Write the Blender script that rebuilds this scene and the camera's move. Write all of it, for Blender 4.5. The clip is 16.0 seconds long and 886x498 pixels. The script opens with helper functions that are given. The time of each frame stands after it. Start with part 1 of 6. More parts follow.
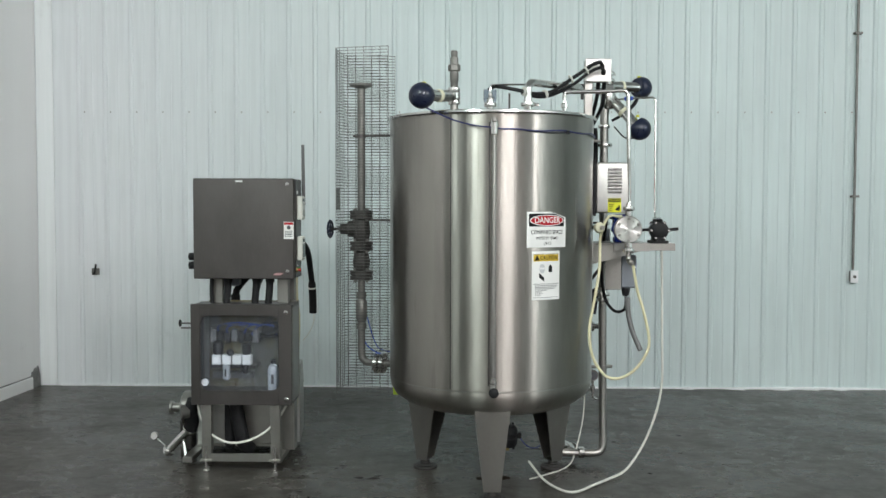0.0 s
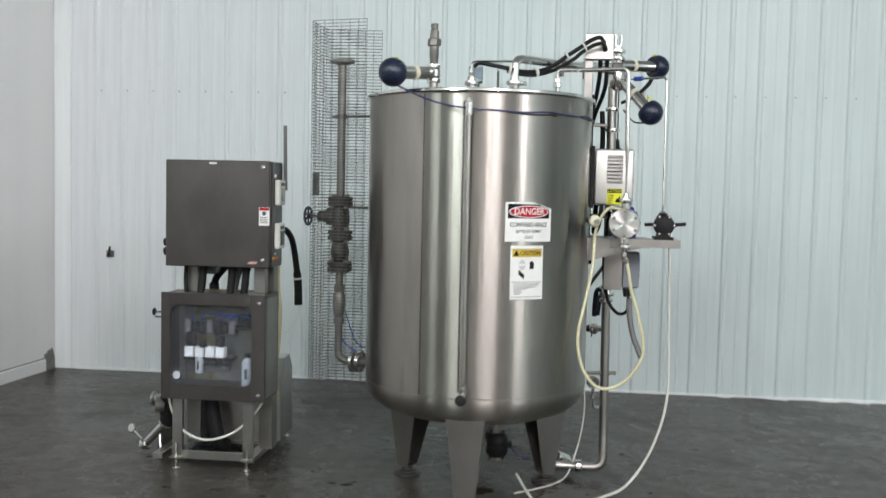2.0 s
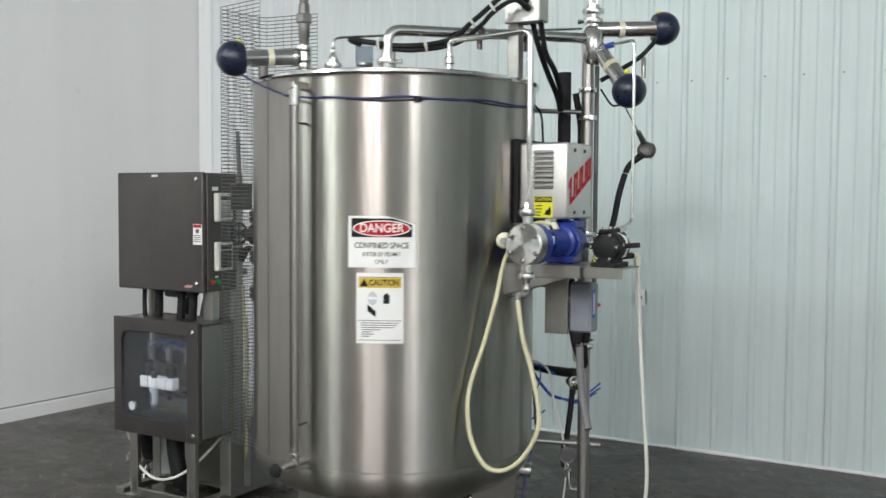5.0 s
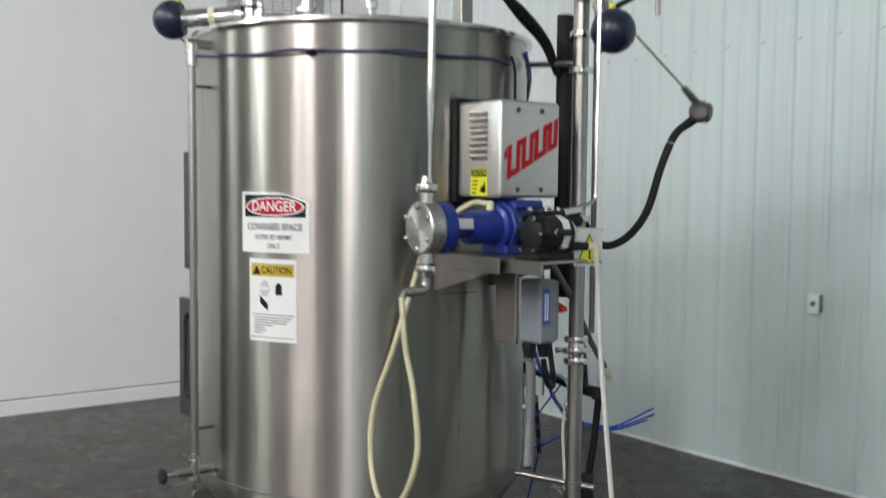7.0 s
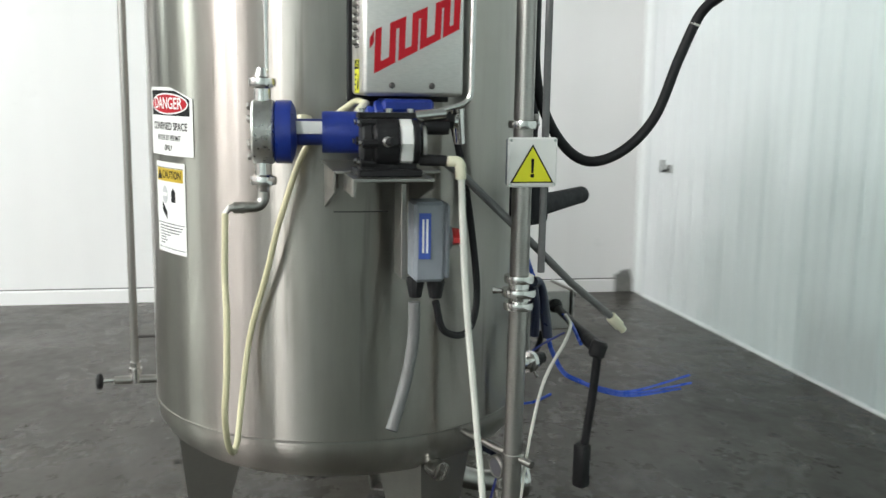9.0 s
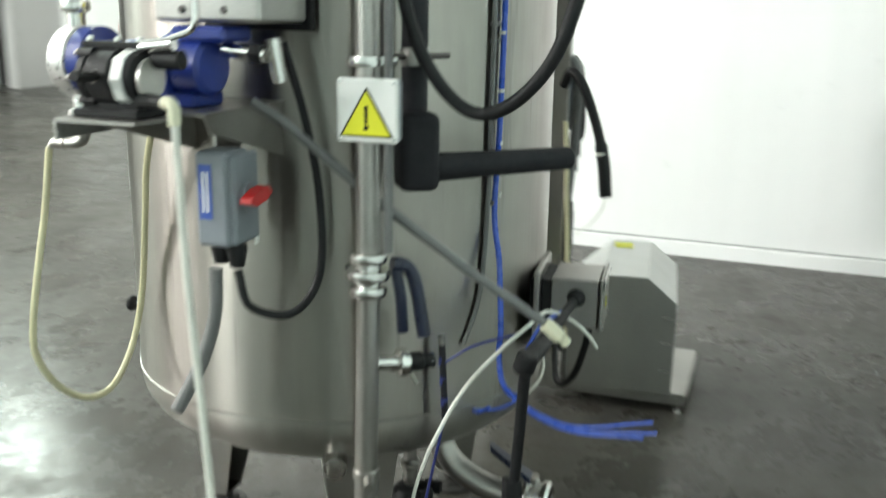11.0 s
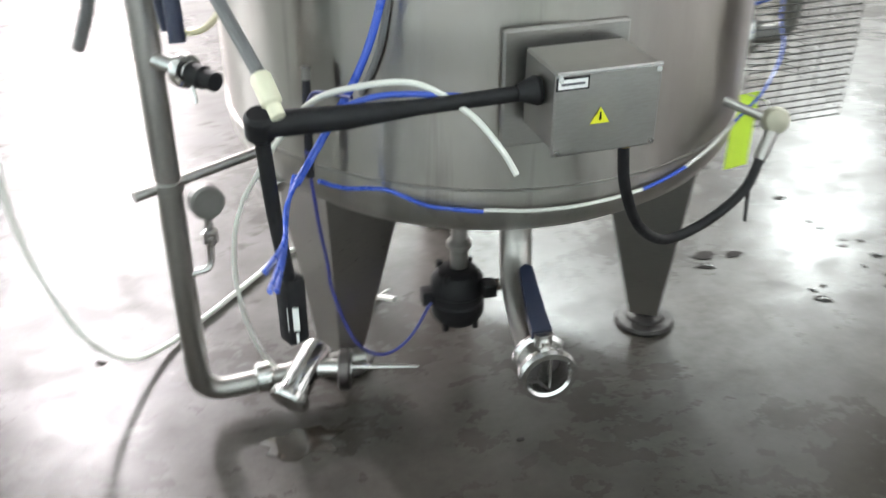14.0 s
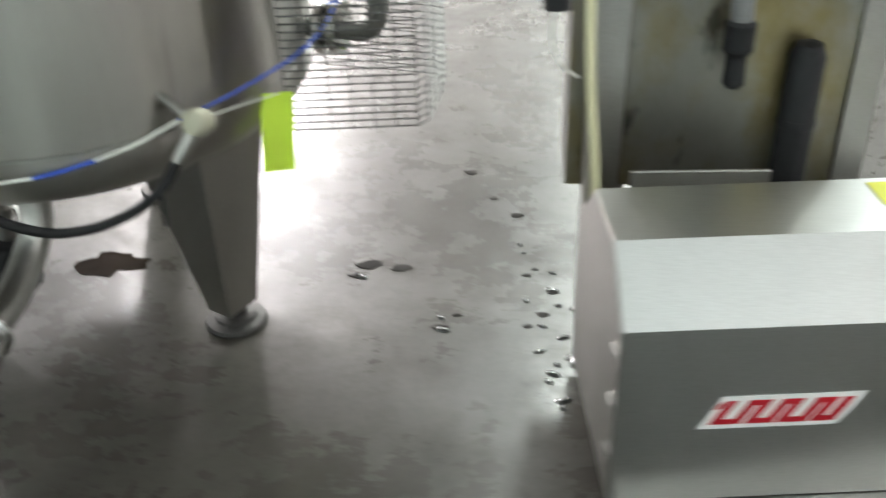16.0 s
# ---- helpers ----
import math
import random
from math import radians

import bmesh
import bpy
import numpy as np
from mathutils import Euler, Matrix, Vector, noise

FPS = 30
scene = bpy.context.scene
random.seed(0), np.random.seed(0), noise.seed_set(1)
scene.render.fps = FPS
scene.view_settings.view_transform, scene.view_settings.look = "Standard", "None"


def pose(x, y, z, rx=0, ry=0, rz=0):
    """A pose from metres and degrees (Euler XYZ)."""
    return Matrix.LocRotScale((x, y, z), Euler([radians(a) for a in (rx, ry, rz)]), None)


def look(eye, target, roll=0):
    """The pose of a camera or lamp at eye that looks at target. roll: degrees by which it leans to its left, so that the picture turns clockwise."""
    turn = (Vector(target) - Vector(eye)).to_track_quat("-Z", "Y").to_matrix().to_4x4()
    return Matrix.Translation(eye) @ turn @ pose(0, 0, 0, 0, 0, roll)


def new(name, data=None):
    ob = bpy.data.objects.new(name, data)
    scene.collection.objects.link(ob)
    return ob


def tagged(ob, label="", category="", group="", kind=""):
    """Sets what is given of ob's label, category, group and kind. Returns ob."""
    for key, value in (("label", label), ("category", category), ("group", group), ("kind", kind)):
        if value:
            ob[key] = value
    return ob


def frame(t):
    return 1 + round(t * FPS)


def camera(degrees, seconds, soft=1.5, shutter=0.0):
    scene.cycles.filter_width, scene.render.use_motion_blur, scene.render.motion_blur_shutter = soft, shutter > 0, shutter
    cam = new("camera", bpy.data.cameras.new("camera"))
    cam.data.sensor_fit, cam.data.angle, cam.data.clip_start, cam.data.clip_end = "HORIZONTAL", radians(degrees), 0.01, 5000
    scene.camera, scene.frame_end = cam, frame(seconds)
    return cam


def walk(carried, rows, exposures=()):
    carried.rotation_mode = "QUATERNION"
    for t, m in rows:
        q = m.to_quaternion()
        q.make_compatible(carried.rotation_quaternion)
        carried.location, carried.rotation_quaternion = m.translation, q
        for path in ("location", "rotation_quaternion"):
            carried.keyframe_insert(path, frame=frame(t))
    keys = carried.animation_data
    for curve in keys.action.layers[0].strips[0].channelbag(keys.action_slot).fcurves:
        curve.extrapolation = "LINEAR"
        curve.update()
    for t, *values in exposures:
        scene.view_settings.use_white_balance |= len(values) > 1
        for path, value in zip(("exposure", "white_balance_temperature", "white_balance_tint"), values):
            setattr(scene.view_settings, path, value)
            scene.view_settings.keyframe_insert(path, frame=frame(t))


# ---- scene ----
cam = camera(49.21, 16.0, soft=1.4, shutter=0.95)
PATH = [
    (0.0, (-0.187, -5.862, 1.669), (-0.222, -3.865, 1.577), 0.13),
    (0.5, (-0.137, -5.834, 1.666), (-0.175, -3.837, 1.554), 0.16),
    (1.0, (-0.033, -5.754, 1.665), (-0.112, -3.759, 1.539), 0.32),
    (1.5, (0.137, -5.569, 1.666), (0.001, -3.579, 1.522), 0.59),
    (2.0, (0.403, -5.357, 1.680), (0.182, -3.373, 1.559), 1.23),
    (2.5, (0.811, -5.164, 1.675), (0.444, -3.200, 1.584), 1.06),
    (3.0, (1.168, -4.880, 1.664), (0.642, -2.953, 1.562), 0.86),
    (3.5, (1.503, -4.574, 1.682), (0.875, -2.677, 1.594), 0.36),
    (4.0, (1.863, -4.268, 1.701), (1.102, -2.421, 1.602), 0.97),
    (4.2, (1.971, -4.127, 1.703), (1.154, -2.305, 1.595), 0.89),
    (6.3, (2.897, -2.570, 1.662), (1.521, -1.120, 1.609), 0.22),
    (6.5, (2.976, -2.405, 1.660), (1.532, -1.022, 1.602), 0.28),
    (7.0, (3.082, -2.006, 1.648), (1.504, -0.783, 1.522), 0.51),
    (7.5, (3.108, -1.591, 1.648), (1.433, -0.515, 1.457), 0.08),
    (8.0, (3.177, -1.189, 1.652), (1.398, -0.306, 1.412), 0.87),
    (8.5, (3.205, -0.785, 1.633), (1.352, -0.110, 1.303), 1.19),
    (9.0, (3.216, -0.391, 1.648), (1.295, 0.054, 1.314), 0.88),
    (9.2, (3.235, -0.237, 1.605), (1.292, 0.091, 1.260), 0.61),
    (11.3, (2.431, 1.409, 1.672), (0.659, 0.581, 1.256), -0.17),
    (11.5, (2.314, 1.523, 1.679), (0.589, 0.570, 1.340), -0.79),
    (12.0, (1.987, 1.724, 1.669), (0.310, 0.651, 1.478), -0.53),
    (12.5, (1.635, 1.891, 1.621), (0.233, 0.568, 1.090), -0.06),
    (13.0, (1.249, 1.952, 1.553), (0.096, 0.487, 0.828), -0.24),
    (13.5, (0.920, 2.042, 1.504), (0.073, 0.451, 0.639), 2.01),
    (14.0, (0.582, 2.176, 1.497), (0.208, 0.503, 0.467), 0.03),
    (14.5, (0.222, 2.243, 1.477), (0.080, 0.530, 0.454), 1.00),
    (15.0, (-0.198, 2.248, 1.476), (-0.377, 0.522, 0.481), 1.12),
    (15.5, (-0.684, 2.232, 1.466), (-0.712, 0.510, 0.449), -0.36),
    (16.0, (-1.107, 2.174, 1.468), (-0.961, 0.490, 0.399), -1.65),
]
walk(
    cam,
    [(t, look(eye, target, roll)) for t, eye, target, roll in PATH],
    exposures=[
        (0.0, 0.12, 6450, 8), (1.5, 0.22, 6500, 13), (2.5, 0.24, 6500, 11), (4.2, 0.27, 6550, 11), (6.5, 0.10, 6550, 13), (8.0, 0.36, 6550, 11), (9.2, 0.80, 6600, 8),
        (11.3, 1.32, 6650, 3), (11.6, 1.28, 6620, 2), (12.0, 1.12, 6550, -2), (12.5, 1.24, 6600, 7), (13.0, 1.68, 6700, 15), (13.5, 1.88, 6600, 15), (14.0, 2.07, 6500, 16), (14.6, 2.02, 6500, 16), (15.2, 1.86, 6600, 14), (16.0, 1.82, 6600, 12),
    ],
)

# ---- light: high-bay lamps in a closed hall ----
world = bpy.data.worlds.new("world")
scene.world = world
world.use_nodes = True
world.node_tree.nodes["Background"].inputs[0].default_value = (0.9, 1.0, 1.0, 1)
world.node_tree.nodes["Background"].inputs[1].default_value = 0.05
CEIL = 5.6
COOL, WARM = (0.89, 1.0, 0.955), (1.0, 0.97, 0.975)
LAMPS = [(-2.1, -5.7, 350.0, COOL), (2.6, -6.9, 480.0, WARM), (-2.8, -11.4, 250.0, COOL), (2.6, -11.4, 460.0, WARM), (7.6, -6.9, 520.0, WARM), (-7.2, -8.4, 290.0, COOL)]


# ---- mesh helpers ----
def finish(bm, name, material, smooth=True):
    me = bpy.data.meshes.new(name)
    bmesh.ops.recalc_face_normals(bm, faces=bm.faces)
    bm.to_mesh(me)
    bm.free()
    me.materials.append(material)
    if smooth:
        me.polygons.foreach_set("use_smooth", [True] * len(me.polygons))
        me.set_sharp_from_angle(angle=radians(32))
    return me


def thing(name, at, label, category, group="", kind=""):
    ob = new(name)
    ob.empty_display_size = 0.05
    ob.location = at
    return tagged(ob, label, category, group, kind)


def world_of(ob):
    m = Matrix.Translation(ob.location) @ ob.rotation_euler.to_matrix().to_4x4()
    return (world_of(ob.parent) @ ob.matrix_parent_inverse @ m) if ob.parent else m


def part(name, bm, material, parent, label="", smooth=True):
    """A bmesh in world places, linked as one mesh under a thing or a part."""
    ob = new(name, finish(bm, name, material, smooth))
    ob.parent = parent
    ob.matrix_parent_inverse = world_of(parent).inverted()
    return tagged(ob, label)


def piece(name, me, parent, m=None):
    ob = new(name, me)
    ob.parent = parent
    ob.matrix_parent_inverse = world_of(parent).inverted()
    if m is not None:
        ob.matrix_basis = m
    return ob


def whole(name, bm, material, label, category, group="", kind="", smooth=True):
    return tagged(new(name, finish(bm, name, material, smooth)), label, category, group, kind)


def box(lo, hi, bevel=0.0, turn=0.0, bm=None, seg=1):
    """A box between two corners, turned about its own middle."""
    bm = bm or bmesh.new()
    c = [(a + b) / 2 for a, b in zip(lo, hi)]
    s = [abs(b - a) for a, b in zip(lo, hi)]
    m = Matrix.Translation(c) @ Matrix.Rotation(radians(turn), 4, "Z") @ Matrix.Diagonal((*s, 1))
    g = bmesh.ops.create_cube(bm, size=1, matrix=m)
    if bevel:
        edges = list({e for v in g["verts"] for e in v.link_edges})
        bmesh.ops.bevel(bm, geom=edges, offset=bevel, segments=seg, profile=0.5, affect="EDGES")
    return bm


def rod(a, b, r, r2=None, seg=20, bm=None, caps=True):
    """A round bar or cone from a to b."""
    bm = bm or bmesh.new()
    a, b = Vector(a), Vector(b)
    q = (b - a).to_track_quat("Z", "Y").to_matrix().to_4x4()
    bmesh.ops.create_cone(bm, cap_ends=caps, segments=seg, radius1=r, radius2=r if r2 is None else r2, depth=(b - a).length, matrix=Matrix.Translation((a + b) / 2) @ q)
    return bm


def turned(profile, at=(0, 0, 0), axis=(0, 0, 1), seg=32, bm=None, ends=True):
    """A turned body: (radius, height) pairs along an axis."""
    bm = bm or bmesh.new()
    q = Vector(axis).normalized().to_track_quat("Z", "Y").to_matrix().to_4x4()
    m = Matrix.Translation(at) @ q
    rings = []
    for r, h in profile:
        if r < 1e-5:
            rings.append([bm.verts.new(m @ Vector((0, 0, h)))])
        else:
            rings.append([bm.verts.new(m @ Vector((r * math.cos(2 * math.pi * k / seg), r * math.sin(2 * math.pi * k / seg), h))) for k in range(seg)])
    for a, b in zip(rings, rings[1:]):
        for k in range(seg):
            j = (k + 1) % seg
            loop = [a[k % len(a)], a[j % len(a)], b[j % len(b)], b[k % len(b)]]
            loop = [v for i, v in enumerate(loop) if v not in loop[:i]]
            if len(loop) > 2:
                bm.faces.new(loop)
    if ends:
        for ring in (rings[0], rings[-1]):
            if len(ring) > 2:
                bm.faces.new(ring)
    return bm


def spline(points, steps=8):
    """A smooth line through the points."""
    p = [Vector(q) for q in points]
    p = [2 * p[0] - p[1]] + p + [2 * p[-1] - p[-2]]
    out = []
    for i in range(1, len(p) - 2):
        for k in range(steps):
            t = k / steps
            a, b, c, d = p[i - 1 : i + 3]
            out.append(0.5 * (2 * b + (c - a) * t + (2 * a - 5 * b + 4 * c - d) * t * t + (3 * b - a - 3 * c + d) * t**3))
    return out + [p[-2]]


def bends(points, r, steps=6):
    """Straight runs joined by round bends of radius r."""
    p = [Vector(q) for q in points]
    out = [p[0]]
    for a, b, c in zip(p, p[1:], p[2:]):
        u, v = (a - b).normalized(), (c - b).normalized()
        d = min(r, (a - b).length * 0.45, (c - b).length * 0.45)
        s, e = b + u * d, b + v * d
        for k in range(steps + 1):
            t = k / steps
            out.append((1 - t) ** 2 * s + 2 * t * (1 - t) * b + t * t * e)
    return out + [p[-1]]


def tube(line, r, seg=10, bm=None, closed=True):
    """A round tube along a line of points; r may be one number or one for each point."""
    bm = bm or bmesh.new()
    line = [Vector(q) for q in line]
    rr = r if isinstance(r, (list, tuple)) else [r] * len(line)
    side = None
    rings = []
    for i, p in enumerate(line):
        d = (line[min(i + 1, len(line) - 1)] - line[max(i - 1, 0)]).normalized()
        if side is None:
            side = d.orthogonal().normalized()
        side = (side - d * side.dot(d)).normalized()
        up = d.cross(side)
        rings.append([bm.verts.new(p + (side * math.cos(2 * math.pi * k / seg) + up * math.sin(2 * math.pi * k / seg)) * rr[i]) for k in range(seg)])
    for a, b in zip(rings, rings[1:]):
        for k in range(seg):
            bm.faces.new([a[k], a[(k + 1) % seg], b[(k + 1) % seg], b[k]])
    if closed:
        bm.faces.new(rings[0])
        bm.faces.new(rings[-1])
    return bm


def prism(outline, a, b, place, bm=None):
    """A flat outline of (u, v) pairs, made solid between depths a and b; place(u, v, w) gives the world point."""
    bm = bm or bmesh.new()
    lo = [bm.verts.new(place(u, v, a)) for u, v in outline]
    hi = [bm.verts.new(place(u, v, b)) for u, v in outline]
    n = len(outline)
    bm.faces.new(lo)
    bm.faces.new(hi)
    for k in range(n):
        bm.faces.new([lo[k], lo[(k + 1) % n], hi[(k + 1) % n], hi[k]])
    return bm


def dome(at, axis, r, cut=-0.55, seg=28, rings=12):
    """A ball cut flat on the side away from its axis."""
    prof = [(0.0, cut * r)]
    for k in range(rings + 1):
        a = math.asin(cut) + (math.pi / 2 - math.asin(cut)) * k / rings
        prof.append((r * math.cos(a), r * math.sin(a)))
    return turned(prof, at, axis, seg, ends=False)


def on_tank(az, z, r=0.61):
    return Vector((r * math.cos(radians(az)), r * math.sin(radians(az)), z))


def words(text, size, m, material, parent, name="lettering", wide=1.0, bend=None, bold=0.012):
    """Raised lettering with the built-in font, as a mesh; bend wraps it round the tank."""
    cu = bpy.data.curves.new(name, "FONT")
    cu.body, cu.size, cu.align_x, cu.align_y, cu.offset = text, size, "CENTER", "CENTER", size * bold
    tmp = new(name, cu)
    me = bpy.data.meshes.new_from_object(tmp.evaluated_get(bpy.context.evaluated_depsgraph_get()))
    bpy.data.objects.remove(tmp)
    bm = bmesh.new()
    bm.from_mesh(me)
    if bend:
        bmesh.ops.triangulate(bm, faces=bm.faces)
    for v in bm.verts:
        p = Vector((v.co.x * wide, v.co.y, 0.0))
        v.co = bend(p) if bend else m @ p
    me2 = bpy.data.meshes.new(name)
    bm.to_mesh(me2)
    bm.free()
    me2.materials.append(material)
    return piece(name, me2, parent)


# ---- materials ----
def graph(name):
    m = bpy.data.materials.new(name)
    m.use_nodes = True
    t = m.node_tree
    return m, t, t.nodes["Principled BSDF"]


def add(t, kind, **sets):
    n = t.nodes.new(kind)
    for key, value in sets.items():
        if key in n.inputs:
            n.inputs[key].default_value = value
        else:
            setattr(n, key, value)
    return n


def noise_of(t, scale, detail=4.0, stretch=(1, 1, 1), rough=0.55):
    co = add(t, "ShaderNodeTexCoord")
    mp = add(t, "ShaderNodeMapping")
    mp.inputs["Scale"].default_value = stretch
    t.links.new(co.outputs["Object"], mp.inputs["Vector"])
    n = add(t, "ShaderNodeTexNoise")
    n.inputs["Scale"].default_value = scale
    n.inputs["Detail"].default_value = detail
    n.inputs["Roughness"].default_value = rough
    t.links.new(mp.outputs["Vector"], n.inputs["Vector"])
    return n.outputs["Fac"]


def ramp(t, source, stops):
    n = t.nodes.new("ShaderNodeValToRGB")
    r = n.color_ramp
    while len(r.elements) < len(stops):
        r.elements.new(0.5)
    for e, (pos, col) in zip(r.elements, stops):
        e.position = pos
        e.color = (*col, 1) if len(col) == 3 else col
    t.links.new(source, n.inputs["Fac"])
    return n.outputs["Color"]


def mix(t, kind, fac, a, b):
    n = t.nodes.new("ShaderNodeMix")
    n.data_type, n.blend_type = "RGBA", kind
    for socket, value in ((n.inputs[0], fac), (n.inputs[6], a), (n.inputs[7], b)):
        if isinstance(value, (int, float)):
            socket.default_value = value
        elif isinstance(value, tuple):
            socket.default_value = (*value, 1)
        else:
            t.links.new(value, socket)
    return n.outputs[2]


def bump(t, b, source, strength, distance=0.002):
    n = add(t, "ShaderNodeBump")
    n.inputs["Strength"].default_value = strength
    n.inputs["Distance"].default_value = distance
    t.links.new(source, n.inputs["Height"])
    t.links.new(n.outputs["Normal"], b.inputs["Normal"])


def grey(v):
    return (v, v, v)


def coated(name, colour, rough=0.5, metal=0.0, vary=0.15, scale=9.0, grain=0.15, spec=0.5):
    """Paint, rubber or plastic with slight soiling and a fine grain."""
    m, t, b = graph(name)
    lo = tuple(c * (1 - vary) for c in colour)
    col = ramp(t, noise_of(t, scale, 5.0), [(0.3, lo), (0.7, colour)])
    t.links.new(col, b.inputs["Base Color"])
    rg = ramp(t, noise_of(t, scale * 3, 3.0), [(0.3, grey(max(rough - 0.08, 0.03))), (0.7, grey(min(rough + 0.08, 1)))])
    t.links.new(rg, b.inputs["Roughness"])
    b.inputs["Metallic"].default_value = metal
    b.inputs["Specular IOR Level"].default_value = spec
    bump(t, b, noise_of(t, 220.0, 2.0), grain, 0.0006)
    return m


def brushed(name, colour, rough, stretch, dirt=0.25, aniso=0.0, turn=0.0):
    """Brushed stainless steel: fine lines one way, cloudy wear over them."""
    m, t, b = graph(name)
    fine = noise_of(t, 60.0, 3.0, stretch)
    cloud = noise_of(t, 2.3, 5.0, (1, 1, 0.55))
    lo = tuple(c * (1 - dirt) for c in colour)
    base = ramp(t, cloud, [(0.32, lo), (0.68, colour)])
    t.links.new(mix(t, "MULTIPLY", 0.22, base, ramp(t, fine, [(0.35, grey(0.55)), (0.65, grey(1.0))])), b.inputs["Base Color"])
    r1 = ramp(t, fine, [(0.3, grey(rough - 0.05)), (0.7, grey(rough + 0.07))])
    r2 = ramp(t, noise_of(t, 5.0, 4.0), [(0.35, grey(0.0)), (0.75, grey(0.10))])
    t.links.new(mix(t, "ADD", 1.0, r1, r2), b.inputs["Roughness"])
    b.inputs["Metallic"].default_value = 1.0
    if aniso:
        b.inputs["Anisotropic"].default_value = aniso
        b.inputs["Anisotropic Rotation"].default_value = turn
        tg = add(t, "ShaderNodeTangent", direction_type="RADIAL", axis="Z")
        t.links.new(tg.outputs["Tangent"], b.inputs["Tangent"])
    bump(t, b, fine, 0.06, 0.0005)
    return m


def rolled(name, colour, rough):
    """Sheet steel brushed round the tank: highlights drawn out upright, the sheet faintly uneven."""
    m, t, b = graph(name)
    cloud = noise_of(t, 2.1, 5.0, (1, 1, 0.45))
    base = ramp(t, cloud, [(0.3, tuple(c * 0.86 for c in colour)), (0.7, colour)])
    smear = ramp(t, noise_of(t, 4.5, 6.0, (1.6, 1.6, 0.25), 0.6), [(0.30, grey(0.84)), (0.55, grey(1.0))])
    runs = ramp(t, noise_of(t, 11.0, 4.0, (1.4, 1.4, 0.09), 0.55), [(0.28, grey(0.72)), (0.37, grey(1.0))])
    t.links.new(mix(t, "MULTIPLY", 1.0, mix(t, "MULTIPLY", 1.0, base, smear), runs), b.inputs["Base Color"])
    r1 = ramp(t, noise_of(t, 6.0, 5.0, (1, 1, 0.4)), [(0.3, grey(rough - 0.025)), (0.7, grey(rough + 0.05))])
    t.links.new(r1, b.inputs["Roughness"])
    b.inputs["Metallic"].default_value = 1.0
    b.inputs["Anisotropic"].default_value = 0.97
    b.inputs["Anisotropic Rotation"].default_value = 0.25
    tg = add(t, "ShaderNodeTangent", direction_type="RADIAL", axis="Z")
    t.links.new(tg.outputs["Tangent"], b.inputs["Tangent"])
    relief = mix(t, "ADD", 0.5, noise_of(t, 7.0, 2.0, (1, 1, 0.06)), noise_of(t, 30.0, 3.0, (1, 1, 0.012)))
    bump(t, b, relief, 0.7, 0.002)
    return m


STEEL_TANK = rolled("tank_steel", (0.40, 0.378, 0.347), 0.30)
STEEL = brushed("brushed_steel", (0.44, 0.425, 0.40), 0.32, (1, 1, 8.0), 0.25)
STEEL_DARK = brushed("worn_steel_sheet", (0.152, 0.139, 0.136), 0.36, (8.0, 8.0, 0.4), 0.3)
CHROME = brushed("polished_steel", (0.74, 0.73, 0.71), 0.13, (1, 1, 1), 0.12)
CAST = coated("cast_iron", (0.068, 0.063, 0.06), 0.55, 0.6, 0.4, 14.0, 0.4)
PIPE_GREY = coated("galvanized_pipe", (0.24, 0.232, 0.217), 0.45, 0.7, 0.35, 12.0, 0.25)
WIRE = coated("galvanized_wire", (0.13, 0.13, 0.125), 0.45, 0.6, 0.2)
RUBBER = coated("black_rubber", (0.014, 0.014, 0.0155), 0.55, 0.0, 0.3, 20.0, 0.3, spec=0.26)
FOAM = coated("pipe_insulation", (0.019, 0.019, 0.023), 0.75, 0.0, 0.35, 12.0, 0.6, spec=0.3)
NAVY = coated("dark_blue_cap", (0.012, 0.018, 0.045), 0.33, 0.0, 0.25, 10.0, 0.1)
BLUE = coated("blue_motor_paint", (0.012, 0.035, 0.26), 0.35, 0.0, 0.35, 10.0, 0.15)
BLUE_TUBE = coated("blue_air_tube", (0.03, 0.09, 0.50), 0.3, 0.0, 0.15)
WHITE_TUBE = coated("white_tube", (0.72, 0.72, 0.66), 0.4, 0.0, 0.12)
HOSE = coated("yellowed_hose", (0.66, 0.62, 0.40), 0.35, 0.0, 0.2)
IVORY = coated("ivory_plastic", (0.75, 0.73, 0.55), 0.45, 0.0, 0.15)
PVC = coated("grey_plastic", (0.22, 0.24, 0.27), 0.45, 0.0, 0.2)
CONDUIT = coated("grey_conduit", (0.17, 0.17, 0.17), 0.5, 0.0, 0.25)
RED = coated("red_plastic", (0.55, 0.02, 0.02), 0.35, 0.0, 0.15)
RED_INK = coated("red_print", (0.46, 0.012, 0.022), 0.55, 0.0, 0.1, spec=0.2)
WHITE_INK = coated("white_vinyl", (0.80, 0.80, 0.78), 0.45, 0.0, 0.06)
BLACK_INK = coated("black_print", (0.012, 0.012, 0.013), 0.6, 0.0, 0.1, spec=0.15)
GREY_INK = coated("grey_print", (0.10, 0.10, 0.11), 0.6, 0.0, 0.1, spec=0.15)
AMBER_INK = coated("amber_print", (0.58, 0.40, 0.03), 0.5, 0.0, 0.1)
YELLOW_INK = coated("yellow_print", (0.74, 0.73, 0.02), 0.5, 0.0, 0.1)
BLUE_INK = coated("blue_print", (0.04, 0.09, 0.40), 0.5, 0.0, 0.1)
TAG = coated("lime_tag", (0.62, 0.85, 0.06), 0.5, 0.0, 0.1)
BOTTLE = coated("white_bottle", (0.48, 0.50, 0.53), 0.4, 0.0, 0.1)
SCREEN = coated("display_glass", (0.03, 0.035, 0.035), 0.15, 0.0, 0.1)
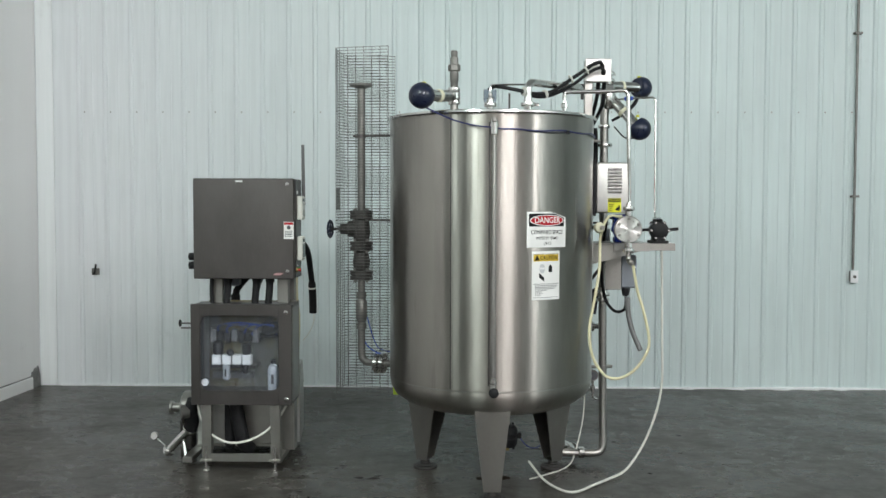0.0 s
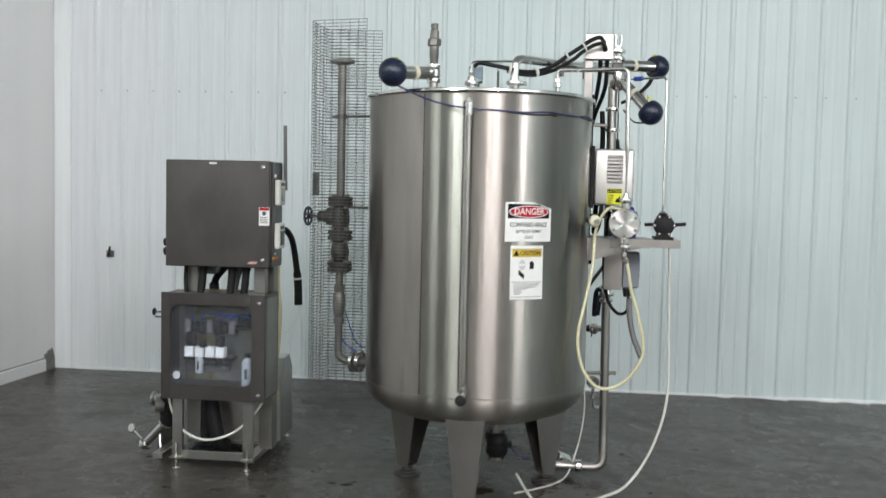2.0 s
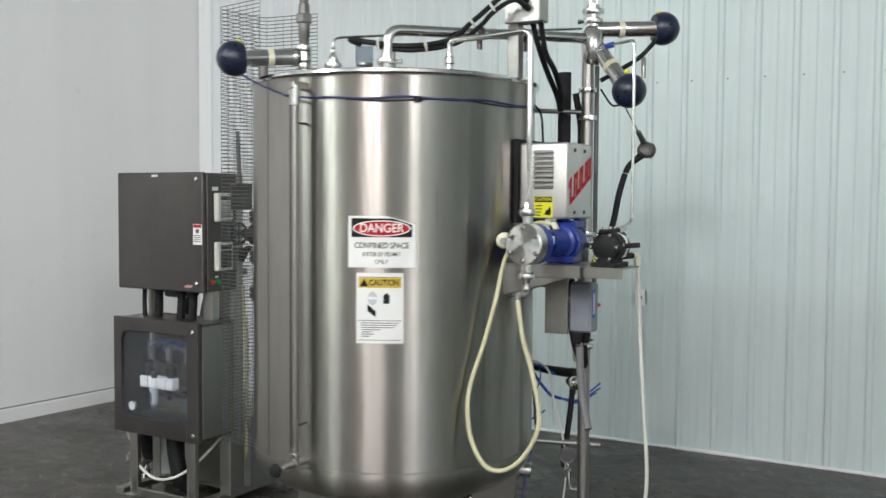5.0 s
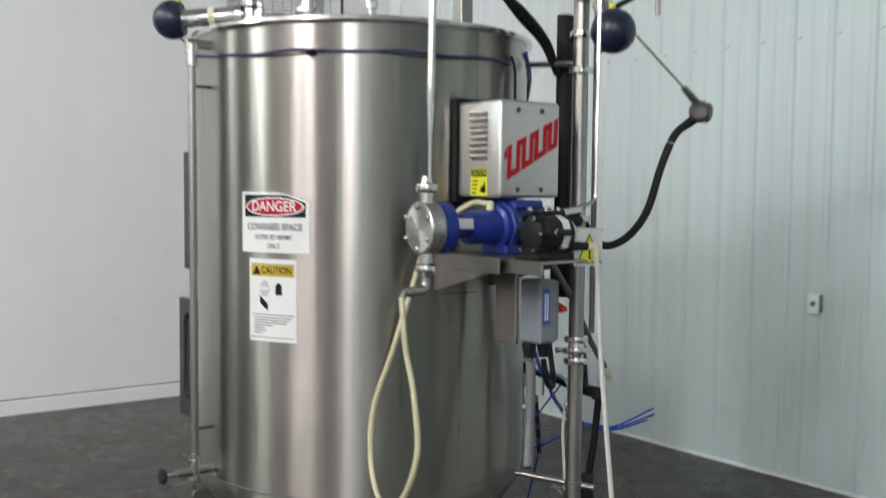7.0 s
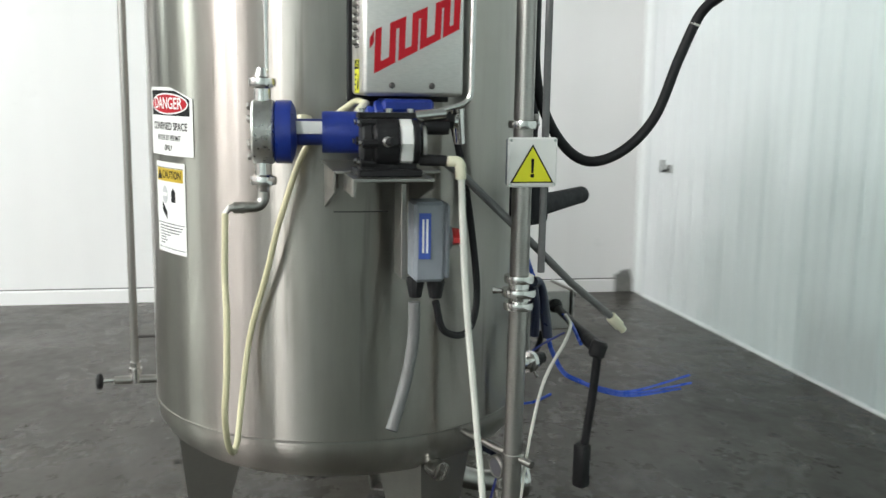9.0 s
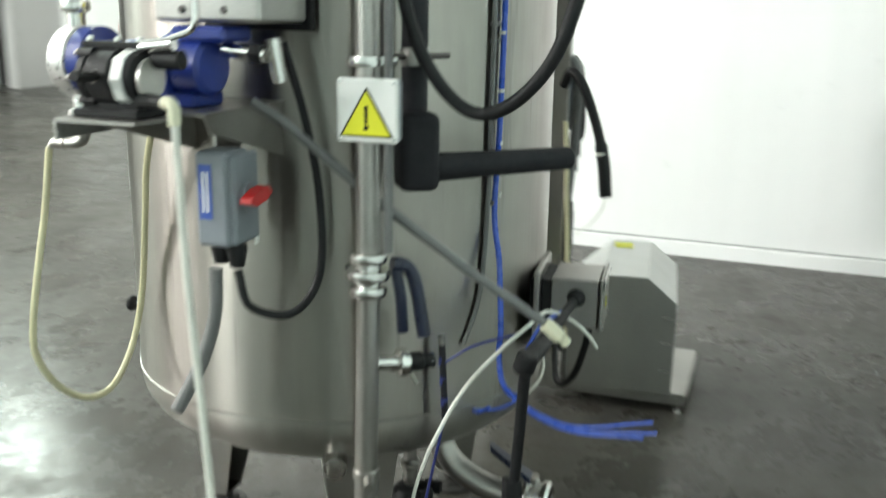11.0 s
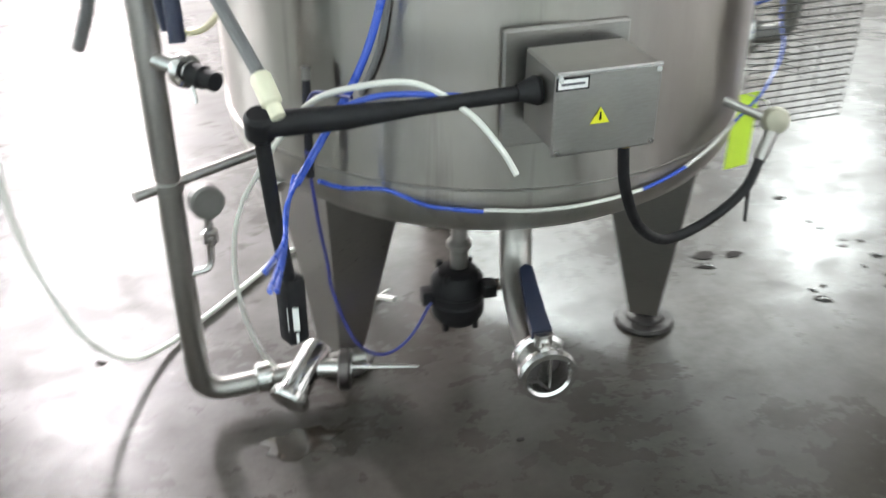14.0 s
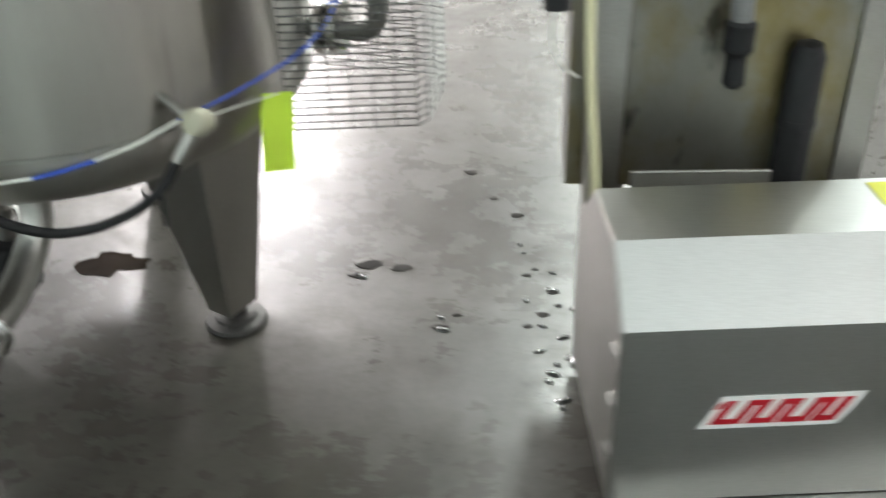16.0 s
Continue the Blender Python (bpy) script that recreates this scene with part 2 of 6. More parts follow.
BRASS = coated("brass", (0.45, 0.33, 0.12), 0.3, 1.0, 0.2)
GREEN = coated("green_plastic", (0.02, 0.25, 0.06), 0.4, 0.0, 0.1)


def clear(name, colour, rough=0.05):
    m, t, b = graph(name)
    b.inputs["Base Color"].default_value = (*colour, 1)
    b.inputs["Roughness"].default_value = rough
    b.inputs["Transmission Weight"].default_value = 1.0
    b.inputs["IOR"].default_value = 1.2
    rg = ramp(t, noise_of(t, 7.0, 4.0), [(0.35, grey(rough)), (0.7, grey(rough + 0.12))])
    t.links.new(rg, b.inputs["Roughness"])
    return m


ACRYLIC = clear("scuffed_acrylic", (0.66, 0.69, 0.75), 0.10)
ACRYLIC.node_tree.nodes["Principled BSDF"].inputs["Transmission Weight"].default_value = 0.97
BOX_STEEL = brushed("pale_brushed_sheet", (0.70, 0.685, 0.66), 0.42, (1, 1, 6.0), 0.12)


def wall_paint(name, colour, streak=0.12, rough=0.42, lines=7.0, depth=0.10, folds=0.012, lit_tint=None):
    m, t, b = graph(name)
    cloud = ramp(t, noise_of(t, 0.9, 5.0, (1, 1, 0.6)), [(0.25, tuple(c * (1 - streak) for c in colour)), (0.75, colour)])
    if lit_tint:
        # whiter light towards the partition, mixed into the wall colour along x
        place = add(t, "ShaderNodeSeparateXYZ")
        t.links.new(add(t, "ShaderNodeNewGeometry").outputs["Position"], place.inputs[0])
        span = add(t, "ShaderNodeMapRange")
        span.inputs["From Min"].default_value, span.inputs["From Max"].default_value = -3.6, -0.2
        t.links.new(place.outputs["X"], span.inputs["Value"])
        cloud = mix(t, "MIX", span.outputs["Result"], lit_tint, cloud)
    runs = ramp(t, noise_of(t, lines, 4.0, (3.0, 3.0, 0.12)), [(0.2, grey(1.0 - depth)), (0.6, grey(1.0))])
    scuff = ramp(t, noise_of(t, 5.0, 6.0, (1, 1, 0.7), 0.7), [(0.64, grey(1.0)), (0.80, grey(0.86))])
    t.links.new(mix(t, "MULTIPLY", 1.0, mix(t, "MULTIPLY", 1.0, cloud, runs), scuff), b.inputs["Base Color"])
    b.inputs["Roughness"].default_value = rough
    bump(t, b, noise_of(t, 2.2, 3.0, (1, 1, 0.4)), 0.25, folds)
    return m


WALL = wall_paint("ribbed_wall_paint", (0.675, 0.775, 0.77), 0.12, lit_tint=(0.79, 0.81, 0.83))
LINER = wall_paint("white_wall_liner", (0.90, 0.888, 0.885), 0.04, 0.5, 0.9, 0.05, 0.05)
# LINER made greyer: the far wall's weaker light is put into its colour
GREYED = wall_paint("underlit_hall_paint", (0.55, 0.53, 0.525), 0.12, 0.55, 0.9, 0.08)
TRIM = wall_paint("white_trim_paint", (0.89, 0.91, 0.92), 0.03, 0.4)


def concrete():
    m, t, b = graph("polished_concrete")
    big = ramp(t, noise_of(t, 0.7, 6.0, (1, 1, 1), 0.55), [(0.30, (0.042, 0.037, 0.032)), (0.50, (0.055, 0.049, 0.042)), (0.72, (0.068, 0.062, 0.054))])
    mid = ramp(t, noise_of(t, 2.4, 7.0, (1, 1.15, 1), 0.58), [(0.32, grey(0.80)), (0.50, grey(0.98)), (0.66, grey(1.10))])
    fine = ramp(t, noise_of(t, 38.0, 5.0, (1, 1, 1), 0.7), [(0.3, grey(0.84)), (0.62, grey(1.06))])
    spots = ramp(t, noise_of(t, 8.5, 2.0, (1, 1, 1), 0.4), [(0.20, grey(0.45)), (0.26, grey(1.0))])
    c = mix(t, "MULTIPLY", 1.0, mix(t, "MULTIPLY", 1.0, mix(t, "MULTIPLY", 1.0, big, mid), fine), spots)
    t.links.new(c, b.inputs["Base Color"])
    # worn sealer: dull ground with glossier trowel marks and streaks
    r1 = ramp(t, noise_of(t, 1.5, 8.0, (1, 1.1, 1), 0.66), [(0.30, grey(0.20)), (0.48, grey(0.29)), (0.66, grey(0.42))])
    r2 = ramp(t, noise_of(t, 10.0, 8.0, (1, 1.3, 1), 0.72), [(0.30, grey(0.74)), (0.50, grey(0.97)), (0.70, grey(1.2))])
    t.links.new(mix(t, "MULTIPLY", 1.0, r1, r2), b.inputs["Roughness"])
    worn = ramp(t, noise_of(t, 6.5, 10.0, (1, 1.3, 1), 0.75), [(0.34, grey(0.09)), (0.50, grey(0.21)), (0.66, grey(0.31))])
    t.links.new(worn, b.inputs["Specular IOR Level"])
    relief = mix(t, "ADD", 0.45, noise_of(t, 9.0, 7.0, (1, 1.2, 1), 0.68), noise_of(t, 46.0, 5.0, (1, 1.4, 1), 0.65))
    bump(t, b, relief, 0.03, 0.006)
    return m


CONCRETE = concrete()
CEILING = coated("ceiling_paint", (0.62, 0.64, 0.64), 0.7)


# ---- the hall ----
X0, X1, Y0, YB = -14.0, 9.0, -12.8, 2.91
whole("floor", box((X0, Y0 - 6, -0.12), (X1 + 0.2, YB + 0.2, 0.0)), CONCRETE, "dark polished concrete floor with stains and wear", "floor", kind="structure", smooth=False)
whole("ceiling", box((X0, Y0, CEIL), (X1, YB + 0.2, CEIL + 0.15)), CEILING, "white painted hall ceiling", "ceiling", kind="structure", smooth=False)
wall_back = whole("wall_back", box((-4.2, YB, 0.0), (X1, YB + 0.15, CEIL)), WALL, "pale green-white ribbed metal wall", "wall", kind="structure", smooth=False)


def lined(y):
    """Where the partition, a little out of square, stands at a given y."""
    return -4.045 - 0.05 * (2.9 - y)


wall_left = whole("wall_left", prism([(lined(-3.4) - 0.16, -3.4), (lined(-3.4), -3.4), (lined(YB), YB), (lined(YB) - 0.16, YB)], 0.0, CEIL, lambda u, v, w: Vector((u, v, w))), LINER, "smooth white lined partition wall", "wall", kind="structure", smooth=False)
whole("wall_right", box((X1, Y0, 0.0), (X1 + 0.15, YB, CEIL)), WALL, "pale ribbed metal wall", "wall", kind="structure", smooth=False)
whole("wall_far_left", box((X0 - 0.15, Y0, 0.0), (X0, YB, CEIL)), LINER, "white hall wall", "wall", kind="structure", smooth=False)
whole("wall_behind_partition", box((X0, YB, 0.0), (-4.2, YB + 0.15, CEIL)), LINER, "white hall wall", "wall", kind="structure", smooth=False)
# far wall with a doorway and a large dark opening
bm = bmesh.new()
for lo, hi in (((X0, 0), (-12.6, CEIL)), ((-12.6, 1.93), (-10.12, CEIL)), ((-10.12, 0), (-9.5, CEIL)), ((-9.5, 3.6), (-6.2, CEIL)), ((-6.2, 0), (X1, CEIL))):
    box((lo[0], Y0 - 0.2, lo[1]), (hi[0], Y0, hi[1]), bm=bm)
whole("wall_front", bm, GREYED, "off-white hall wall with a doorway and a large opening", "wall", kind="structure", smooth=False)
# the back room's gloom is put into its wall colour
DIM = coated("room_gloom_colour", (0.10, 0.09, 0.095), 0.8)
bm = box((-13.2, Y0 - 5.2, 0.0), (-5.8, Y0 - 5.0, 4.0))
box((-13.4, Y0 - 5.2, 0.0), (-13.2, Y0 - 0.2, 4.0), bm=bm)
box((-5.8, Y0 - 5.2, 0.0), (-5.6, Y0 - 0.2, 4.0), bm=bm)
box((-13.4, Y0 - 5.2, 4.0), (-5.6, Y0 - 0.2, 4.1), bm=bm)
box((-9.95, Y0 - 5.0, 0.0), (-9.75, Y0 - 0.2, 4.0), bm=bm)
whole("wall_back_room", bm, DIM, "back room walls beyond the openings, coloured dark for the gloom", "wall", kind="structure", smooth=False)
bm = box((-12.6, Y0, 1.93), (-10.12, Y0 + 0.03, 2.01), 0.004, bm=box((-10.12, Y0, 0), (-10.04, Y0 + 0.03, 2.01), 0.004, bm=box((-12.68, Y0, 0), (-12.6, Y0 + 0.03, 2.01), 0.004)))
tagged(new("door_1", finish(bm, "door_1", GREYED)), "off-white door frame round an open doorway", "door", kind="structure")
carton = thing("storage_crate", (-10.6, Y0 - 0.5, 0), "dull olive stacked storage crate inside the open doorway", "crate")
part("body", box((-11.0, Y0 - 0.9, 0.0), (-10.25, Y0 - 0.25, 1.72), 0.02), coated("dull_olive_plastic", (0.24, 0.215, 0.17), 0.5), carton)
for z in (0.6, 1.2):
    part("rim", box((-11.01, Y0 - 0.91, z - 0.02), (-10.24, Y0 - 0.24, z + 0.02), 0.006), PVC, carton)
cup_b = thing("white_locker", (-12.2, Y0 - 0.8, 0), "white sheet-metal locker standing inside the open doorway", "locker")
part("body", box((-12.58, Y0 - 1.1, 0.0), (-11.75, Y0 - 0.45, 1.80), 0.01), TRIM, cup_b)
for x in (-12.57, -12.155):
    part("door", box((x, Y0 - 0.45, 0.08), (x + 0.4, Y0 - 0.432, 1.78), 0.004), TRIM, cup_b)
bollard = thing("bollard", (-9.72, Y0 + 0.5, 0), "yellow painted steel guard post by the opening", "bollard")
part("post", turned([(0.09, 0), (0.09, 0.66), (0.06, 0.72), (0, 0.73)], (-9.72, Y0 + 0.5, 0)), coated("yellow_paint", (0.7, 0.45, 0.03), 0.5), bollard)
part("base_plate", box((-9.85, Y0 + 0.37, 0), (-9.59, Y0 + 0.63, 0.012)), CAST, bollard)

# ribs of the back wall
bm = prism([(-0.026, 0), (-0.013, 0.014), (0.013, 0.014), (0.026, 0)], 0.012, CEIL - 0.01, lambda u, v, w: Vector((u, -v, w)))
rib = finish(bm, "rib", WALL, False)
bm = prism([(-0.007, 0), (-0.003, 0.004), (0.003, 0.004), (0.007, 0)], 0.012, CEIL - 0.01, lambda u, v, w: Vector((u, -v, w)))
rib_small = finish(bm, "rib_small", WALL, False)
for k in range(50):
    x = -3.643 + 0.2385 * k
    if x < 8.8:
        piece("rib", rib, wall_back, Matrix.Translation((x, YB + 0.001, 0)))
        piece("rib_small", rib_small, wall_back, Matrix.Translation((x + 0.119, YB + 0.001, 0)))
screw = finish(turned([(0.007, 0), (0.007, 0.003), (0.004, 0.005), (0, 0.005)], axis=(0, -1, 0), seg=8), "screw", STEEL)
for k in range(30):
    for z in (2.50,):
        piece("screw", screw, wall_back, Matrix.Translation((-3.643 + 0.2385 * k + 0.045, YB, z)))
whole("trim_corner", box((-4.03, YB - 0.018, 0.0), (-3.878, YB - 0.001, CEIL), 0.004), TRIM, "white corner trim of the hall wall", "trim", kind="structure")
bm = prism([(0, 0), (0.022, 0), (0.022, 0.096), (0.016, 0.104), (0, 0.104)], -3.4, 2.735, lambda u, v, w: Vector((lined(w) + u, w, v)))
whole("baseboard", bm, LINER, "white kerb along the foot of the partition", "baseboard", kind="structure", smooth=False)
# shade of the gap above the kerb, made as a thin dark strip
bm = prism([(0, 0.1045), (0.008, 0.1045), (0.006, 0.113), (0, 0.113)], -3.4, 2.735, lambda u, v, w: Vector((lined(w) + u, w, v)))
whole("trim_gap_shade", bm, CONDUIT, "dark strip for the shaded gap between the kerb and the liner", "trim", kind="structure", smooth=False)
bm = prism([(2.736, 0.0), (2.89, 0.0), (2.888, 0.10), (2.87, 0.15), (2.85, 0.19), (2.82, 0.165), (2.80, 0.18), (2.765, 0.14), (2.74, 0.15)], 0.0005, 0.012, lambda u, v, w: Vector((lined(u) + w, u, v)))
whole("trim_end_block", bm, coated("bare_mortar", (0.26, 0.255, 0.25), 0.8, 0.0, 0.4, 16.0, 0.8), "bare grey mortar patch at the corner of the kerb", "trim", kind="structure", smooth=False)
# bead of sealant along the back wall
rng = random.Random(4)
line = [Vector((-3.85 + 0.25 * k, YB - 0.012, 0.004 + rng.random() * 0.004)) for k in range(50)]
whole("trim_sealant", tube(line, [0.008 + 0.01 * rng.random() for _ in line], 6), TRIM, "white sealant bead along the wall foot", "trim", kind="structure")

# flakes of sealant fallen from the joint
for k, (x, y, w) in enumerate(((1.88, 2.86, 0.05), (2.30, 2.87, 0.07), (2.36, 2.85, 0.03), (2.72, 2.86, 0.08), (2.95, 2.87, 0.05), (3.02, 2.85, 0.03), (3.25, 2.86, 0.06))):
    fk = prism([(x - w, y), (x - w * 0.3, y - 0.012), (x + w * 0.6, y - 0.016), (x + w, y - 0.004), (x + w * 0.4, y + 0.014), (x - w * 0.5, y + 0.012)], 0.001, 0.012 + 0.003 * (k % 3), lambda u, v, q: Vector((u, v, q)))
    whole("sealant_flake", fk, TRIM, "white flake of sealant on the floor by the wall", "debris", "flakes by the wall", smooth=False)

# high-bay lamps
def bay_lamp(x, y, power, colour):
    lamp = thing("bay_light", (x, y, CEIL), "round high-bay lamp with a steel reflector under the ceiling", "lamp", "high-bay lamps")
    part("canopy", turned([(0.09, CEIL), (0.09, CEIL - 0.03), (0.02, CEIL - 0.04), (0.02, CEIL - 0.12)], (x, y, 0), seg=20), TRIM, lamp)
    part("ballast", turned([(0.02, CEIL - 0.12), (0.11, CEIL - 0.13), (0.11, CEIL - 0.24), (0.06, CEIL - 0.25)], (x, y, 0), seg=24), TRIM, lamp)
    part("reflector", turned([(0.06, CEIL - 0.25), (0.14, CEIL - 0.27), (0.24, CEIL - 0.36), (0.245, CEIL - 0.365), (0.135, CEIL - 0.275), (0.06, CEIL - 0.256)], (x, y, 0), seg=28, ends=False), CHROME, lamp)
    data = bpy.data.lights.new("bay_bulb", "POINT")
    data.shadow_soft_size, data.energy, data.color = 0.31, power, colour
    ob = new("bay_bulb", data)
    ob.location = (x, y, CEIL - 0.56)


for x, y, power, colour in LAMPS:
    bay_lamp(x, y, power, colour)

# things on the back wall
def wall_box(x, z, label, socket=True):
    b = thing("wall_socket", (x, YB, z), label, "socket")
    part("box", box((x - 0.030, YB - 0.05, z - 0.050), (x + 0.030, YB, z + 0.050), 0.006), PIPE_GREY, b)
    part("cover", box((x - 0.034, YB - 0.056, z - 0.056), (x + 0.034, YB - 0.05, z + 0.056), 0.002), TRIM, b)
    if socket:
        part("outlet", rod((x, YB - 0.056, z + 0.0), (x, YB - 0.064, z + 0.0), 0.014), PIPE_GREY, b)
    return b


wall_box(3.351, 1.03, "grey metal socket box under a conduit on the ribbed wall")
wall_box(0.143, 1.03, "grey metal socket box on the ribbed wall")
hook = thing("wall_hook", (-3.51, YB, 1.06), "small dark metal hook on the ribbed wall", "hook")
part("plate", box((-3.55, YB - 0.012, 1.02), (-3.48, YB, 1.08), 0.003), PIPE_GREY, hook)
part("hook", tube(spline([(-3.52, YB - 0.01, 1.05), (-3.52, YB - 0.05, 1.03), (-3.50, YB - 0.07, 1.05), (-3.49, YB - 0.065, 1.12)]), 0.009), RUBBER, hook)
cond = thing("conduit", (3.345, YB, 1.09), "thin galvanized conduit running up the ribbed wall", "conduit")
part("pipe", rod((3.345, YB - 0.03, 1.09), (3.345, YB - 0.03, CEIL - 0.01), 0.011, seg=12), PIPE_GREY, cond)
for z in (1.75, 3.2, 4.6):
    part("clip", box((3.315, YB - 0.045, z - 0.01), (3.385, YB - 0.0, z + 0.01), 0.003), PIPE_GREY, cond)

# ---- storage tank ----
R = 0.61
tank = thing("storage_tank", (0, 0, 0), "upright brushed stainless steel storage tank on three legs", "tank")
part("shell", turned([(R, 0.645), (R, 1.2), (R, 1.7), (R, 2.165)], seg=160, ends=False), STEEL_TANK, tank)
prof = [(R - 0.002, 0.640), (R, 0.625), (0.603, 0.585), (0.578, 0.545), (0.53, 0.508), (0.45, 0.478), (0.3, 0.452), (0.15, 0.441), (0, 0.438)]
part("bottom_dish", turned(prof, seg=128, ends=False), STEEL_TANK, tank, "dished lower end with a worn satin finish")
part("weld_seam", turned([(R - 0.004, 0.636), (R + 0.0025, 0.638), (R + 0.0025, 0.644), (R - 0.004, 0.646)], seg=128, ends=False), STEEL, tank)
part("top_plate", turned([(R - 0.005, 2.172), (0.5, 2.196), (0.3, 2.212), (0, 2.22)], seg=96, ends=False), STEEL, tank)
part("top_rim", turned([(R - 0.012, 2.160), (R + 0.012, 2.163), (R + 0.018, 2.170), (R + 0.016, 2.181), (R + 0.004, 2.186), (R - 0.02, 2.180)], seg=128, ends=False), CHROME, tank, "rolled bright rim")
# upright seam bands pressed into the shell
for az in (-113,):
    bm = bmesh.new()
    prism([(-0.004, -0.002), (0.004, -0.002), (0.003, 0.0008), (-0.003, 0.0008)], 0.65, 2.16, lambda u, v, w: on_tank(az + math.degrees(u / R), w, R + v), bm)
    part("upright_seam", bm, STEEL_DARK, tank)


def leg(az):
    def at(r, s, z):
        a = radians(az)
        return Vector((r * math.cos(a) - s * math.sin(a), r * math.sin(a) + s * math.cos(a), z))

    tops, bots, zt, zb = (0.545, 0.097), (0.497, 0.045), 0.535, 0.055
    t = 0.006

    def plate(pts):
        bm = bmesh.new()
        n = [Vector(p) for p in pts]
        nor = (n[1] - n[0]).cross(n[2] - n[0]).normalized() * t
        lo = [bm.verts.new(p) for p in n]
        hi = [bm.verts.new(p + nor) for p in n]
        bm.faces.new(lo)
        bm.faces.new(hi)
        for k in range(len(n)):
            j = (k + 1) % len(n)
            bm.faces.new([lo[k], lo[j], hi[j], hi[k]])
        return bm

    ob = part("leg", plate([at(tops[0], -tops[1], zt), at(tops[0], tops[1], zt), at(bots[0], bots[1], zb), at(bots[0], -bots[1], zb)]), STEEL, tank, "tapered folded steel leg", smooth=False)
    for s in (-1, 1):
        part("side_sheet", plate([at(tops[0], s * tops[1], zt), at(0.335, s * tops[1], 0.462), at(0.425, s * bots[1], zb), at(bots[0], s * bots[1], zb)]), STEEL, ob, smooth=False)
    part("sole", plate([at(bots[0], -bots[1], zb), at(bots[0], bots[1], zb), at(0.425, bots[1], zb), at(0.425, -bots[1], zb)]), STEEL, ob, smooth=False)
    p = at(0.462, 0, 0)
    foot = part("foot", turned([(0.076, 0), (0.078, 0.008), (0.074, 0.016), (0.052, 0.020), (0.050, 0.027), (0.030, 0.031), (0.026, 0.055)], p), CAST, ob, "round levelling foot")
    return foot


for az in (-90, 29, 151):
    leg(az)
# sight glass on the front
sg = part("sight_glass", box((-0.018, -0.70, 2.105), (0.006, -0.6, 2.135), 0.004), STEEL, tank, "upright level tube with steel fittings and drain cock")
X, Y = -0.006, -0.678
part("level_tube", rod((X, Y, 0.70), (X, Y, 2.08), 0.0125, seg=20, caps=False), STEEL, sg)
for a, b, r in ((2.045, 2.12, 0.02), (2.085, 2.10, 0.024), (0.665, 0.735, 0.017), (0.70, 0.715, 0.021)):
    part("fitting", rod((X, Y, a), (X, Y, b), r, seg=12), CHROME, sg)
part("guard_rod", rod((X - 0.024, Y + 0.004, 0.69), (X - 0.024, Y + 0.004, 2.11), 0.0045, seg=8), STEEL_DARK, sg)
part("lower_stub", rod((X, -0.60, 0.675), (X, -0.745, 0.675), 0.014, seg=14), STEEL, sg)
part("valve_stem", rod((X, -0.745, 0.675), (X, -0.785, 0.674), 0.006), CHROME, sg)
part("valve_knob", turned([(0.012, 0), (0.024, 0.004), (0.028, 0.012), (0.024, 0.02), (0.01, 0.024)], (X, -0.78, 0.674), (0, -1, 0), 10), RUBBER, sg, "black valve knob")
for z in (0.82, 1.98):
    part("bracket", rod((X + 0.0, -0.60, z), (X, -0.67, z), 0.005, seg=8), STEEL_DARK, sg)
bm = bmesh.new()
for k in range(7):
    prism([(-8.8 + 2 * k, 1.3015), (-6.8 + 2 * k, 1.3015), (-6.8 + 2 * k, 1.305), (-8.8 + 2 * k, 1.305)], -0.002, 0.0012, lambda u, v, w: on_tank(u, v, R + w), bm)
part("shelf_mark", bm, STEEL_DARK, tank, "dark line left by an older shelf", smooth=False)
# socket boss low on the side
part("boss", turned([(0.03, 0), (0.03, 0.05), (0.022, 0.052)], on_tank(22, 0.52, 0.56), (0.9, 0.37, -0.1), 16), CHROME, tank)


def sheet(az0, z0, outline, r0, r1, cols=14):
    """A thin skin bent round the tank; outline gives (low, high) over u from -1 to 1."""
    half, low, high = outline
    bm = bmesh.new()
    grid = []
    for k in range(cols + 1):
        s = -1 + 2 * k / cols
        col = []
        for z, r in ((low(s), r0), (high(s), r0), (high(s), r1), (low(s), r1)):
            col.append(bm.verts.new(on_tank(az0 + math.degrees(s * half / R), z0 + z, r)))
        grid.append(col)
    for a, b in zip(grid, grid[1:]):
        for i in range(4):
            j = (i + 1) % 4
            bm.faces.new([a[i], a[j], b[j], b[i]])
    for c in (grid[0], grid[-1]):
        bm.faces.new(c)
    return bm


def wrap(az0, z0, r):
    return lambda p: on_tank(az0 + math.degrees(p.x / R), z0 + p.y, r)


def flat(lo, hi):
    return lambda s: lo, lambda s: hi


def ellipse(cz, h):
    return lambda s: cz - h * math.sqrt(max(1 - s * s, 0.0004)), lambda s: cz + h * math.sqrt(max(1 - s * s, 0.0004))


danger = thing("danger_sign", on_tank(-61.2, 1.4345), "white danger sign with red oval and one worn corner", "sign")
A, Z = -61.2, 1.4345
part("sheet", sheet(A, Z, (0.128, lambda s: 0.0, lambda s: 0.1955 - 0.032 * max(0.0, (s - 0.1) / 0.9) ** 1.2), R + 0.0005, R + 0.002, 22), WHITE_INK, danger, smooth=False)
part("black_panel", sheet(A, Z, (0.115, lambda s: 0.115, lambda s: min(0.186, 0.194 - 0.032 * max(0.0, (s - 0.1) / 0.9) ** 1.2)), R + 0.002, R + 0.0025, 22), BLACK_INK, danger, smooth=False)
part("white_oval", sheet(A, Z, (0.111, *ellipse(0.1485, 0.0305)), R + 0.0025, R + 0.003, 28), WHITE_INK, danger, smooth=False)
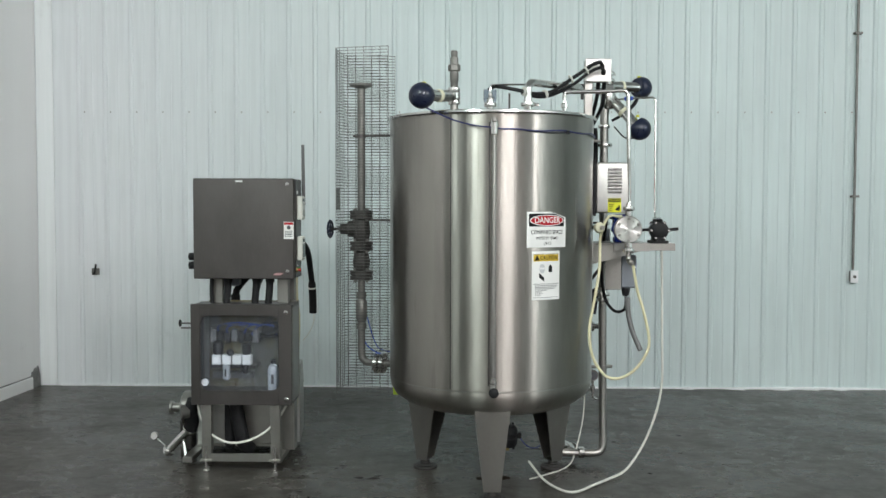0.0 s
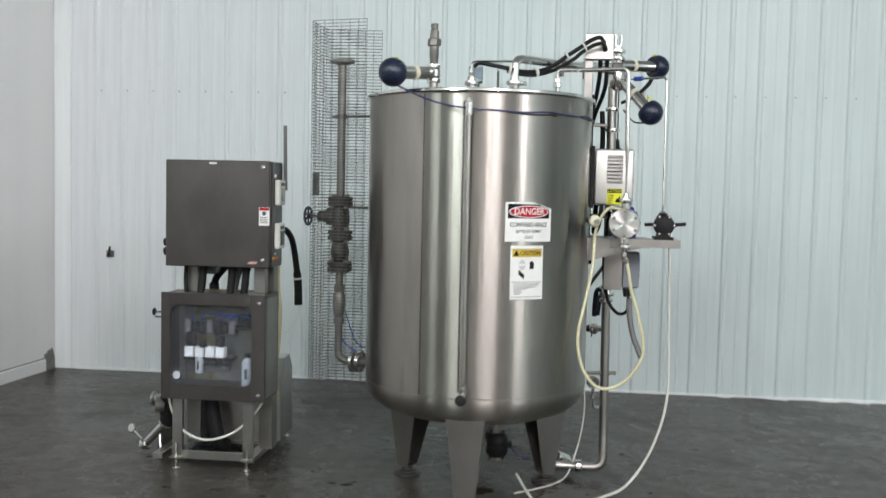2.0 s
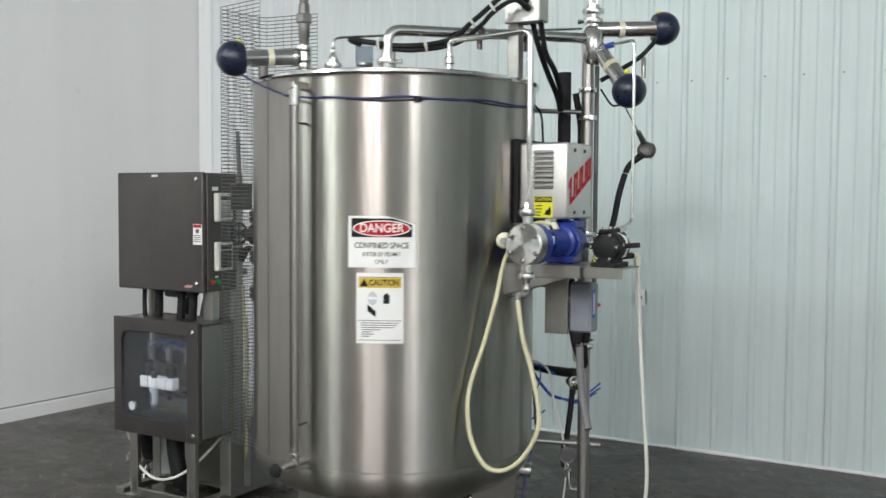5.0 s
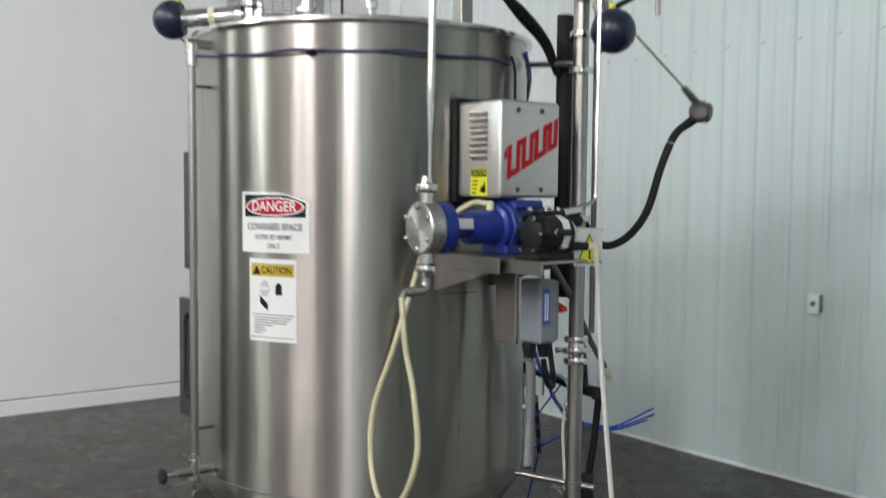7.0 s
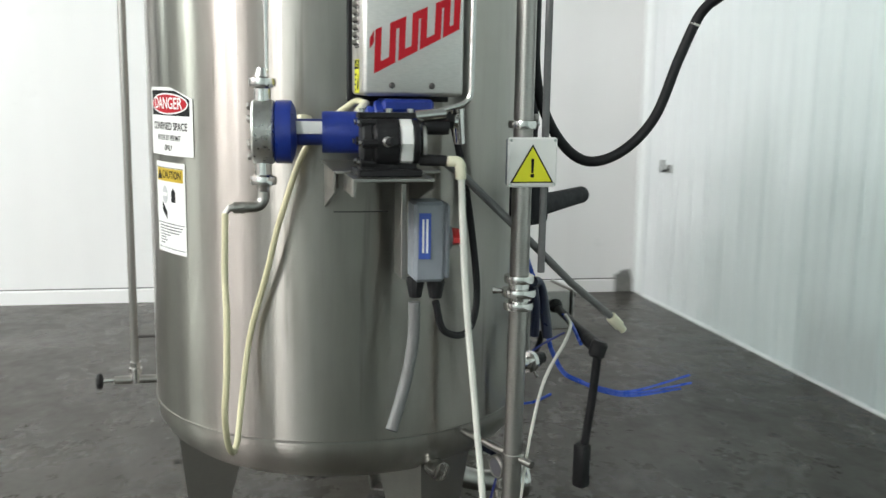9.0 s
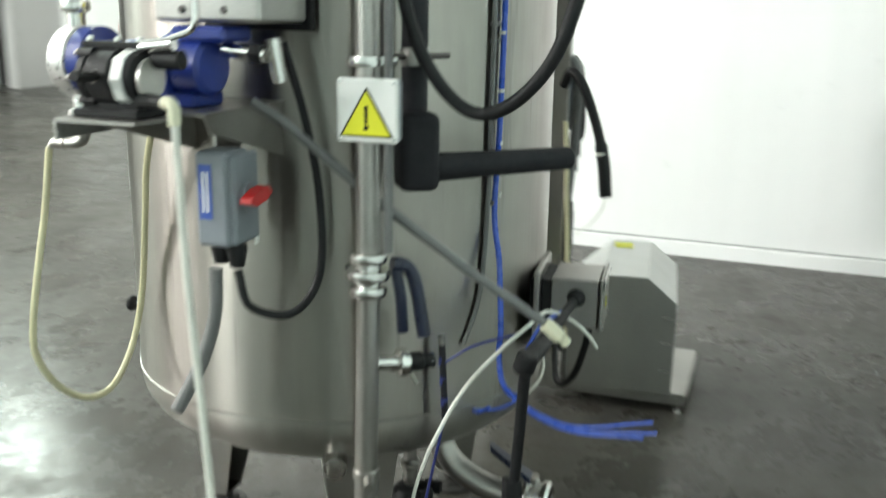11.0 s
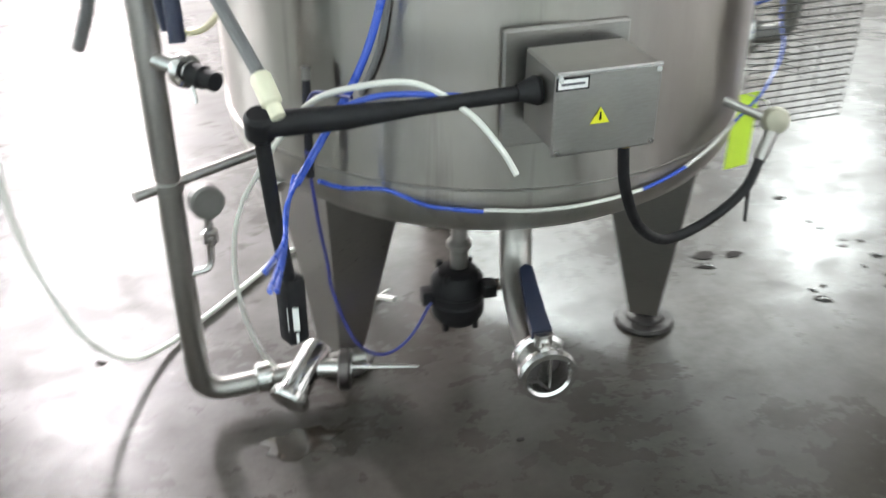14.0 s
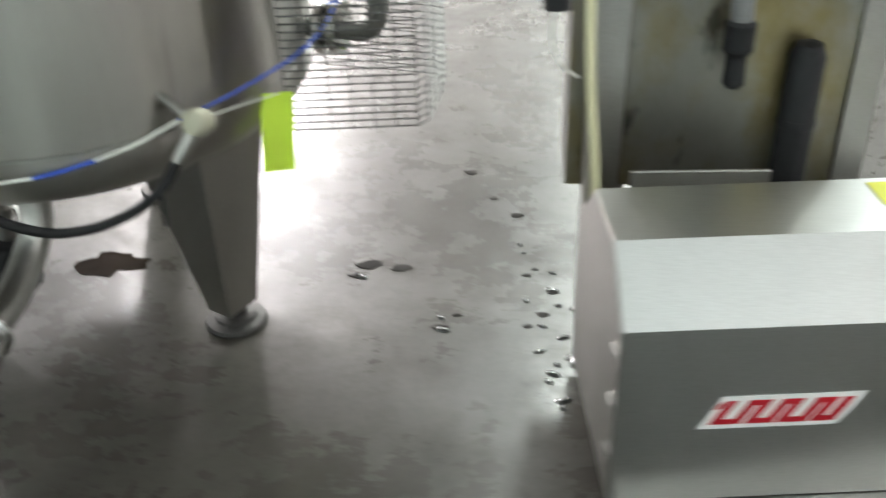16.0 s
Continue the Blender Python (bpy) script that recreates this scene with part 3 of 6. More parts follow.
part("red_oval", sheet(A, Z, (0.105, *ellipse(0.1485, 0.0262)), R + 0.003, R + 0.0035, 28), RED_INK, danger, smooth=False)
words("DANGER", 0.046, None, WHITE_INK, danger, wide=0.90, bold=0.014, bend=wrap(A, Z + 0.1485, R + 0.0042))
words("CONFINED SPACE", 0.031, None, BLACK_INK, danger, wide=0.82, bold=0.012, bend=wrap(A, Z + 0.083, R + 0.0028))
words("ENTER BY PERMIT", 0.0225, None, BLACK_INK, danger, wide=0.80, bold=0.004, bend=wrap(A, Z + 0.050, R + 0.0028))
words("ONLY", 0.0225, None, BLACK_INK, danger, wide=0.82, bold=0.004, bend=wrap(A, Z + 0.0215, R + 0.0028))
caution = thing("caution_sign", on_tank(-61.75, 1.146), "white caution label with amber heading and small symbols, on the tank", "sign")
A, Z = -61.75, 1.146
part("sheet", sheet(A, Z, (0.090, *flat(0.0, 0.2685)), R + 0.0005, R + 0.0016), WHITE_INK, caution, smooth=False)
for lo, hi, half in ((0.012, 0.014, 0.082), (0.086, 0.0885, 0.082), (0.251, 0.253, 0.082)):
    part("rule", sheet(A, Z, (half, *flat(lo, hi)), R + 0.0016, R + 0.0021), GREY_INK, caution, smooth=False)
part("heading", sheet(A, Z, (0.081, *flat(0.212, 0.250)), R + 0.0016, R + 0.0022), AMBER_INK, caution, smooth=False)
words("CAUTION", 0.031, None, BLACK_INK, caution, wide=0.80, bold=0.02, bend=wrap(A + 1.5, Z + 0.231, R + 0.0027))
part("symbol", sheet(A - 5.6, Z, (0.017, lambda s: 0.217, lambda s: 0.217 + 0.03 * (1 - abs(s))), R + 0.0024, R + 0.0028), BLACK_INK, caution, "black warning triangle", smooth=False)
part("symbol", sheet(A - 2.6, Z, (0.018, *ellipse(0.172, 0.026)), R + 0.0016, R + 0.0021), coated("pale_print", (0.55, 0.56, 0.57), 0.5), caution, "pale face-shield symbol", smooth=False)
part("symbol", sheet(A - 2.6, Z, (0.016, *flat(0.168, 0.178)), R + 0.0022, R + 0.0026), WHITE_INK, caution, smooth=False)
part("symbol", sheet(A + 2.4, Z, (0.012, lambda s: 0.152, lambda s: 0.182 + 0.012 * (1 - abs(s))), R + 0.0016, R + 0.0021), BLACK_INK, caution, "dark apron symbol", smooth=False)
part("symbol", sheet(A - 2.9, Z, (0.016, lambda s: 0.112 - 0.012 * s, lambda s: 0.136 - 0.014 * s), R + 0.0016, R + 0.0021), BLACK_INK, caution, "dark glove symbol", smooth=False)
for k, (half, shift) in enumerate(((0.072, 0), (0.068, -0.3), (0.062, -0.8), (0.036, -3.2), (0.020, -4.6), (0.024, -4.3), (0.016, -5.0))):
    part("text_bar", sheet(A + shift, Z, (half, *flat(0.0765 - 0.0085 * k, 0.0795 - 0.0085 * k)), R + 0.0016, R + 0.0021, 6), GREY_INK, caution, smooth=False)



# ---- fittings on the tank top ----
def ferrule(at, axis=(0, 0, 1), r=0.032, h=0.03, bm=None):
    """A clamp union: two lips held by a ring."""
    return turned([(r * 0.6, -h), (r * 0.62, -0.012), (r, -0.010), (r * 1.05, 0), (r, 0.010), (r * 0.62, 0.012), (r * 0.6, h)], at, axis, 24, bm)


def clamp(at, axis, r, parent, wing=None):
    part("clamp", ferrule(at, axis, r), CHROME, parent)
    if wing:
        w = Vector(wing).normalized()
        a = Vector(at) + w * r
        part("wing_nut", rod(a, a + w * r * 0.55, 0.007, 0.011, 8), CHROME, parent)


# relief valve stack
sv = thing("relief_valve", (-0.222, -0.352, 2.205), "tall grey relief valve with threaded cap on the tank top", "valve")
x, y = -0.222, -0.352
part("base_nozzle", rod((x, y, 2.19), (x, y, 2.235), 0.022), STEEL, sv)
clamp((x, y, 2.245), (0, 0, 1), 0.034, sv)
part("cross_body", turned([(0.026, 2.255), (0.034, 2.265), (0.034, 2.30), (0.026, 2.31)], (x, y, 0)), CHROME, sv)
clamp((x, y, 2.318), (0, 0, 1), 0.033, sv)
part("riser", turned([(0.021, 2.325), (0.021, 2.36), (0.024, 2.365), (0.024, 2.42)], (x, y, 0)), PIPE_GREY, sv)
part("hex_collar", turned([(0.03, 2.42), (0.035, 2.425), (0.035, 2.455), (0.03, 2.46)], (x, y, 0), seg=6), PIPE_GREY, sv)
part("cap", turned([(0.024, 2.46), (0.022, 2.5), (0.017, 2.505), (0.02, 2.53), (0.016, 2.536)], (x, y, 0), seg=8), PIPE_GREY, sv)


def ball_valve(tip, root, label, at_end=True):
    """A polished cylinder with a dark ball-shaped cap on its end."""
    tip, root = Vector(tip), Vector(root)
    d = (tip - root).normalized()
    v = thing("actuated_valve", root, label, "valve", "valves with ball caps")
    part("ball_cap", dome(tip, d, 0.072), NAVY, v, "glossy dark blue ball cap")
    part("cylinder", turned([(0.03, 0.0), (0.033, 0.004), (0.033, (tip - root).length - 0.05), (0.036, (tip - root).length - 0.045), (0.036, (tip - root).length - 0.03)], root, d, 28), CHROME, v, "mirror-bright cylinder")
    part("collar", turned([(0.034, 0), (0.036, 0.002), (0.036, 0.022), (0.034, 0.024)], root + d * 0.09, d, 24), IVORY, v)
    part("indicator", rod(tip + Vector((0, 0, 0.06)) - d * 0.02, tip + Vector((0, 0, 0.074)) - d * 0.02, 0.011, seg=12), YELLOW_INK, v, "yellow indicator button")
    part("clamp", ferrule(root, d, 0.036), CHROME, v)
    return v


ball_valve((-0.397, -0.583, 2.259), (-0.245, -0.385, 2.28), "polished valve cylinder with dark ball cap on the relief stack")
ball_valve((1.005, 0.585, 2.441), (0.775, 0.41, 2.43), "polished valve cylinder with dark blue ball cap, lying level")
ball_valve((0.951, 0.322, 2.150), (0.79, 0.40, 2.335), "polished valve cylinder with dark blue ball cap, leaning down")

# small nozzles
tf = thing("tube_fitting", (-0.02, -0.42, 2.2), "small steel compression fitting with thin tube", "fitting")
part("ferrule", ferrule((-0.02, -0.42, 2.225), r=0.034), CHROME, tf)
part("nut", turned([(0.016, 2.24), (0.018, 2.245), (0.018, 2.265), (0.010, 2.27), (0.013, 2.285), (0.006, 2.30)], (-0.02, -0.42, 0), seg=6), CHROME, tf)
part("thin_tube", tube(bends([(-0.02, -0.42, 2.28), (-0.02, -0.42, 2.335), (0.03, -0.36, 2.345), (0.35, 0.02, 2.395), (0.72, 0.36, 2.43)], 0.03), 0.0055, 8), CHROME, tf)
cup = thing("sight_cup", (-0.015, -0.21, 2.21), "clear plastic cup cap on a tank nozzle", "fitting")
part("nozzle", turned([(0.02, 2.205), (0.02, 2.245), (0.036, 2.25), (0.036, 2.26)], (-0.015, -0.21, 0)), STEEL, cup)
part("cup", turned([(0.036, 2.262), (0.038, 2.27), (0.038, 2.335), (0.034, 2.335), (0.034, 2.27)], (-0.015, -0.21, 0), ends=False), ACRYLIC, cup)
ft = thing("ferrule_stub", (0.10, -0.16, 2.21), "thin steel stub pipe on the tank top", "fitting")
part("stub", rod((0.10, -0.16, 2.2), (0.10, -0.16, 2.32), 0.006, seg=8), STEEL_DARK, ft)

# header pipe from the tank top to the pipe cross
hd = thing("header_pipe", (0.195, -0.352, 2.2), "bent polished steel header pipe above the tank", "pipe")
part("pipe", tube(bends([(0.195, -0.352, 2.2), (0.195, -0.352, 2.362), (0.40, -0.075, 2.372), (0.60, 0.19, 2.385), (0.745, 0.385, 2.39)], 0.06), 0.022, 16), CHROME, hd)
clamp((0.195, -0.352, 2.235), (0, 0, 1), 0.04, hd, (1, 0.2, 0))
for k in (0.35, 0.62):
    p = Vector((0.27, -0.26, 2.366)).lerp(Vector((0.745, 0.385, 2.39)), k)
    part("strap", turned([(0.027, -0.012), (0.029, -0.01), (0.029, 0.01), (0.027, 0.012)], p, (0.6, 0.8, 0.03), 20), STEEL_DARK, hd)
    part("hanger", rod(p - Vector((0, 0, 0.02)), p - Vector((0, 0, 0.065)), 0.012, seg=8), STEEL_DARK, hd)

# slim pipe to the pump head
sp = thing("feed_tube", (0.413, -0.239, 2.2), "slim steel feed tube from tank top down to the pump", "pipe")
part("union", turned([(0.013, 2.2), (0.013, 2.225), (0.021, 2.228), (0.021, 2.25), (0.013, 2.255), (0.012, 2.27)], (0.413, -0.239, 0), seg=8), CHROME, sp)
part("tube", tube(bends([(0.413, -0.239, 2.25), (0.413, -0.239, 2.318), (0.60, -0.25, 2.318), (0.775, -0.262, 2.325), (0.781, -0.274, 1.93)], 0.035), 0.0115, 12), CHROME, sp)
part("reducer", turned([(0.0115, 0.0), (0.0095, -0.06), (0.006, -0.13), (0.005, -0.17), (0.005, -0.27)], (0.782, -0.276, 1.932), (0, 0, 1), 12), CHROME, sp)
# thin tube down to the black pump
st = thing("dosing_tube", (1.02, 0.17, 1.58), "thin steel dosing tube from the valve cross to the black pump", "pipe")
part("tube", tube(bends([(0.80, 0.37, 2.34), (0.86, 0.30, 2.338), (1.021, 0.185, 2.335), (1.023, 0.178, 1.61), (1.01, 0.09, 1.585)], 0.028), 0.0062, 8), CHROME, st)
part("blue_fitting", rod((0.855, 0.31, 2.338), (0.895, 0.275, 2.338), 0.013, seg=10), BLUE_TUBE, st)

# electrical box on a post
eb = thing("electrical_box", (0.585, 0.0, 2.19), "grey steel electrical box on a post over the tank", "enclosure")
part("post", box((0.557, -0.02, 2.18), (0.605, 0.03, 2.405), 0.003), STEEL, eb)
part("body", box((0.559, -0.036, 2.405), (0.706, 0.05, 2.534), 0.005), STEEL, eb)
part("lid", box((0.555, -0.05, 2.400), (0.710, -0.036, 2.538), 0.004), BOX_STEEL, eb)
part("hasp", box((0.706, 0.0, 2.50), (0.712, 0.03, 2.53), 0.002), STEEL_DARK, eb)
for d in (0.0, 0.03):
    part("gland", rod((0.655 + 0.3 * d, -0.05, 2.482 - d), (0.652 + 0.3 * d, -0.078, 2.49 - d), 0.014, seg=12), RUBBER, eb)


def cable(name, pts, r, material, label, category="cable", steps=8, seg=8):
    c = thing(name, pts[-1], label, category)
    part("run", tube(spline(pts, steps), r, seg), material, c)
    return c


cable("power_cable", [(0.652, -0.075, 2.489), (0.632, -0.12, 2.505), (0.585, -0.135, 2.488), (0.53, -0.14, 2.450), (0.47, -0.14, 2.41), (0.36, -0.16, 2.335), (0.25, -0.30, 2.30), (0.14, -0.39, 2.31), (0.02, -0.36, 2.335), (-0.02, -0.24, 2.335)], 0.011, RUBBER, "black cable sagging across the tank top")
cable("power_cable", [(0.661, -0.075, 2.459), (0.642, -0.12, 2.474), (0.60, -0.13, 2.462), (0.54, -0.135, 2.425), (0.49, -0.13, 2.385), (0.38, -0.13, 2.325), (0.27, -0.28, 2.285), (0.16, -0.37, 2.295)], 0.010, RUBBER, "black cable sagging across the tank top")
for d in (0.0, 0.035):
    cable("drop_cable", [(0.645 + d, 0.03, 2.41), (0.645 + d, 0.08, 2.33 - d), (0.635 + d, 0.20, 2.23), (0.62 + d * 0.6, 0.33, 2.15), (0.612, 0.41, 2.05)], 0.012, RUBBER, "black cable dropping from the electrical box behind the tank")
# tie wraps
for p, d in (((0.46, -0.14, 2.405), (1, 0.2, 0.6)), ((0.30, -0.24, 2.305), (0.8, 0.8, 0.3)), ((0.55, -0.138, 2.455), (1, 0.1, 0.6)), ((0.17, -0.38, 2.305), (1, 0.5, 0))):
    tw = whole("tie_wrap", turned([(0.024, -0.004), (0.026, -0.003), (0.026, 0.003), (0.024, 0.004)], p, d, 14), WHITE_TUBE, "white plastic tie wrap on the cables", "tie", "tie wraps")
# dark air line round the top of the shell
ring = [on_tank(az, 2.074 + 0.004 * math.sin(az * 0.21), R + 0.006) for az in range(-86, 20, 4)]
ring = [Vector((-0.385, -0.57, 2.20)), on_tank(-113, 2.135, R + 0.008), on_tank(-102, 2.10, R + 0.007), on_tank(-94, 2.083, R + 0.07), on_tank(-88, 2.076, R + 0.05)] + ring
al = thing("air_line", (0.07, -0.61, 2.07), "dark blue air line drooping round the tank below the rim", "tube")
part("tube", tube(spline(ring, 3), 0.0042, 8), coated("dark_blue_tube", (0.03, 0.035, 0.14), 0.4), al)
part("tube", tube(spline([on_tank(az, 2.068 + 0.006 * math.sin(az * 0.13), R + 0.005) for az in range(-74, 24, 5)], 3), 0.0035, 8), coated("black_tube", (0.03, 0.03, 0.035), 0.4), al)
part("clip", box((0.40, -0.478, 2.060), (0.42, -0.448, 2.078), 0.002), RUBBER, al)

# ---- riser pipe beside the tank ----
PX, PY = 0.737, 0.398
rp = thing("riser_pipe", (PX, PY, 0.03), "polished steel riser pipe beside the tank with clamp unions", "pipe")
part("lower_pipe", tube(bends([(0.36, 0.315, 0.075), (0.745, 0.355, 0.062), (PX + 0.006, PY - 0.01, 0.30), (PX, PY, 1.05)], 0.07, 8), 0.026, 18), STEEL, rp)
part("upper_pipe", rod((PX, PY, 1.05), (PX, PY, 2.30), 0.0265, seg=20), STEEL, rp)
for z in (1.055, 1.092, 1.13):
    clamp((PX, PY, z), (0, 0, 1), 0.046 if z == 1.092 else 0.04, rp, (-0.5, -0.9, 0) if z == 1.092 else None)
clamp((PX, PY, 1.548), (0, 0, 1), 0.04, rp, (-0.6, 0.8, 0))
clamp((PX, PY, 2.05), (0, 0, 1), 0.04, rp, (0.6, -0.8, 0))
clamp((PX, PY, 2.17), (0, 0, 1), 0.038, rp)
part("pipe_cross", turned([(0.03, 2.28), (0.045, 2.30), (0.05, 2.36), (0.045, 2.42), (0.03, 2.44)], (PX + 0.02, PY, 0)), CHROME, rp)
clamp((PX + 0.02, PY, 2.465), (0, 0, 1), 0.042, rp, (-1, -0.3, 0))
clamp((PX + 0.02, PY, 2.505), (0, 0, 1), 0.046, rp)
part("upstand", rod((PX + 0.008, PY, 2.5), (PX + 0.008, PY, 2.60), 0.008, seg=10), CHROME, rp)
part("upstand", rod((PX + 0.038, PY, 2.5), (PX + 0.038, PY, 2.60), 0.008, seg=10), CHROME, rp)
part("second_pipe", rod((PX + 0.02, PY + 0.055, 1.15), (PX + 0.02, PY + 0.055, 2.28), 0.010, seg=12), CONDUIT, rp)
part("valve_lever", tube(spline([(0.715, 0.445, 1.115), (0.690, 0.470, 1.105), (0.680, 0.488, 1.06), (0.676, 0.507, 0.945)]), 0.0155, 12), NAVY, rp, "dark blue lever")
part("valve_lever", tube(spline([(0.705, 0.450, 1.10), (0.702, 0.460, 1.04), (0.692, 0.462, 0.955)]), 0.013, 10), NAVY, rp, "dark blue lever")
# sample valve
part("sample_stub", rod((PX, PY, 0.885), (0.665, 0.463, 0.873), 0.0165, seg=14), CHROME, rp)
part("sample_union", ferrule((0.674, 0.453, 0.874), (-0.65, 0.7, -0.03), 0.031), CHROME, rp)
part("sample_cap", turned([(0.022, 0), (0.022, 0.03), (0.018, 0.034), (0.018, 0.06), (0.010, 0.062)], (0.662, 0.465, 0.872), (-0.65, 0.7, -0.05), 16), RUBBER, rp, "black screw cap")
part("sample_pin", rod((0.665, 0.46, 0.862), (0.66, 0.485, 0.822), 0.004, seg=6), CHROME, rp)
# strut to the tank
part("strut", rod((0.805, 0.428, 0.617), (0.55, 0.297, 0.632), 0.011, seg=12), STEEL, rp)
part("strut_band", turned([(0.029, -0.012), (0.031, -0.01), (0.031, 0.01), (0.029, 0.012)], (PX + 0.004, PY - 0.004, 0.62), (0, 0, 1), 20), STEEL, rp)
part("strut", rod((PX, PY, 2.075), (0.50, 0.37, 2.09), 0.010, seg=12), STEEL, rp)
part("union", turned([(0.03, -0.02), (0.036, -0.015), (0.036, 0.015), (0.03, 0.02)], (0.60, 0.337, 0.072), (1, 0.1, -0.03), 20), CHROME, rp)
# gauge on a bent stub
ga = thing("pressure_gauge", (0.70, 0.385, 0.44), "small round pressure gauge on a bent stub of the riser", "gauge")
part("stub", tube(bends([(PX - 0.01, PY, 0.412), (0.680, 0.386, 0.412), (0.675, 0.378, 0.53)], 0.03), 0.008, 10), CHROME, ga)
part("cock", turned([(0.012, 0.46), (0.016, 0.465), (0.016, 0.49), (0.009, 0.495), (0.009, 0.52)], (0.675, 0.378, 0.008), seg=10), CHROME, ga)
part("dial_case", turned([(0.03, -0.016), (0.036, -0.012), (0.036, 0.012), (0.032, 0.016), (0.028, 0.014), (0, 0.014)], (0.674, 0.375, 0.566), (0.3, -0.92, -0.1), 24), PIPE_GREY, ga)
part("dial", turned([(0.027, 0.0145), (0, 0.0147)], (0.674, 0.375, 0.566), (0.3, -0.92, -0.1), 24, ends=False), GREY_INK, ga)

# check valve at the foot of the riser
cv = thing("check_valve", (0.52, 0.45, 0.02), "polished slanting clamp-end valve body near the floor", "valve")
d = Vector((0.085, 0.105, -0.065)).normalized()
p0 = Vector((0.468, 0.322, 0.128))
part("body", turned([(0.03, 0), (0.035, 0.01), (0.036, 0.125), (0.046, 0.13), (0.048, 0.146), (0.044, 0.154), (0, 0.151)], p0, d, 28), CHROME, cv)
part("arm", turned([(0.022, 0), (0.022, 0.09), (0.032, 0.094), (0.032, 0.108)], p0 + d * 0.06, (-0.92, 0.2, 0.0), 18), CHROME, cv)
part("clamp_band", turned([(0.042, -0.014), (0.05, -0.01), (0.05, 0.01), (0.042, 0.014)], p0 + d * 0.06 + Vector((-0.088, 0.022, 0)), (-0.92, 0.2, 0), 22), STEEL_DARK, cv)
part("clamp_bolt", rod((0.40, 0.362, 0.088), (0.242, 0.388, 0.080), 0.008, 0.004, 8), CHROME, cv)

# ---- junction box with warning triangle on the riser ----
wb = thing("warning_box", (0.765, 0.43, 1.385), "small pale junction box with a yellow warning triangle", "enclosure")
part("body", box((0.745, 0.347, 1.386), (0.768, 0.480, 1.514), 0.006), PVC, wb)
part("lid", box((0.768, 0.345, 1.384), (0.777, 0.482, 1.516), 0.005), WHITE_INK, wb)
part("triangle", prism([(0, 0.112), (0.060, 0.010), (-0.060, 0.010)], 0.0, 0.0012, lambda u, v, w: Vector((0.7775 + w, 0.4125 + u, 1.386 + v))), BLACK_INK, wb, smooth=False)
part("triangle_face", prism([(0, 0.104), (0.0535, 0.0135), (-0.0535, 0.0135)], 0.0012, 0.002, lambda u, v, w: Vector((0.7775 + w, 0.4125 + u, 1.386 + v))), YELLOW_INK, wb, smooth=False)
part("mark", prism([(-0.004, 0.074), (0.004, 0.074), (0.003, 0.036), (-0.003, 0.036)], 0.002, 0.0026, lambda u, v, w: Vector((0.7775 + w, 0.4125 + u, 1.386 + v))), BLACK_INK, wb, smooth=False)
part("mark", prism([(-0.004, 0.034), (0.004, 0.034), (0.0055, 0.030), (0.004, 0.024), (-0.004, 0.024), (-0.0055, 0.030)], 0.002, 0.0026, lambda u, v, w: Vector((0.7775 + w, 0.4125 + u, 1.386 + v))), BLACK_INK, wb, smooth=False)
for a, b in ((0.353, 1.392), (0.474, 1.392), (0.353, 1.508), (0.474, 1.508)):
    part("screw", rod((0.777, a, b), (0.7785, a, b), 0.004, seg=8), CHROME, wb)

# temperature head on a thin stem, with its cable loop
th = thing("thermocouple_sensor", (0.812, 0.950, 1.937), "grey cast sensor head on a thin steel stem", "sensor")
part("head", turned([(0.02, -0.034), (0.034, -0.028), (0.04, -0.005), (0.04, 0.012), (0.034, 0.026), (0.018, 0.033), (0, 0.034)], (0.812, 0.950, 1.937), (0.5, -0.75, 0.2), 20), PIPE_GREY, th)
part("head_cap", turned([(0.030, 0), (0.037, 0.004), (0.037, 0.014), (0.026, 0.024), (0, 0.026)], (0.824, 0.962, 1.935), (0.62, 0.78, -0.1), 20), PIPE_GREY, th)
part("neck", rod((0.81, 0.937, 1.967), (0.803, 0.866, 2.020), 0.015, 0.012, 12), PIPE_GREY, th)
part("stem", rod((0.804, 0.866, 2.020), (0.775, 0.45, 2.30), 0.0045, seg=8), CHROME, th)
part("gland", rod((0.797, 0.94, 1.912), (0.763, 0.909, 1.878), 0.018, 0.015, 12), RUBBER, th)
lc = thing("sensor_cable", (0.676, 0.641, 1.448), "thick black sensor cable hanging in a loop", "cable")
part("run", tube(spline([(0.763, 0.909, 1.881), (0.742, 0.882, 1.836), (0.722, 0.842, 1.725), (0.71, 0.785, 1.567), (0.690, 0.70, 1.472), (0.664, 0.61, 1.444), (0.66, 0.53, 1.50), (0.665, 0.465, 1.62), (0.68, 0.44, 1.78), (0.69, 0.44, 2.0), (0.68, 0.40, 2.16)], 8), 0.0145, 12), RUBBER, lc)
part("tie", turned([(0.0155, -0.003), (0.0165, 0), (0.0155, 0.003)], (0.738, 0.878, 1.822), (0.2, 0.25, 1), 12), WHITE_TUBE, lc)
cable("drip_cable", [(0.99, 0.55, 2.39), (0.93, 0.50, 2.31), (0.86, 0.43, 2.25), (0.79, 0.41, 2.21)], 0.010, RUBBER, "black cable between the valve caps")
cable("signal_wire", [(0.985, 0.54, 2.395), (0.96, 0.50, 2.33), (0.90, 0.44, 2.27)], 0.004, RUBBER, "thin black wire between the valve caps")
cable("signal_wire", [(0.92, 0.30, 2.09), (0.86, 0.36, 2.10), (0.80, 0.39, 2.17)], 0.0045, RUBBER, "thin black wire under the lower valve cap")
cable("signal_wire", [(0.56, 0.24, 2.10), (0.60, 0.22, 2.05), (0.615, 0.21, 1.92)], 0.005, RUBBER, "thin black wire hanging behind the drive box")
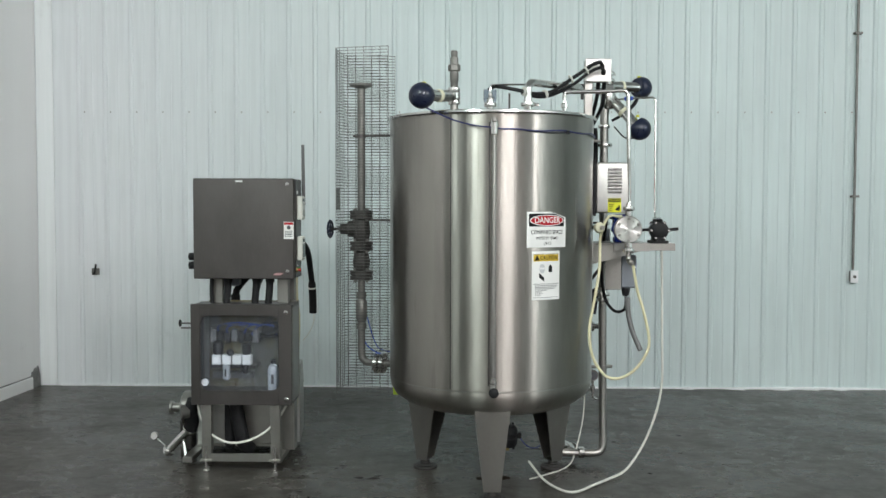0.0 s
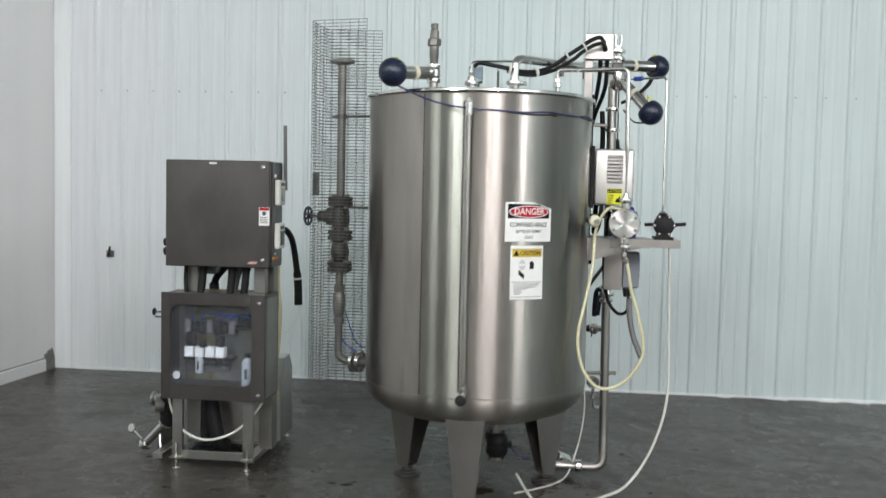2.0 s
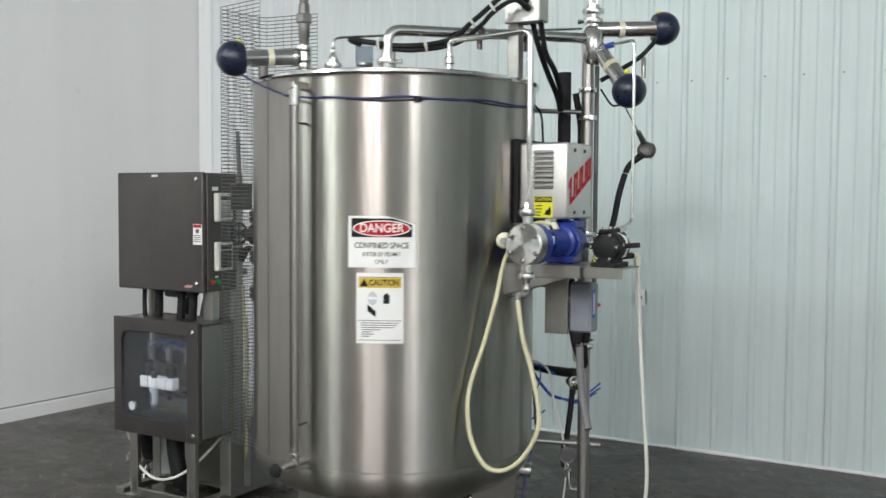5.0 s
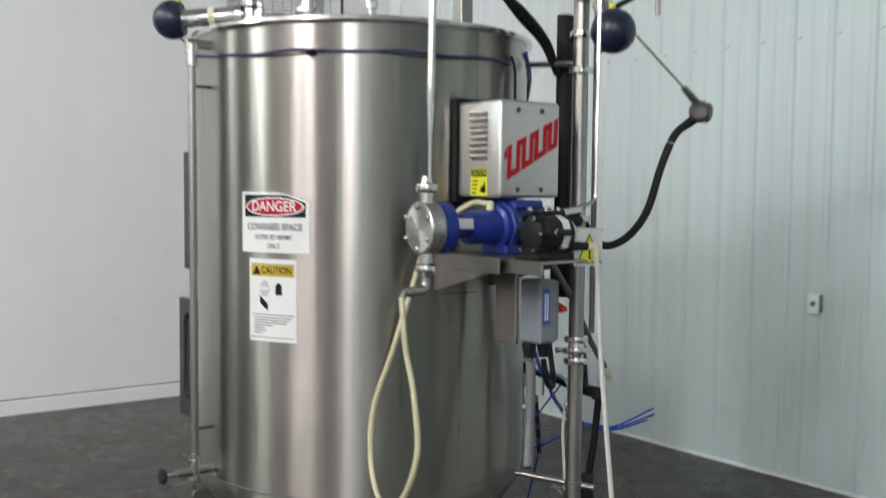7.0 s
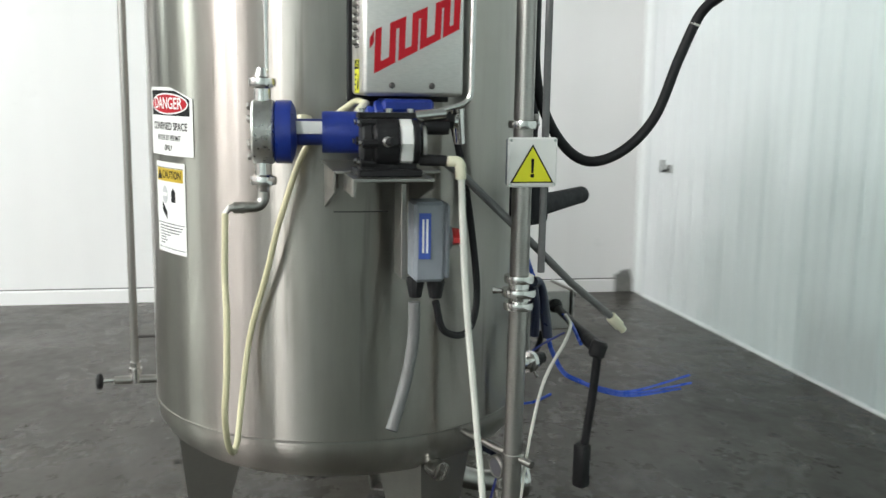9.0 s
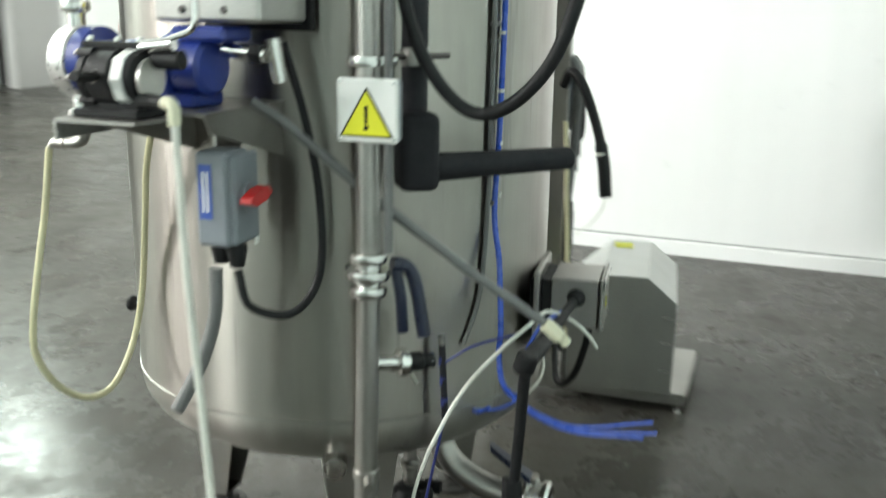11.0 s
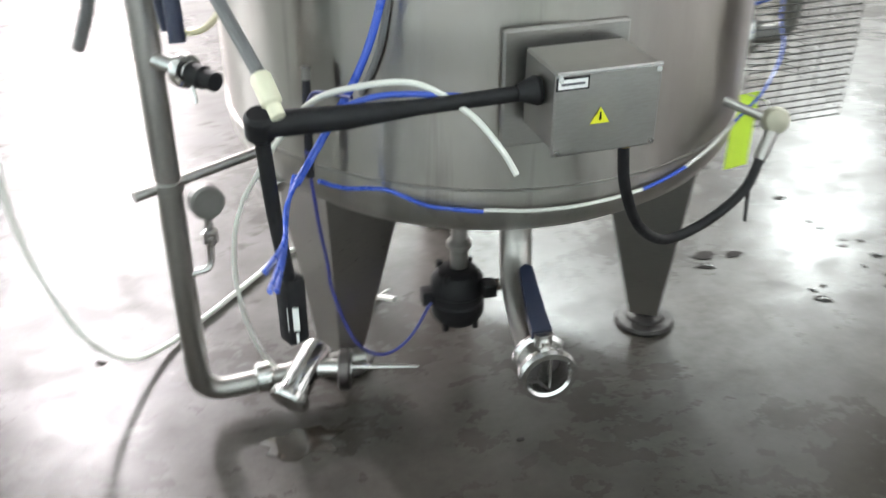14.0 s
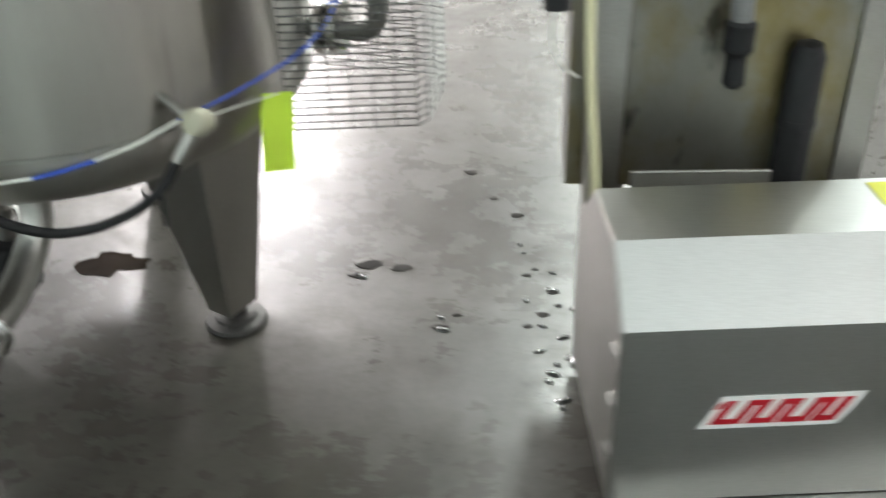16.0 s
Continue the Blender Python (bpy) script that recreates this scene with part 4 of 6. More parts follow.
tg2 = whole("drain_stub", rod((0.93, 0.56, 2.32), (0.93, 0.56, 2.23), 0.010, seg=10), STEEL, "short grey stub tube below the upper valve", "tube")

# ---- insulated pipe ----
ip = thing("insulated_pipe", (0.60, 0.455, 1.27), "black foam-insulated steam pipe with an open side arm", "pipe")
part("riser", rod((0.605, 0.452, 1.40), (0.605, 0.452, 2.26), 0.029, seg=18), FOAM, ip)
part("elbow", box((0.565, 0.415, 1.262), (0.655, 0.505, 1.435), 0.02, 35, seg=3), FOAM, ip)
part("arm", tube([(0.62, 0.47, 1.312), (0.46, 0.605, 1.310), (0.303, 0.736, 1.308)], [0.033, 0.029, 0.027], 18), FOAM, ip)
part("arm_mouth", rod((0.303, 0.736, 1.308), (0.300, 0.7385, 1.308), 0.019, seg=16), PIPE_GREY, ip)
part("clip", turned([(0.03, -0.02), (0.032, -0.018), (0.032, 0.018), (0.03, 0.02)], (0.605, 0.452, 1.553), (0, 0, 1), 18), STEEL, ip)
part("clip_rod", rod((0.70, 0.40, 1.553), (0.52, 0.50, 1.553), 0.007, seg=8), STEEL_DARK, ip)

# ---- drive box ----
zb = thing("drive_box", (0.73, 0.09, 1.617), "grey steel drive enclosure with louvres and red emblem", "enclosure")
T = 0.0


def zb_at(u, v, w):
    """u along the emblem face, v up, w out of it."""
    a = radians(T)
    return Vector((0.737 + (0.1 + w) * math.cos(a) - u * math.sin(a), 0.08 + (0.1 + w) * math.sin(a) + u * math.cos(a), 1.617 + v))


def zl_at(u, v, w):
    """u along the louvre face, v up, w out of it."""
    a = radians(T)
    return Vector((0.722 + u * math.cos(a) + (0.127 + w) * math.sin(a), 0.08 + u * math.sin(a) - (0.127 + w) * math.cos(a), 1.617 + v))


part("body", box((0.627, -0.047, 1.619), (0.837, 0.207, 1.922), 0.012, T, seg=3), BOX_STEEL, zb)
part("back_plate", box((0.607, -0.058, 1.602), (0.627, 0.218, 1.938), 0.003, T), RUBBER, zb)
for k in range(8):
    part("louvre", prism([(-0.045, 0), (0.045, 0), (0.04, 0.009), (-0.04, 0.009)], 0.0, 0.008, lambda u, v, w: zl_at(u + 0.015, 0.125 + 0.019 * k + v + w * 0.8, w - 0.0005)), CHROME, zb, smooth=False)
    part("louvre_slot", prism([(-0.04, -0.005), (0.04, -0.005), (0.04, -0.001), (-0.04, -0.001)], 0.0004, 0.0009, lambda u, v, w: zl_at(u + 0.015, 0.125 + 0.019 * k + v, w)), RUBBER, zb, smooth=False)
cl = part("caution_label", prism([(-0.04, 0.008), (0.04, 0.008), (0.04, 0.092), (-0.04, 0.092)], 0.0006, 0.0014, lambda u, v, w: zl_at(u + 0.015, v, w)), YELLOW_INK, zb, "yellow caution label", smooth=False)
part("label_head", prism([(-0.038, 0.068), (0.038, 0.068), (0.038, 0.090), (-0.038, 0.090)], 0.0014, 0.0018, lambda u, v, w: zl_at(u + 0.015, v, w)), BLACK_INK, cl, smooth=False)
for k in range(4):
    part("text_bar", prism([(-0.034, 0.0), (-0.034 + 0.03 - 0.003 * k, 0.0), (-0.034 + 0.03 - 0.003 * k, 0.004), (-0.034, 0.004)], 0.0014, 0.0018, lambda u, v, w: zl_at(u + 0.015, v + 0.052 - 0.0125 * k, w)), BLACK_INK, cl, smooth=False)
part("symbol", prism([(0.004, 0.02), (0.03, 0.016), (0.034, 0.03), (0.028, 0.055), (0.022, 0.04), (0.012, 0.036)], 0.0014, 0.0018, lambda u, v, w: zl_at(u + 0.015, v, w)), BLACK_INK, cl, smooth=False)
m = Matrix(((math.cos(radians(T)), 0, math.sin(radians(T)), 0), (math.sin(radians(T)), 0, -math.cos(radians(T)), 0), (0, 1, 0, 0), (0, 0, 0, 1)))
m.translation = zl_at(0.015, 0.079, 0.0024)
words("CAUTION", 0.019, m, YELLOW_INK, cl, wide=0.82)
# emblem: a red band folding up and down, drawn along a rising line
def meander(place, t, parent):
    """Upright strokes at uneven steps, joined by turns below and above; place takes (along, up, out)."""
    at_, w, bar = (0.0, 0.17, 0.28, 0.43, 0.53, 0.70, 0.80, 0.92), 0.075, 0.21
    turns = ((0, "b"), (1, "t"), (2, "b"), (3, "t"), (4, "b"), (5, "t"), (6, "b"))
    quads = [[(-0.05, 0.62), (0.0, 0.72), (0.0, 1.0), (-0.05, 0.86)]]
    quads += [[(a, 0), (a + w, 0), (a + w + 0.015, 1), (a + 0.015, 1)] for a in at_]
    for k, side in turns:
        lo_ = 0.0 if side == "b" else 1 - bar
        quads.append([(at_[k] + w, lo_), (at_[k + 1] + 0.015, lo_), (at_[k + 1] + 0.015, lo_ + bar), (at_[k] + w, lo_ + bar)])
    for k, q in enumerate(quads):
        part("emblem_bar", prism(q, 0.0006, t + 0.00005 * k, place), RED_INK, parent, "red emblem stroke", smooth=False)


meander(lambda a, b, w: zb_at(-0.10 + 0.214 * a, 0.056 + 0.112 * a + (0.104 - 0.016 * a) * b, w), 0.0013, zb)
for u, v in ((-0.055, 0.275), (0.045, 0.275), (-0.055, 0.028), (0.045, 0.028)):
    part("bolt", turned([(0.008, 0), (0.008, 0.004), (0.005, 0.006), (0, 0.006)], zb_at(u, v, 0), zb_at(0, 0, 1) - zb_at(0, 0, 0), 8), STEEL_DARK, zb)

# ---- pump on its shelf ----
FACED = brushed("face_turned_steel", (0.66, 0.65, 0.63), 0.27, (1, 1, 1), 0.1)
bs = FACED.node_tree.nodes["Principled BSDF"]
bs.inputs["Anisotropic"].default_value = 0.9
tn = add(FACED.node_tree, "ShaderNodeTangent", direction_type="RADIAL", axis="Y")
FACED.node_tree.links.new(tn.outputs["Tangent"], bs.inputs["Tangent"])
PYAW = Vector((0.10, 1.0, 0.0)).normalized()
pc = Vector((0.778, -0.292, 1.528))
pm = thing("dosing_pump", (0.79, -0.1, 1.445), "stainless pump head on a blue motor, on a steel shelf", "pump")
hd_ = part("pump_head", turned([(0, -0.020), (0.074, -0.020), (0.079, -0.015), (0.079, 0.03), (0.074, 0.034)], pc, PYAW, 40), FACED, pm, "round machined stainless pump head")
for k in range(6):
    a = radians(60 * k + 30)
    p = pc + Vector((math.cos(a) * 0.062, -0.024, math.sin(a) * 0.062))
    part("bolt", turned([(0.009, 0), (0.009, 0.006), (0.006, 0.009), (0, 0.009)], p, -PYAW, 8), STEEL, hd_)
part("flange", turned([(0.07, 0.034), (0.078, 0.038), (0.078, 0.075), (0.06, 0.085), (0.03, 0.09)], pc, PYAW, 32), BLUE, pm)
part("neck", turned([(0.033, 0.085), (0.033, 0.17)], pc, PYAW, 24), BLUE, pm)
part("name_plate", box((0.812, -0.215, 1.525), (0.829, -0.135, 1.556), 0.002, -6), WHITE_INK, pm)
part("motor", turned([(0.05, 0.15), (0.052, 0.158), (0.052, 0.255), (0.066, 0.262), (0.068, 0.285), (0.06, 0.29), (0.062, 0.34), (0.06, 0.37), (0.05, 0.378), (0, 0.38)], pc, PYAW, 30), BLUE, pm, "blue painted motor")
p = pc + PYAW * 0.33
for dx in (-0.02, 0.0, 0.02):
    part("fin", box((p.x + dx - 0.003, p.y - 0.036, p.z + 0.05), (p.x + dx + 0.003, p.y + 0.036, p.z + 0.066), 0.001), BLUE, pm)
part("cable_connector", rod((0.80, 0.10, 1.565), (0.80, 0.20, 1.555), 0.016, seg=14), CHROME, pm)
part("connector_nut", turned([(0.021, 0), (0.022, 0.004), (0.022, 0.022), (0.018, 0.026)], (0.80, 0.165, 1.559), (0, 1, -0.1), 6), RUBBER, pm)
part("drop_connector", rod((0.785, 0.205, 1.59), (0.775, 0.215, 1.50), 0.018, 0.015, 14), CHROME, pm)
part("gear_flange", turned([(0.075, -0.012), (0.08, -0.008), (0.08, 0.008), (0.075, 0.012)], pc + PYAW * 0.29, PYAW, 8), BLUE, pm)
part("terminal_box", box((0.735, 0.0, 1.58), (0.85, 0.13, 1.612), 0.008), BLUE, pm)
part("foot", box((0.745, -0.04, 1.445), (0.86, 0.06, 1.475), 0.005), BLUE, pm)
for s in (1, -1):
    a = pc + Vector((0.004, 0.005, s * 0.07))
    part("nozzle", turned([(0.021, 0), (0.021, 0.035), (0.032, 0.04), (0.034, 0.05), (0.032, 0.06), (0.018, 0.064), (0.012, 0.085)], a, (0, 0, s), 22), CHROME, pm)
el = pc + Vector((0.004, 0.005, -0.15))
part("elbow", tube(bends([el + Vector((0, 0, 0.03)), el + Vector((0, 0, -0.035)), el + Vector((0.006, -0.075, -0.037))], 0.03), 0.0145, 12), STEEL, pm)
part("barb", tube([el + Vector((0.004, -0.05, -0.037)), el + Vector((0.008, -0.085, -0.038)), el + Vector((0.010, -0.097, -0.055))], [0.017, 0.009, 0.007], 10), STEEL, pm)
part("motor_plug", rod((0.775, -0.03, 1.60), (0.80, -0.055, 1.575), 0.012, seg=10), IVORY, pm)

hz = thing("yellow_hose", (0.69, -0.31, 0.70), "yellowed clear hose hanging in a long loop from the pump", "hose")
part("loop", tube(spline([el + Vector((0.010, -0.095, -0.05)), (0.819, -0.386, 1.18), (0.851, -0.384, 1.08), (0.884, -0.388, 0.931), (0.876, -0.394, 0.84), (0.815, -0.388, 0.742), (0.735, -0.375, 0.686), (0.655, -0.363, 0.688), (0.590, -0.350, 0.765), (0.560, -0.335, 0.87), (0.560, -0.316, 0.978), (0.594, -0.275, 1.135), (0.624, -0.235, 1.299), (0.640, -0.165, 1.487), (0.70, -0.06, 1.595), (0.77, -0.03, 1.60)], 8), 0.0085, 10), HOSE, hz)
yc = thing("hose_coupling", (0.625, -0.17, 1.50), "ivory plastic hose coupling beside the tank", "fitting")
part("wheel", turned([(0.012, -0.02), (0.03, -0.016), (0.034, 0), (0.03, 0.016), (0.012, 0.02)], (0.63, -0.175, 1.535), (0.3, -0.9, 0.1), 10), IVORY, yc)
part("stem", rod((0.61, -0.08, 1.535), (0.645, -0.22, 1.535), 0.012, seg=10), STEEL, yc)

sh = thing("pump_shelf", (0.85, -0.02, 1.43), "folded steel shelf bracket fixed to the tank side", "shelf")
part("plate", box((0.56, -0.125, 1.436), (0.93, 0.13, 1.444), 0.001), STEEL, sh)
part("plate", box((0.93, -0.10, 1.432), (1.09, 0.08, 1.440), 0.001), STEEL, sh)
part("lip", box((0.72, -0.131, 1.395), (0.93, -0.125, 1.444), 0.001), STEEL, sh)
part("lip", box((0.925, -0.106, 1.398), (1.09, -0.10, 1.440), 0.001), STEEL, sh)
for yy in (-0.115, 0.12):
    part("gusset", prism([(0.56, 1.436), (0.92, 1.436), (0.90, 1.40), (0.575, 1.31)], yy - 0.003, yy + 0.003, lambda u, v, w: Vector((u, w, v))), STEEL, sh, smooth=False)

bp = thing("black_pump", (1.0, -0.01, 1.44), "black plastic metering pump with a white band", "pump")
ax = Vector((0.06, 1, 0)).normalized()
pb = Vector((1.005, -0.078, 1.516))
part("motor_case", turned([(0, 0), (0.042, 0.0), (0.052, 0.006), (0.054, 0.022), (0.050, 0.026), (0.056, 0.034), (0.056, 0.084), (0.053, 0.088)], pb, ax, 28), RUBBER, bp)
part("white_band", turned([(0.054, 0.090), (0.056, 0.092), (0.056, 0.116), (0.054, 0.118)], pb, ax, 8), WHITE_INK, bp)
part("pump_end", turned([(0.050, 0.118), (0.053, 0.122), (0.050, 0.134), (0.03, 0.140), (0, 0.141)], pb, ax, 20), RUBBER, bp)
part("face_plate", turned([(0.0, 0.141), (0.040, 0.142), (0.040, 0.150), (0.0, 0.151)], pb, ax, 20), BOX_STEEL, bp)
part("top_bar", box((0.985, -0.085, 1.570), (1.020, 0.05, 1.584), 0.003), RUBBER, bp)
for yy in (-0.075, -0.01, 0.04):
    part("bar_bolt", rod((1.003, yy, 1.584), (1.003, yy, 1.593), 0.007, seg=6), CHROME, bp)
for k in range(6):
    a = radians(60 * k)
    c = pb + Vector((math.cos(a) * 0.052, -0.002, math.sin(a) * 0.052))
    part("tie_bolt", rod(c, c + ax * 0.035, 0.010, seg=8), RUBBER, bp)
    part("bolt_head", turned([(0.007, 0), (0.007, 0.005), (0, 0.006)], c - ax * 0.003, -ax, 6), CHROME, bp)
part("boss", turned([(0.012, 0), (0.012, 0.006), (0.008, 0.009), (0, 0.009)], pb + Vector((0.055, 0.055, 0.004)), (1, 0, 0), 12), CHROME, bp)
part("spout", rod((1.06, -0.02, 1.52), (1.125, -0.02, 1.525), 0.010, seg=10), RUBBER, bp)
part("spout", rod((0.95, -0.02, 1.52), (0.905, -0.02, 1.518), 0.009, seg=10), RUBBER, bp)
part("spout", rod((1.035, 0.055, 1.478), (1.05, 0.125, 1.476), 0.014, 0.012, 12), RUBBER, bp)
part("spout", rod((1.01, 0.05, 1.575), (1.01, 0.12, 1.583), 0.014, seg=12), CHROME, bp)
part("spout", rod((1.0, 0.07, 1.552), (1.0, 0.13, 1.552), 0.019, seg=12), RUBBER, bp)
part("foot", box((0.955, -0.09, 1.440), (1.055, 0.06, 1.456), 0.003), RUBBER, bp)
part("foot", box((0.975, -0.08, 1.452), (1.035, 0.05, 1.475), 0.003), RUBBER, bp)

wh = thing("white_hose", (0.7, 0.0, 0.0), "off-white hose from the black pump down onto the floor", "hose")
part("elbow", tube(bends([(1.048, 0.118, 1.476), (1.060, 0.146, 1.476), (1.061, 0.148, 1.435)], 0.014), 0.0125, 12), IVORY, wh)
part("run", tube(spline([(1.061, 0.148, 1.45), (1.070, 0.163, 1.163), (1.080, 0.19, 0.875), (1.090, 0.216, 0.60), (1.076, 0.230, 0.435), (1.036, 0.238, 0.285), (0.986, 0.238, 0.163), (0.915, 0.19, 0.066), (0.83, 0.08, 0.018), (0.715, -0.06, 0.011), (0.60, -0.20, 0.011), (0.50, -0.32, 0.011), (0.43, -0.32, 0.011), (0.36, -0.20, 0.011), (0.31, -0.05, 0.018), (0.245, 0.09, 0.075)], 10), 0.0078, 10), WHITE_TUBE, wh)

# ---- disconnect switch ----
ds = thing("disconnect_switch", (0.84, 0.11, 1.14), "grey plastic disconnect switch with red handle and cable glands", "switch")
part("bracket", box((0.70, 0.058, 1.15), (0.80, 0.072, 1.40), 0.002), STEEL, ds)
part("body", box((0.80, 0.074, 1.160), (0.895, 0.152, 1.362), 0.008), PVC, ds)
part("lid", box((0.79, 0.152, 1.165), (0.89, 0.166, 1.357), 0.006), PVC, ds)
part("dial", rod((0.845, 0.166, 1.265), (0.845, 0.177, 1.265), 0.03), PVC, ds)
part("handle", prism([(-0.042, -0.008), (-0.02, -0.016), (0.03, -0.008), (0.045, 0.006), (0.03, 0.02), (0.0, 0.018), (-0.04, 0.004)], 0.177, 0.203, lambda u, v, w: Vector((0.845 - u, w, 1.265 + v))), RED, ds, "red switch handle")
part("label", box((0.8955, 0.085, 1.22), (0.897, 0.115, 1.335)), BLUE_INK, ds, "blue printed label")
for k in range(2):
    part("text_bar", box((0.8972, 0.093 + 0.010 * k, 1.235), (0.8978, 0.098 + 0.010 * k, 1.32)), WHITE_INK, ds)
for d in (0.0, 0.055):
    part("gland", turned([(0.022, 0), (0.024, -0.01), (0.02, -0.03), (0.016, -0.05)], (0.83 + d * 0.3, 0.090 + d * 0.9, 1.160), (0, 0, 1), 10), RUBBER, ds)
part("conduit_tail", tube(spline([(0.845, 0.085, 1.10), (0.85, 0.082, 1.0), (0.87, 0.06, 0.90), (0.90, 0.03, 0.82), (0.915, 0.015, 0.785)]), 0.0155, 12), CONDUIT, ds, "cut grey conduit tail")
part("cable_loop", tube(spline([(0.845, 0.14, 1.10), (0.84, 0.165, 1.02), (0.79, 0.24, 1.0), (0.735, 0.28, 1.08), (0.71, 0.27, 1.25), (0.715, 0.24, 1.42), (0.73, 0.20, 1.58)]), 0.0095, 10), RUBBER, ds, "black looped cable")
part("sticker", box((0.80, 0.1665, 1.155), (0.815, 0.1675, 1.17)), WHITE_INK, ds)

# slanting grey cable with ivory end
sc = thing("slanting_cable", (0.535, 0.79, 0.92), "dark cable slanting across the tank to an ivory plug", "cable")
part("run", tube([(0.80, 0.16, 1.46), (0.78, 0.22, 1.42), (0.72, 0.40, 1.26), (0.62, 0.595, 1.087), (0.551, 0.748, 0.968)], 0.011, 10), CONDUIT, sc)
part("plug", turned([(0.014, 0), (0.017, 0.005), (0.017, 0.05), (0.012, 0.055), (0.012, 0.075), (0.0, 0.076)], (0.550, 0.750, 0.966), (-0.020, 0.050, -0.048), 14), IVORY, sc)

# ---- level transmitter box ----
jb = thing("transmitter_box", (-0.003, 0.7, 0.76), "stainless transmitter box on a bracket low on the tank", "enclosure")
JT = 5.0
part("bracket", box((-0.108, 0.612, 0.748), (0.132, 0.628, 0.968), 0.004, JT), STEEL, jb)
part("stand_off", box((-0.09, 0.60, 0.80), (0.09, 0.665, 0.935)), RUBBER, jb)
part("body", box((-0.089, 0.656, 0.808), (0.095, 0.786, 0.946), 0.004, JT), STEEL, jb)
part("lid", box((-0.095, 0.789, 0.804), (0.095, 0.799, 0.950), 0.003, JT), STEEL, jb)
part("lid_edge", rod((0.092, 0.808, 0.948), (-0.092, 0.792, 0.948), 0.004, seg=6), CHROME, jb)


def jb_at(u, v, w):
    """A place on the lid: u across, v up, w out of it."""
    return Vector((u + 0.012, 0.8005 + 0.0875 * (u + 0.012) + w, v + 0.003))


part("label", prism([(0.027, 0.921), (0.078, 0.921), (0.078, 0.937), (0.027, 0.937)], 0, 0.0015, jb_at), WHITE_INK, jb, smooth=False)
part("label_rim", prism([(0.024, 0.918), (0.081, 0.918), (0.081, 0.940), (0.024, 0.940)], -0.001, 0.0008, jb_at), RUBBER, jb, smooth=False)
part("label_bar", prism([(0.032, 0.927), (0.073, 0.927), (0.073, 0.931), (0.032, 0.931)], 0.0015, 0.002, jb_at), GREY_INK, jb, smooth=False)
part("triangle", prism([(-0.017, 0.855), (0.017, 0.855), (0.0, 0.883)], 0, 0.0015, jb_at), YELLOW_INK, jb, "yellow warning triangle", smooth=False)
part("triangle_mark", prism([(-0.0025, 0.861), (0.0025, 0.861), (0.001, 0.875), (-0.001, 0.875)], 0.0015, 0.002, jb_at), BLACK_INK, jb, smooth=False)
for u, v in ((-0.098, 0.810), (0.074, 0.810), (-0.098, 0.938), (0.074, 0.938)):
    part("screw", rod(jb_at(u, v, -0.003), jb_at(u, v, 0.003), 0.005, seg=8), CHROME, jb)
part("gland", turned([(0.024, 0), (0.026, 0.008), (0.018, 0.03), (0.014, 0.04)], (0.095, 0.735, 0.897), (1, 0.02, -0.05), 12), RUBBER, jb)
part("gland", turned([(0.014, 0), (0.016, 0.008), (0.012, 0.02)], (-0.056, 0.755, 0.809), (0, 0, -1), 10), BRASS, jb)
pcab = thing("probe_lead", (0.51, 0.69, 0.42), "black probe lead with right-angle plug hanging from the box", "cable")
part("arm", tube([(0.12, 0.735, 0.894), (0.30, 0.728, 0.881), (0.42, 0.722, 0.872), (0.545, 0.714, 0.868)], [0.0135, 0.0135, 0.021, 0.023], 12), RUBBER, pcab)
part("elbow", turned([(0.02, -0.026), (0.026, -0.018), (0.026, 0.018), (0.02, 0.026)], (0.556, 0.712, 0.866), (0, 0.3, 1), 16), RUBBER, pcab)
part("drop", tube([(0.556, 0.712, 0.85), (0.548, 0.702, 0.70), (0.534, 0.690, 0.555)], 0.0135, 12), RUBBER, pcab)
part("plug", box((0.510, 0.662, 0.418), (0.554, 0.706, 0.56), 0.010, 30, seg=2), RUBBER, pcab)
part("plug_label", box((0.522, 0.708, 0.455), (0.543, 0.7095, 0.505), 0, -10), WHITE_INK, pcab)
part("plug_slot", box((0.525, 0.7065, 0.427), (0.540, 0.708, 0.447), 0, -10), WHITE_INK, pcab)
sn = thing("temperature_sensor", (-0.497, 0.508, 0.692), "small cast sensor head with black lead and lime tag", "sensor")
part("stem", rod(on_tank(132, 0.722, R - 0.01), (-0.48, 0.50, 0.694), 0.010, seg=10), STEEL, sn)
part("head", turned([(0.012, -0.029), (0.024, -0.023), (0.029, -0.005), (0.029, 0.009), (0.024, 0.022), (0.010, 0.028)], (-0.497, 0.510, 0.691), (0.25, 0.9, 0.35), 18), coated("pale_cast_alloy", (0.45, 0.43, 0.33), 0.5, 0.3), sn)
part("neck", rod((-0.488, 0.522, 0.675), (-0.455, 0.546, 0.622), 0.015, 0.013, 12), STEEL, sn)
part("lead", tube(spline([(-0.056, 0.752, 0.795), (-0.075, 0.735, 0.70), (-0.125, 0.70, 0.595), (-0.20, 0.652, 0.524), (-0.275, 0.612, 0.506), (-0.355, 0.588, 0.528), (-0.42, 0.570, 0.572), (-0.457, 0.546, 0.626)]), 0.0105, 12), RUBBER, sn)
part("tie", rod((-0.424, 0.575, 0.572), (-0.424, 0.582, 0.50), 0.004, seg=6), RUBBER, sn)
part("tag", prism([(-0.038, 0), (0.038, 0), (0.038, -0.182), (-0.038, -0.182)], 0, 0.001, lambda u, v, w: Vector((-0.585 + u * 0.92 - 0.06 * v, 0.242 + u * 0.25 + w - 0.10 * v, 0.638 + v))), TAG, sn, "lime yellow paper tag", smooth=False)
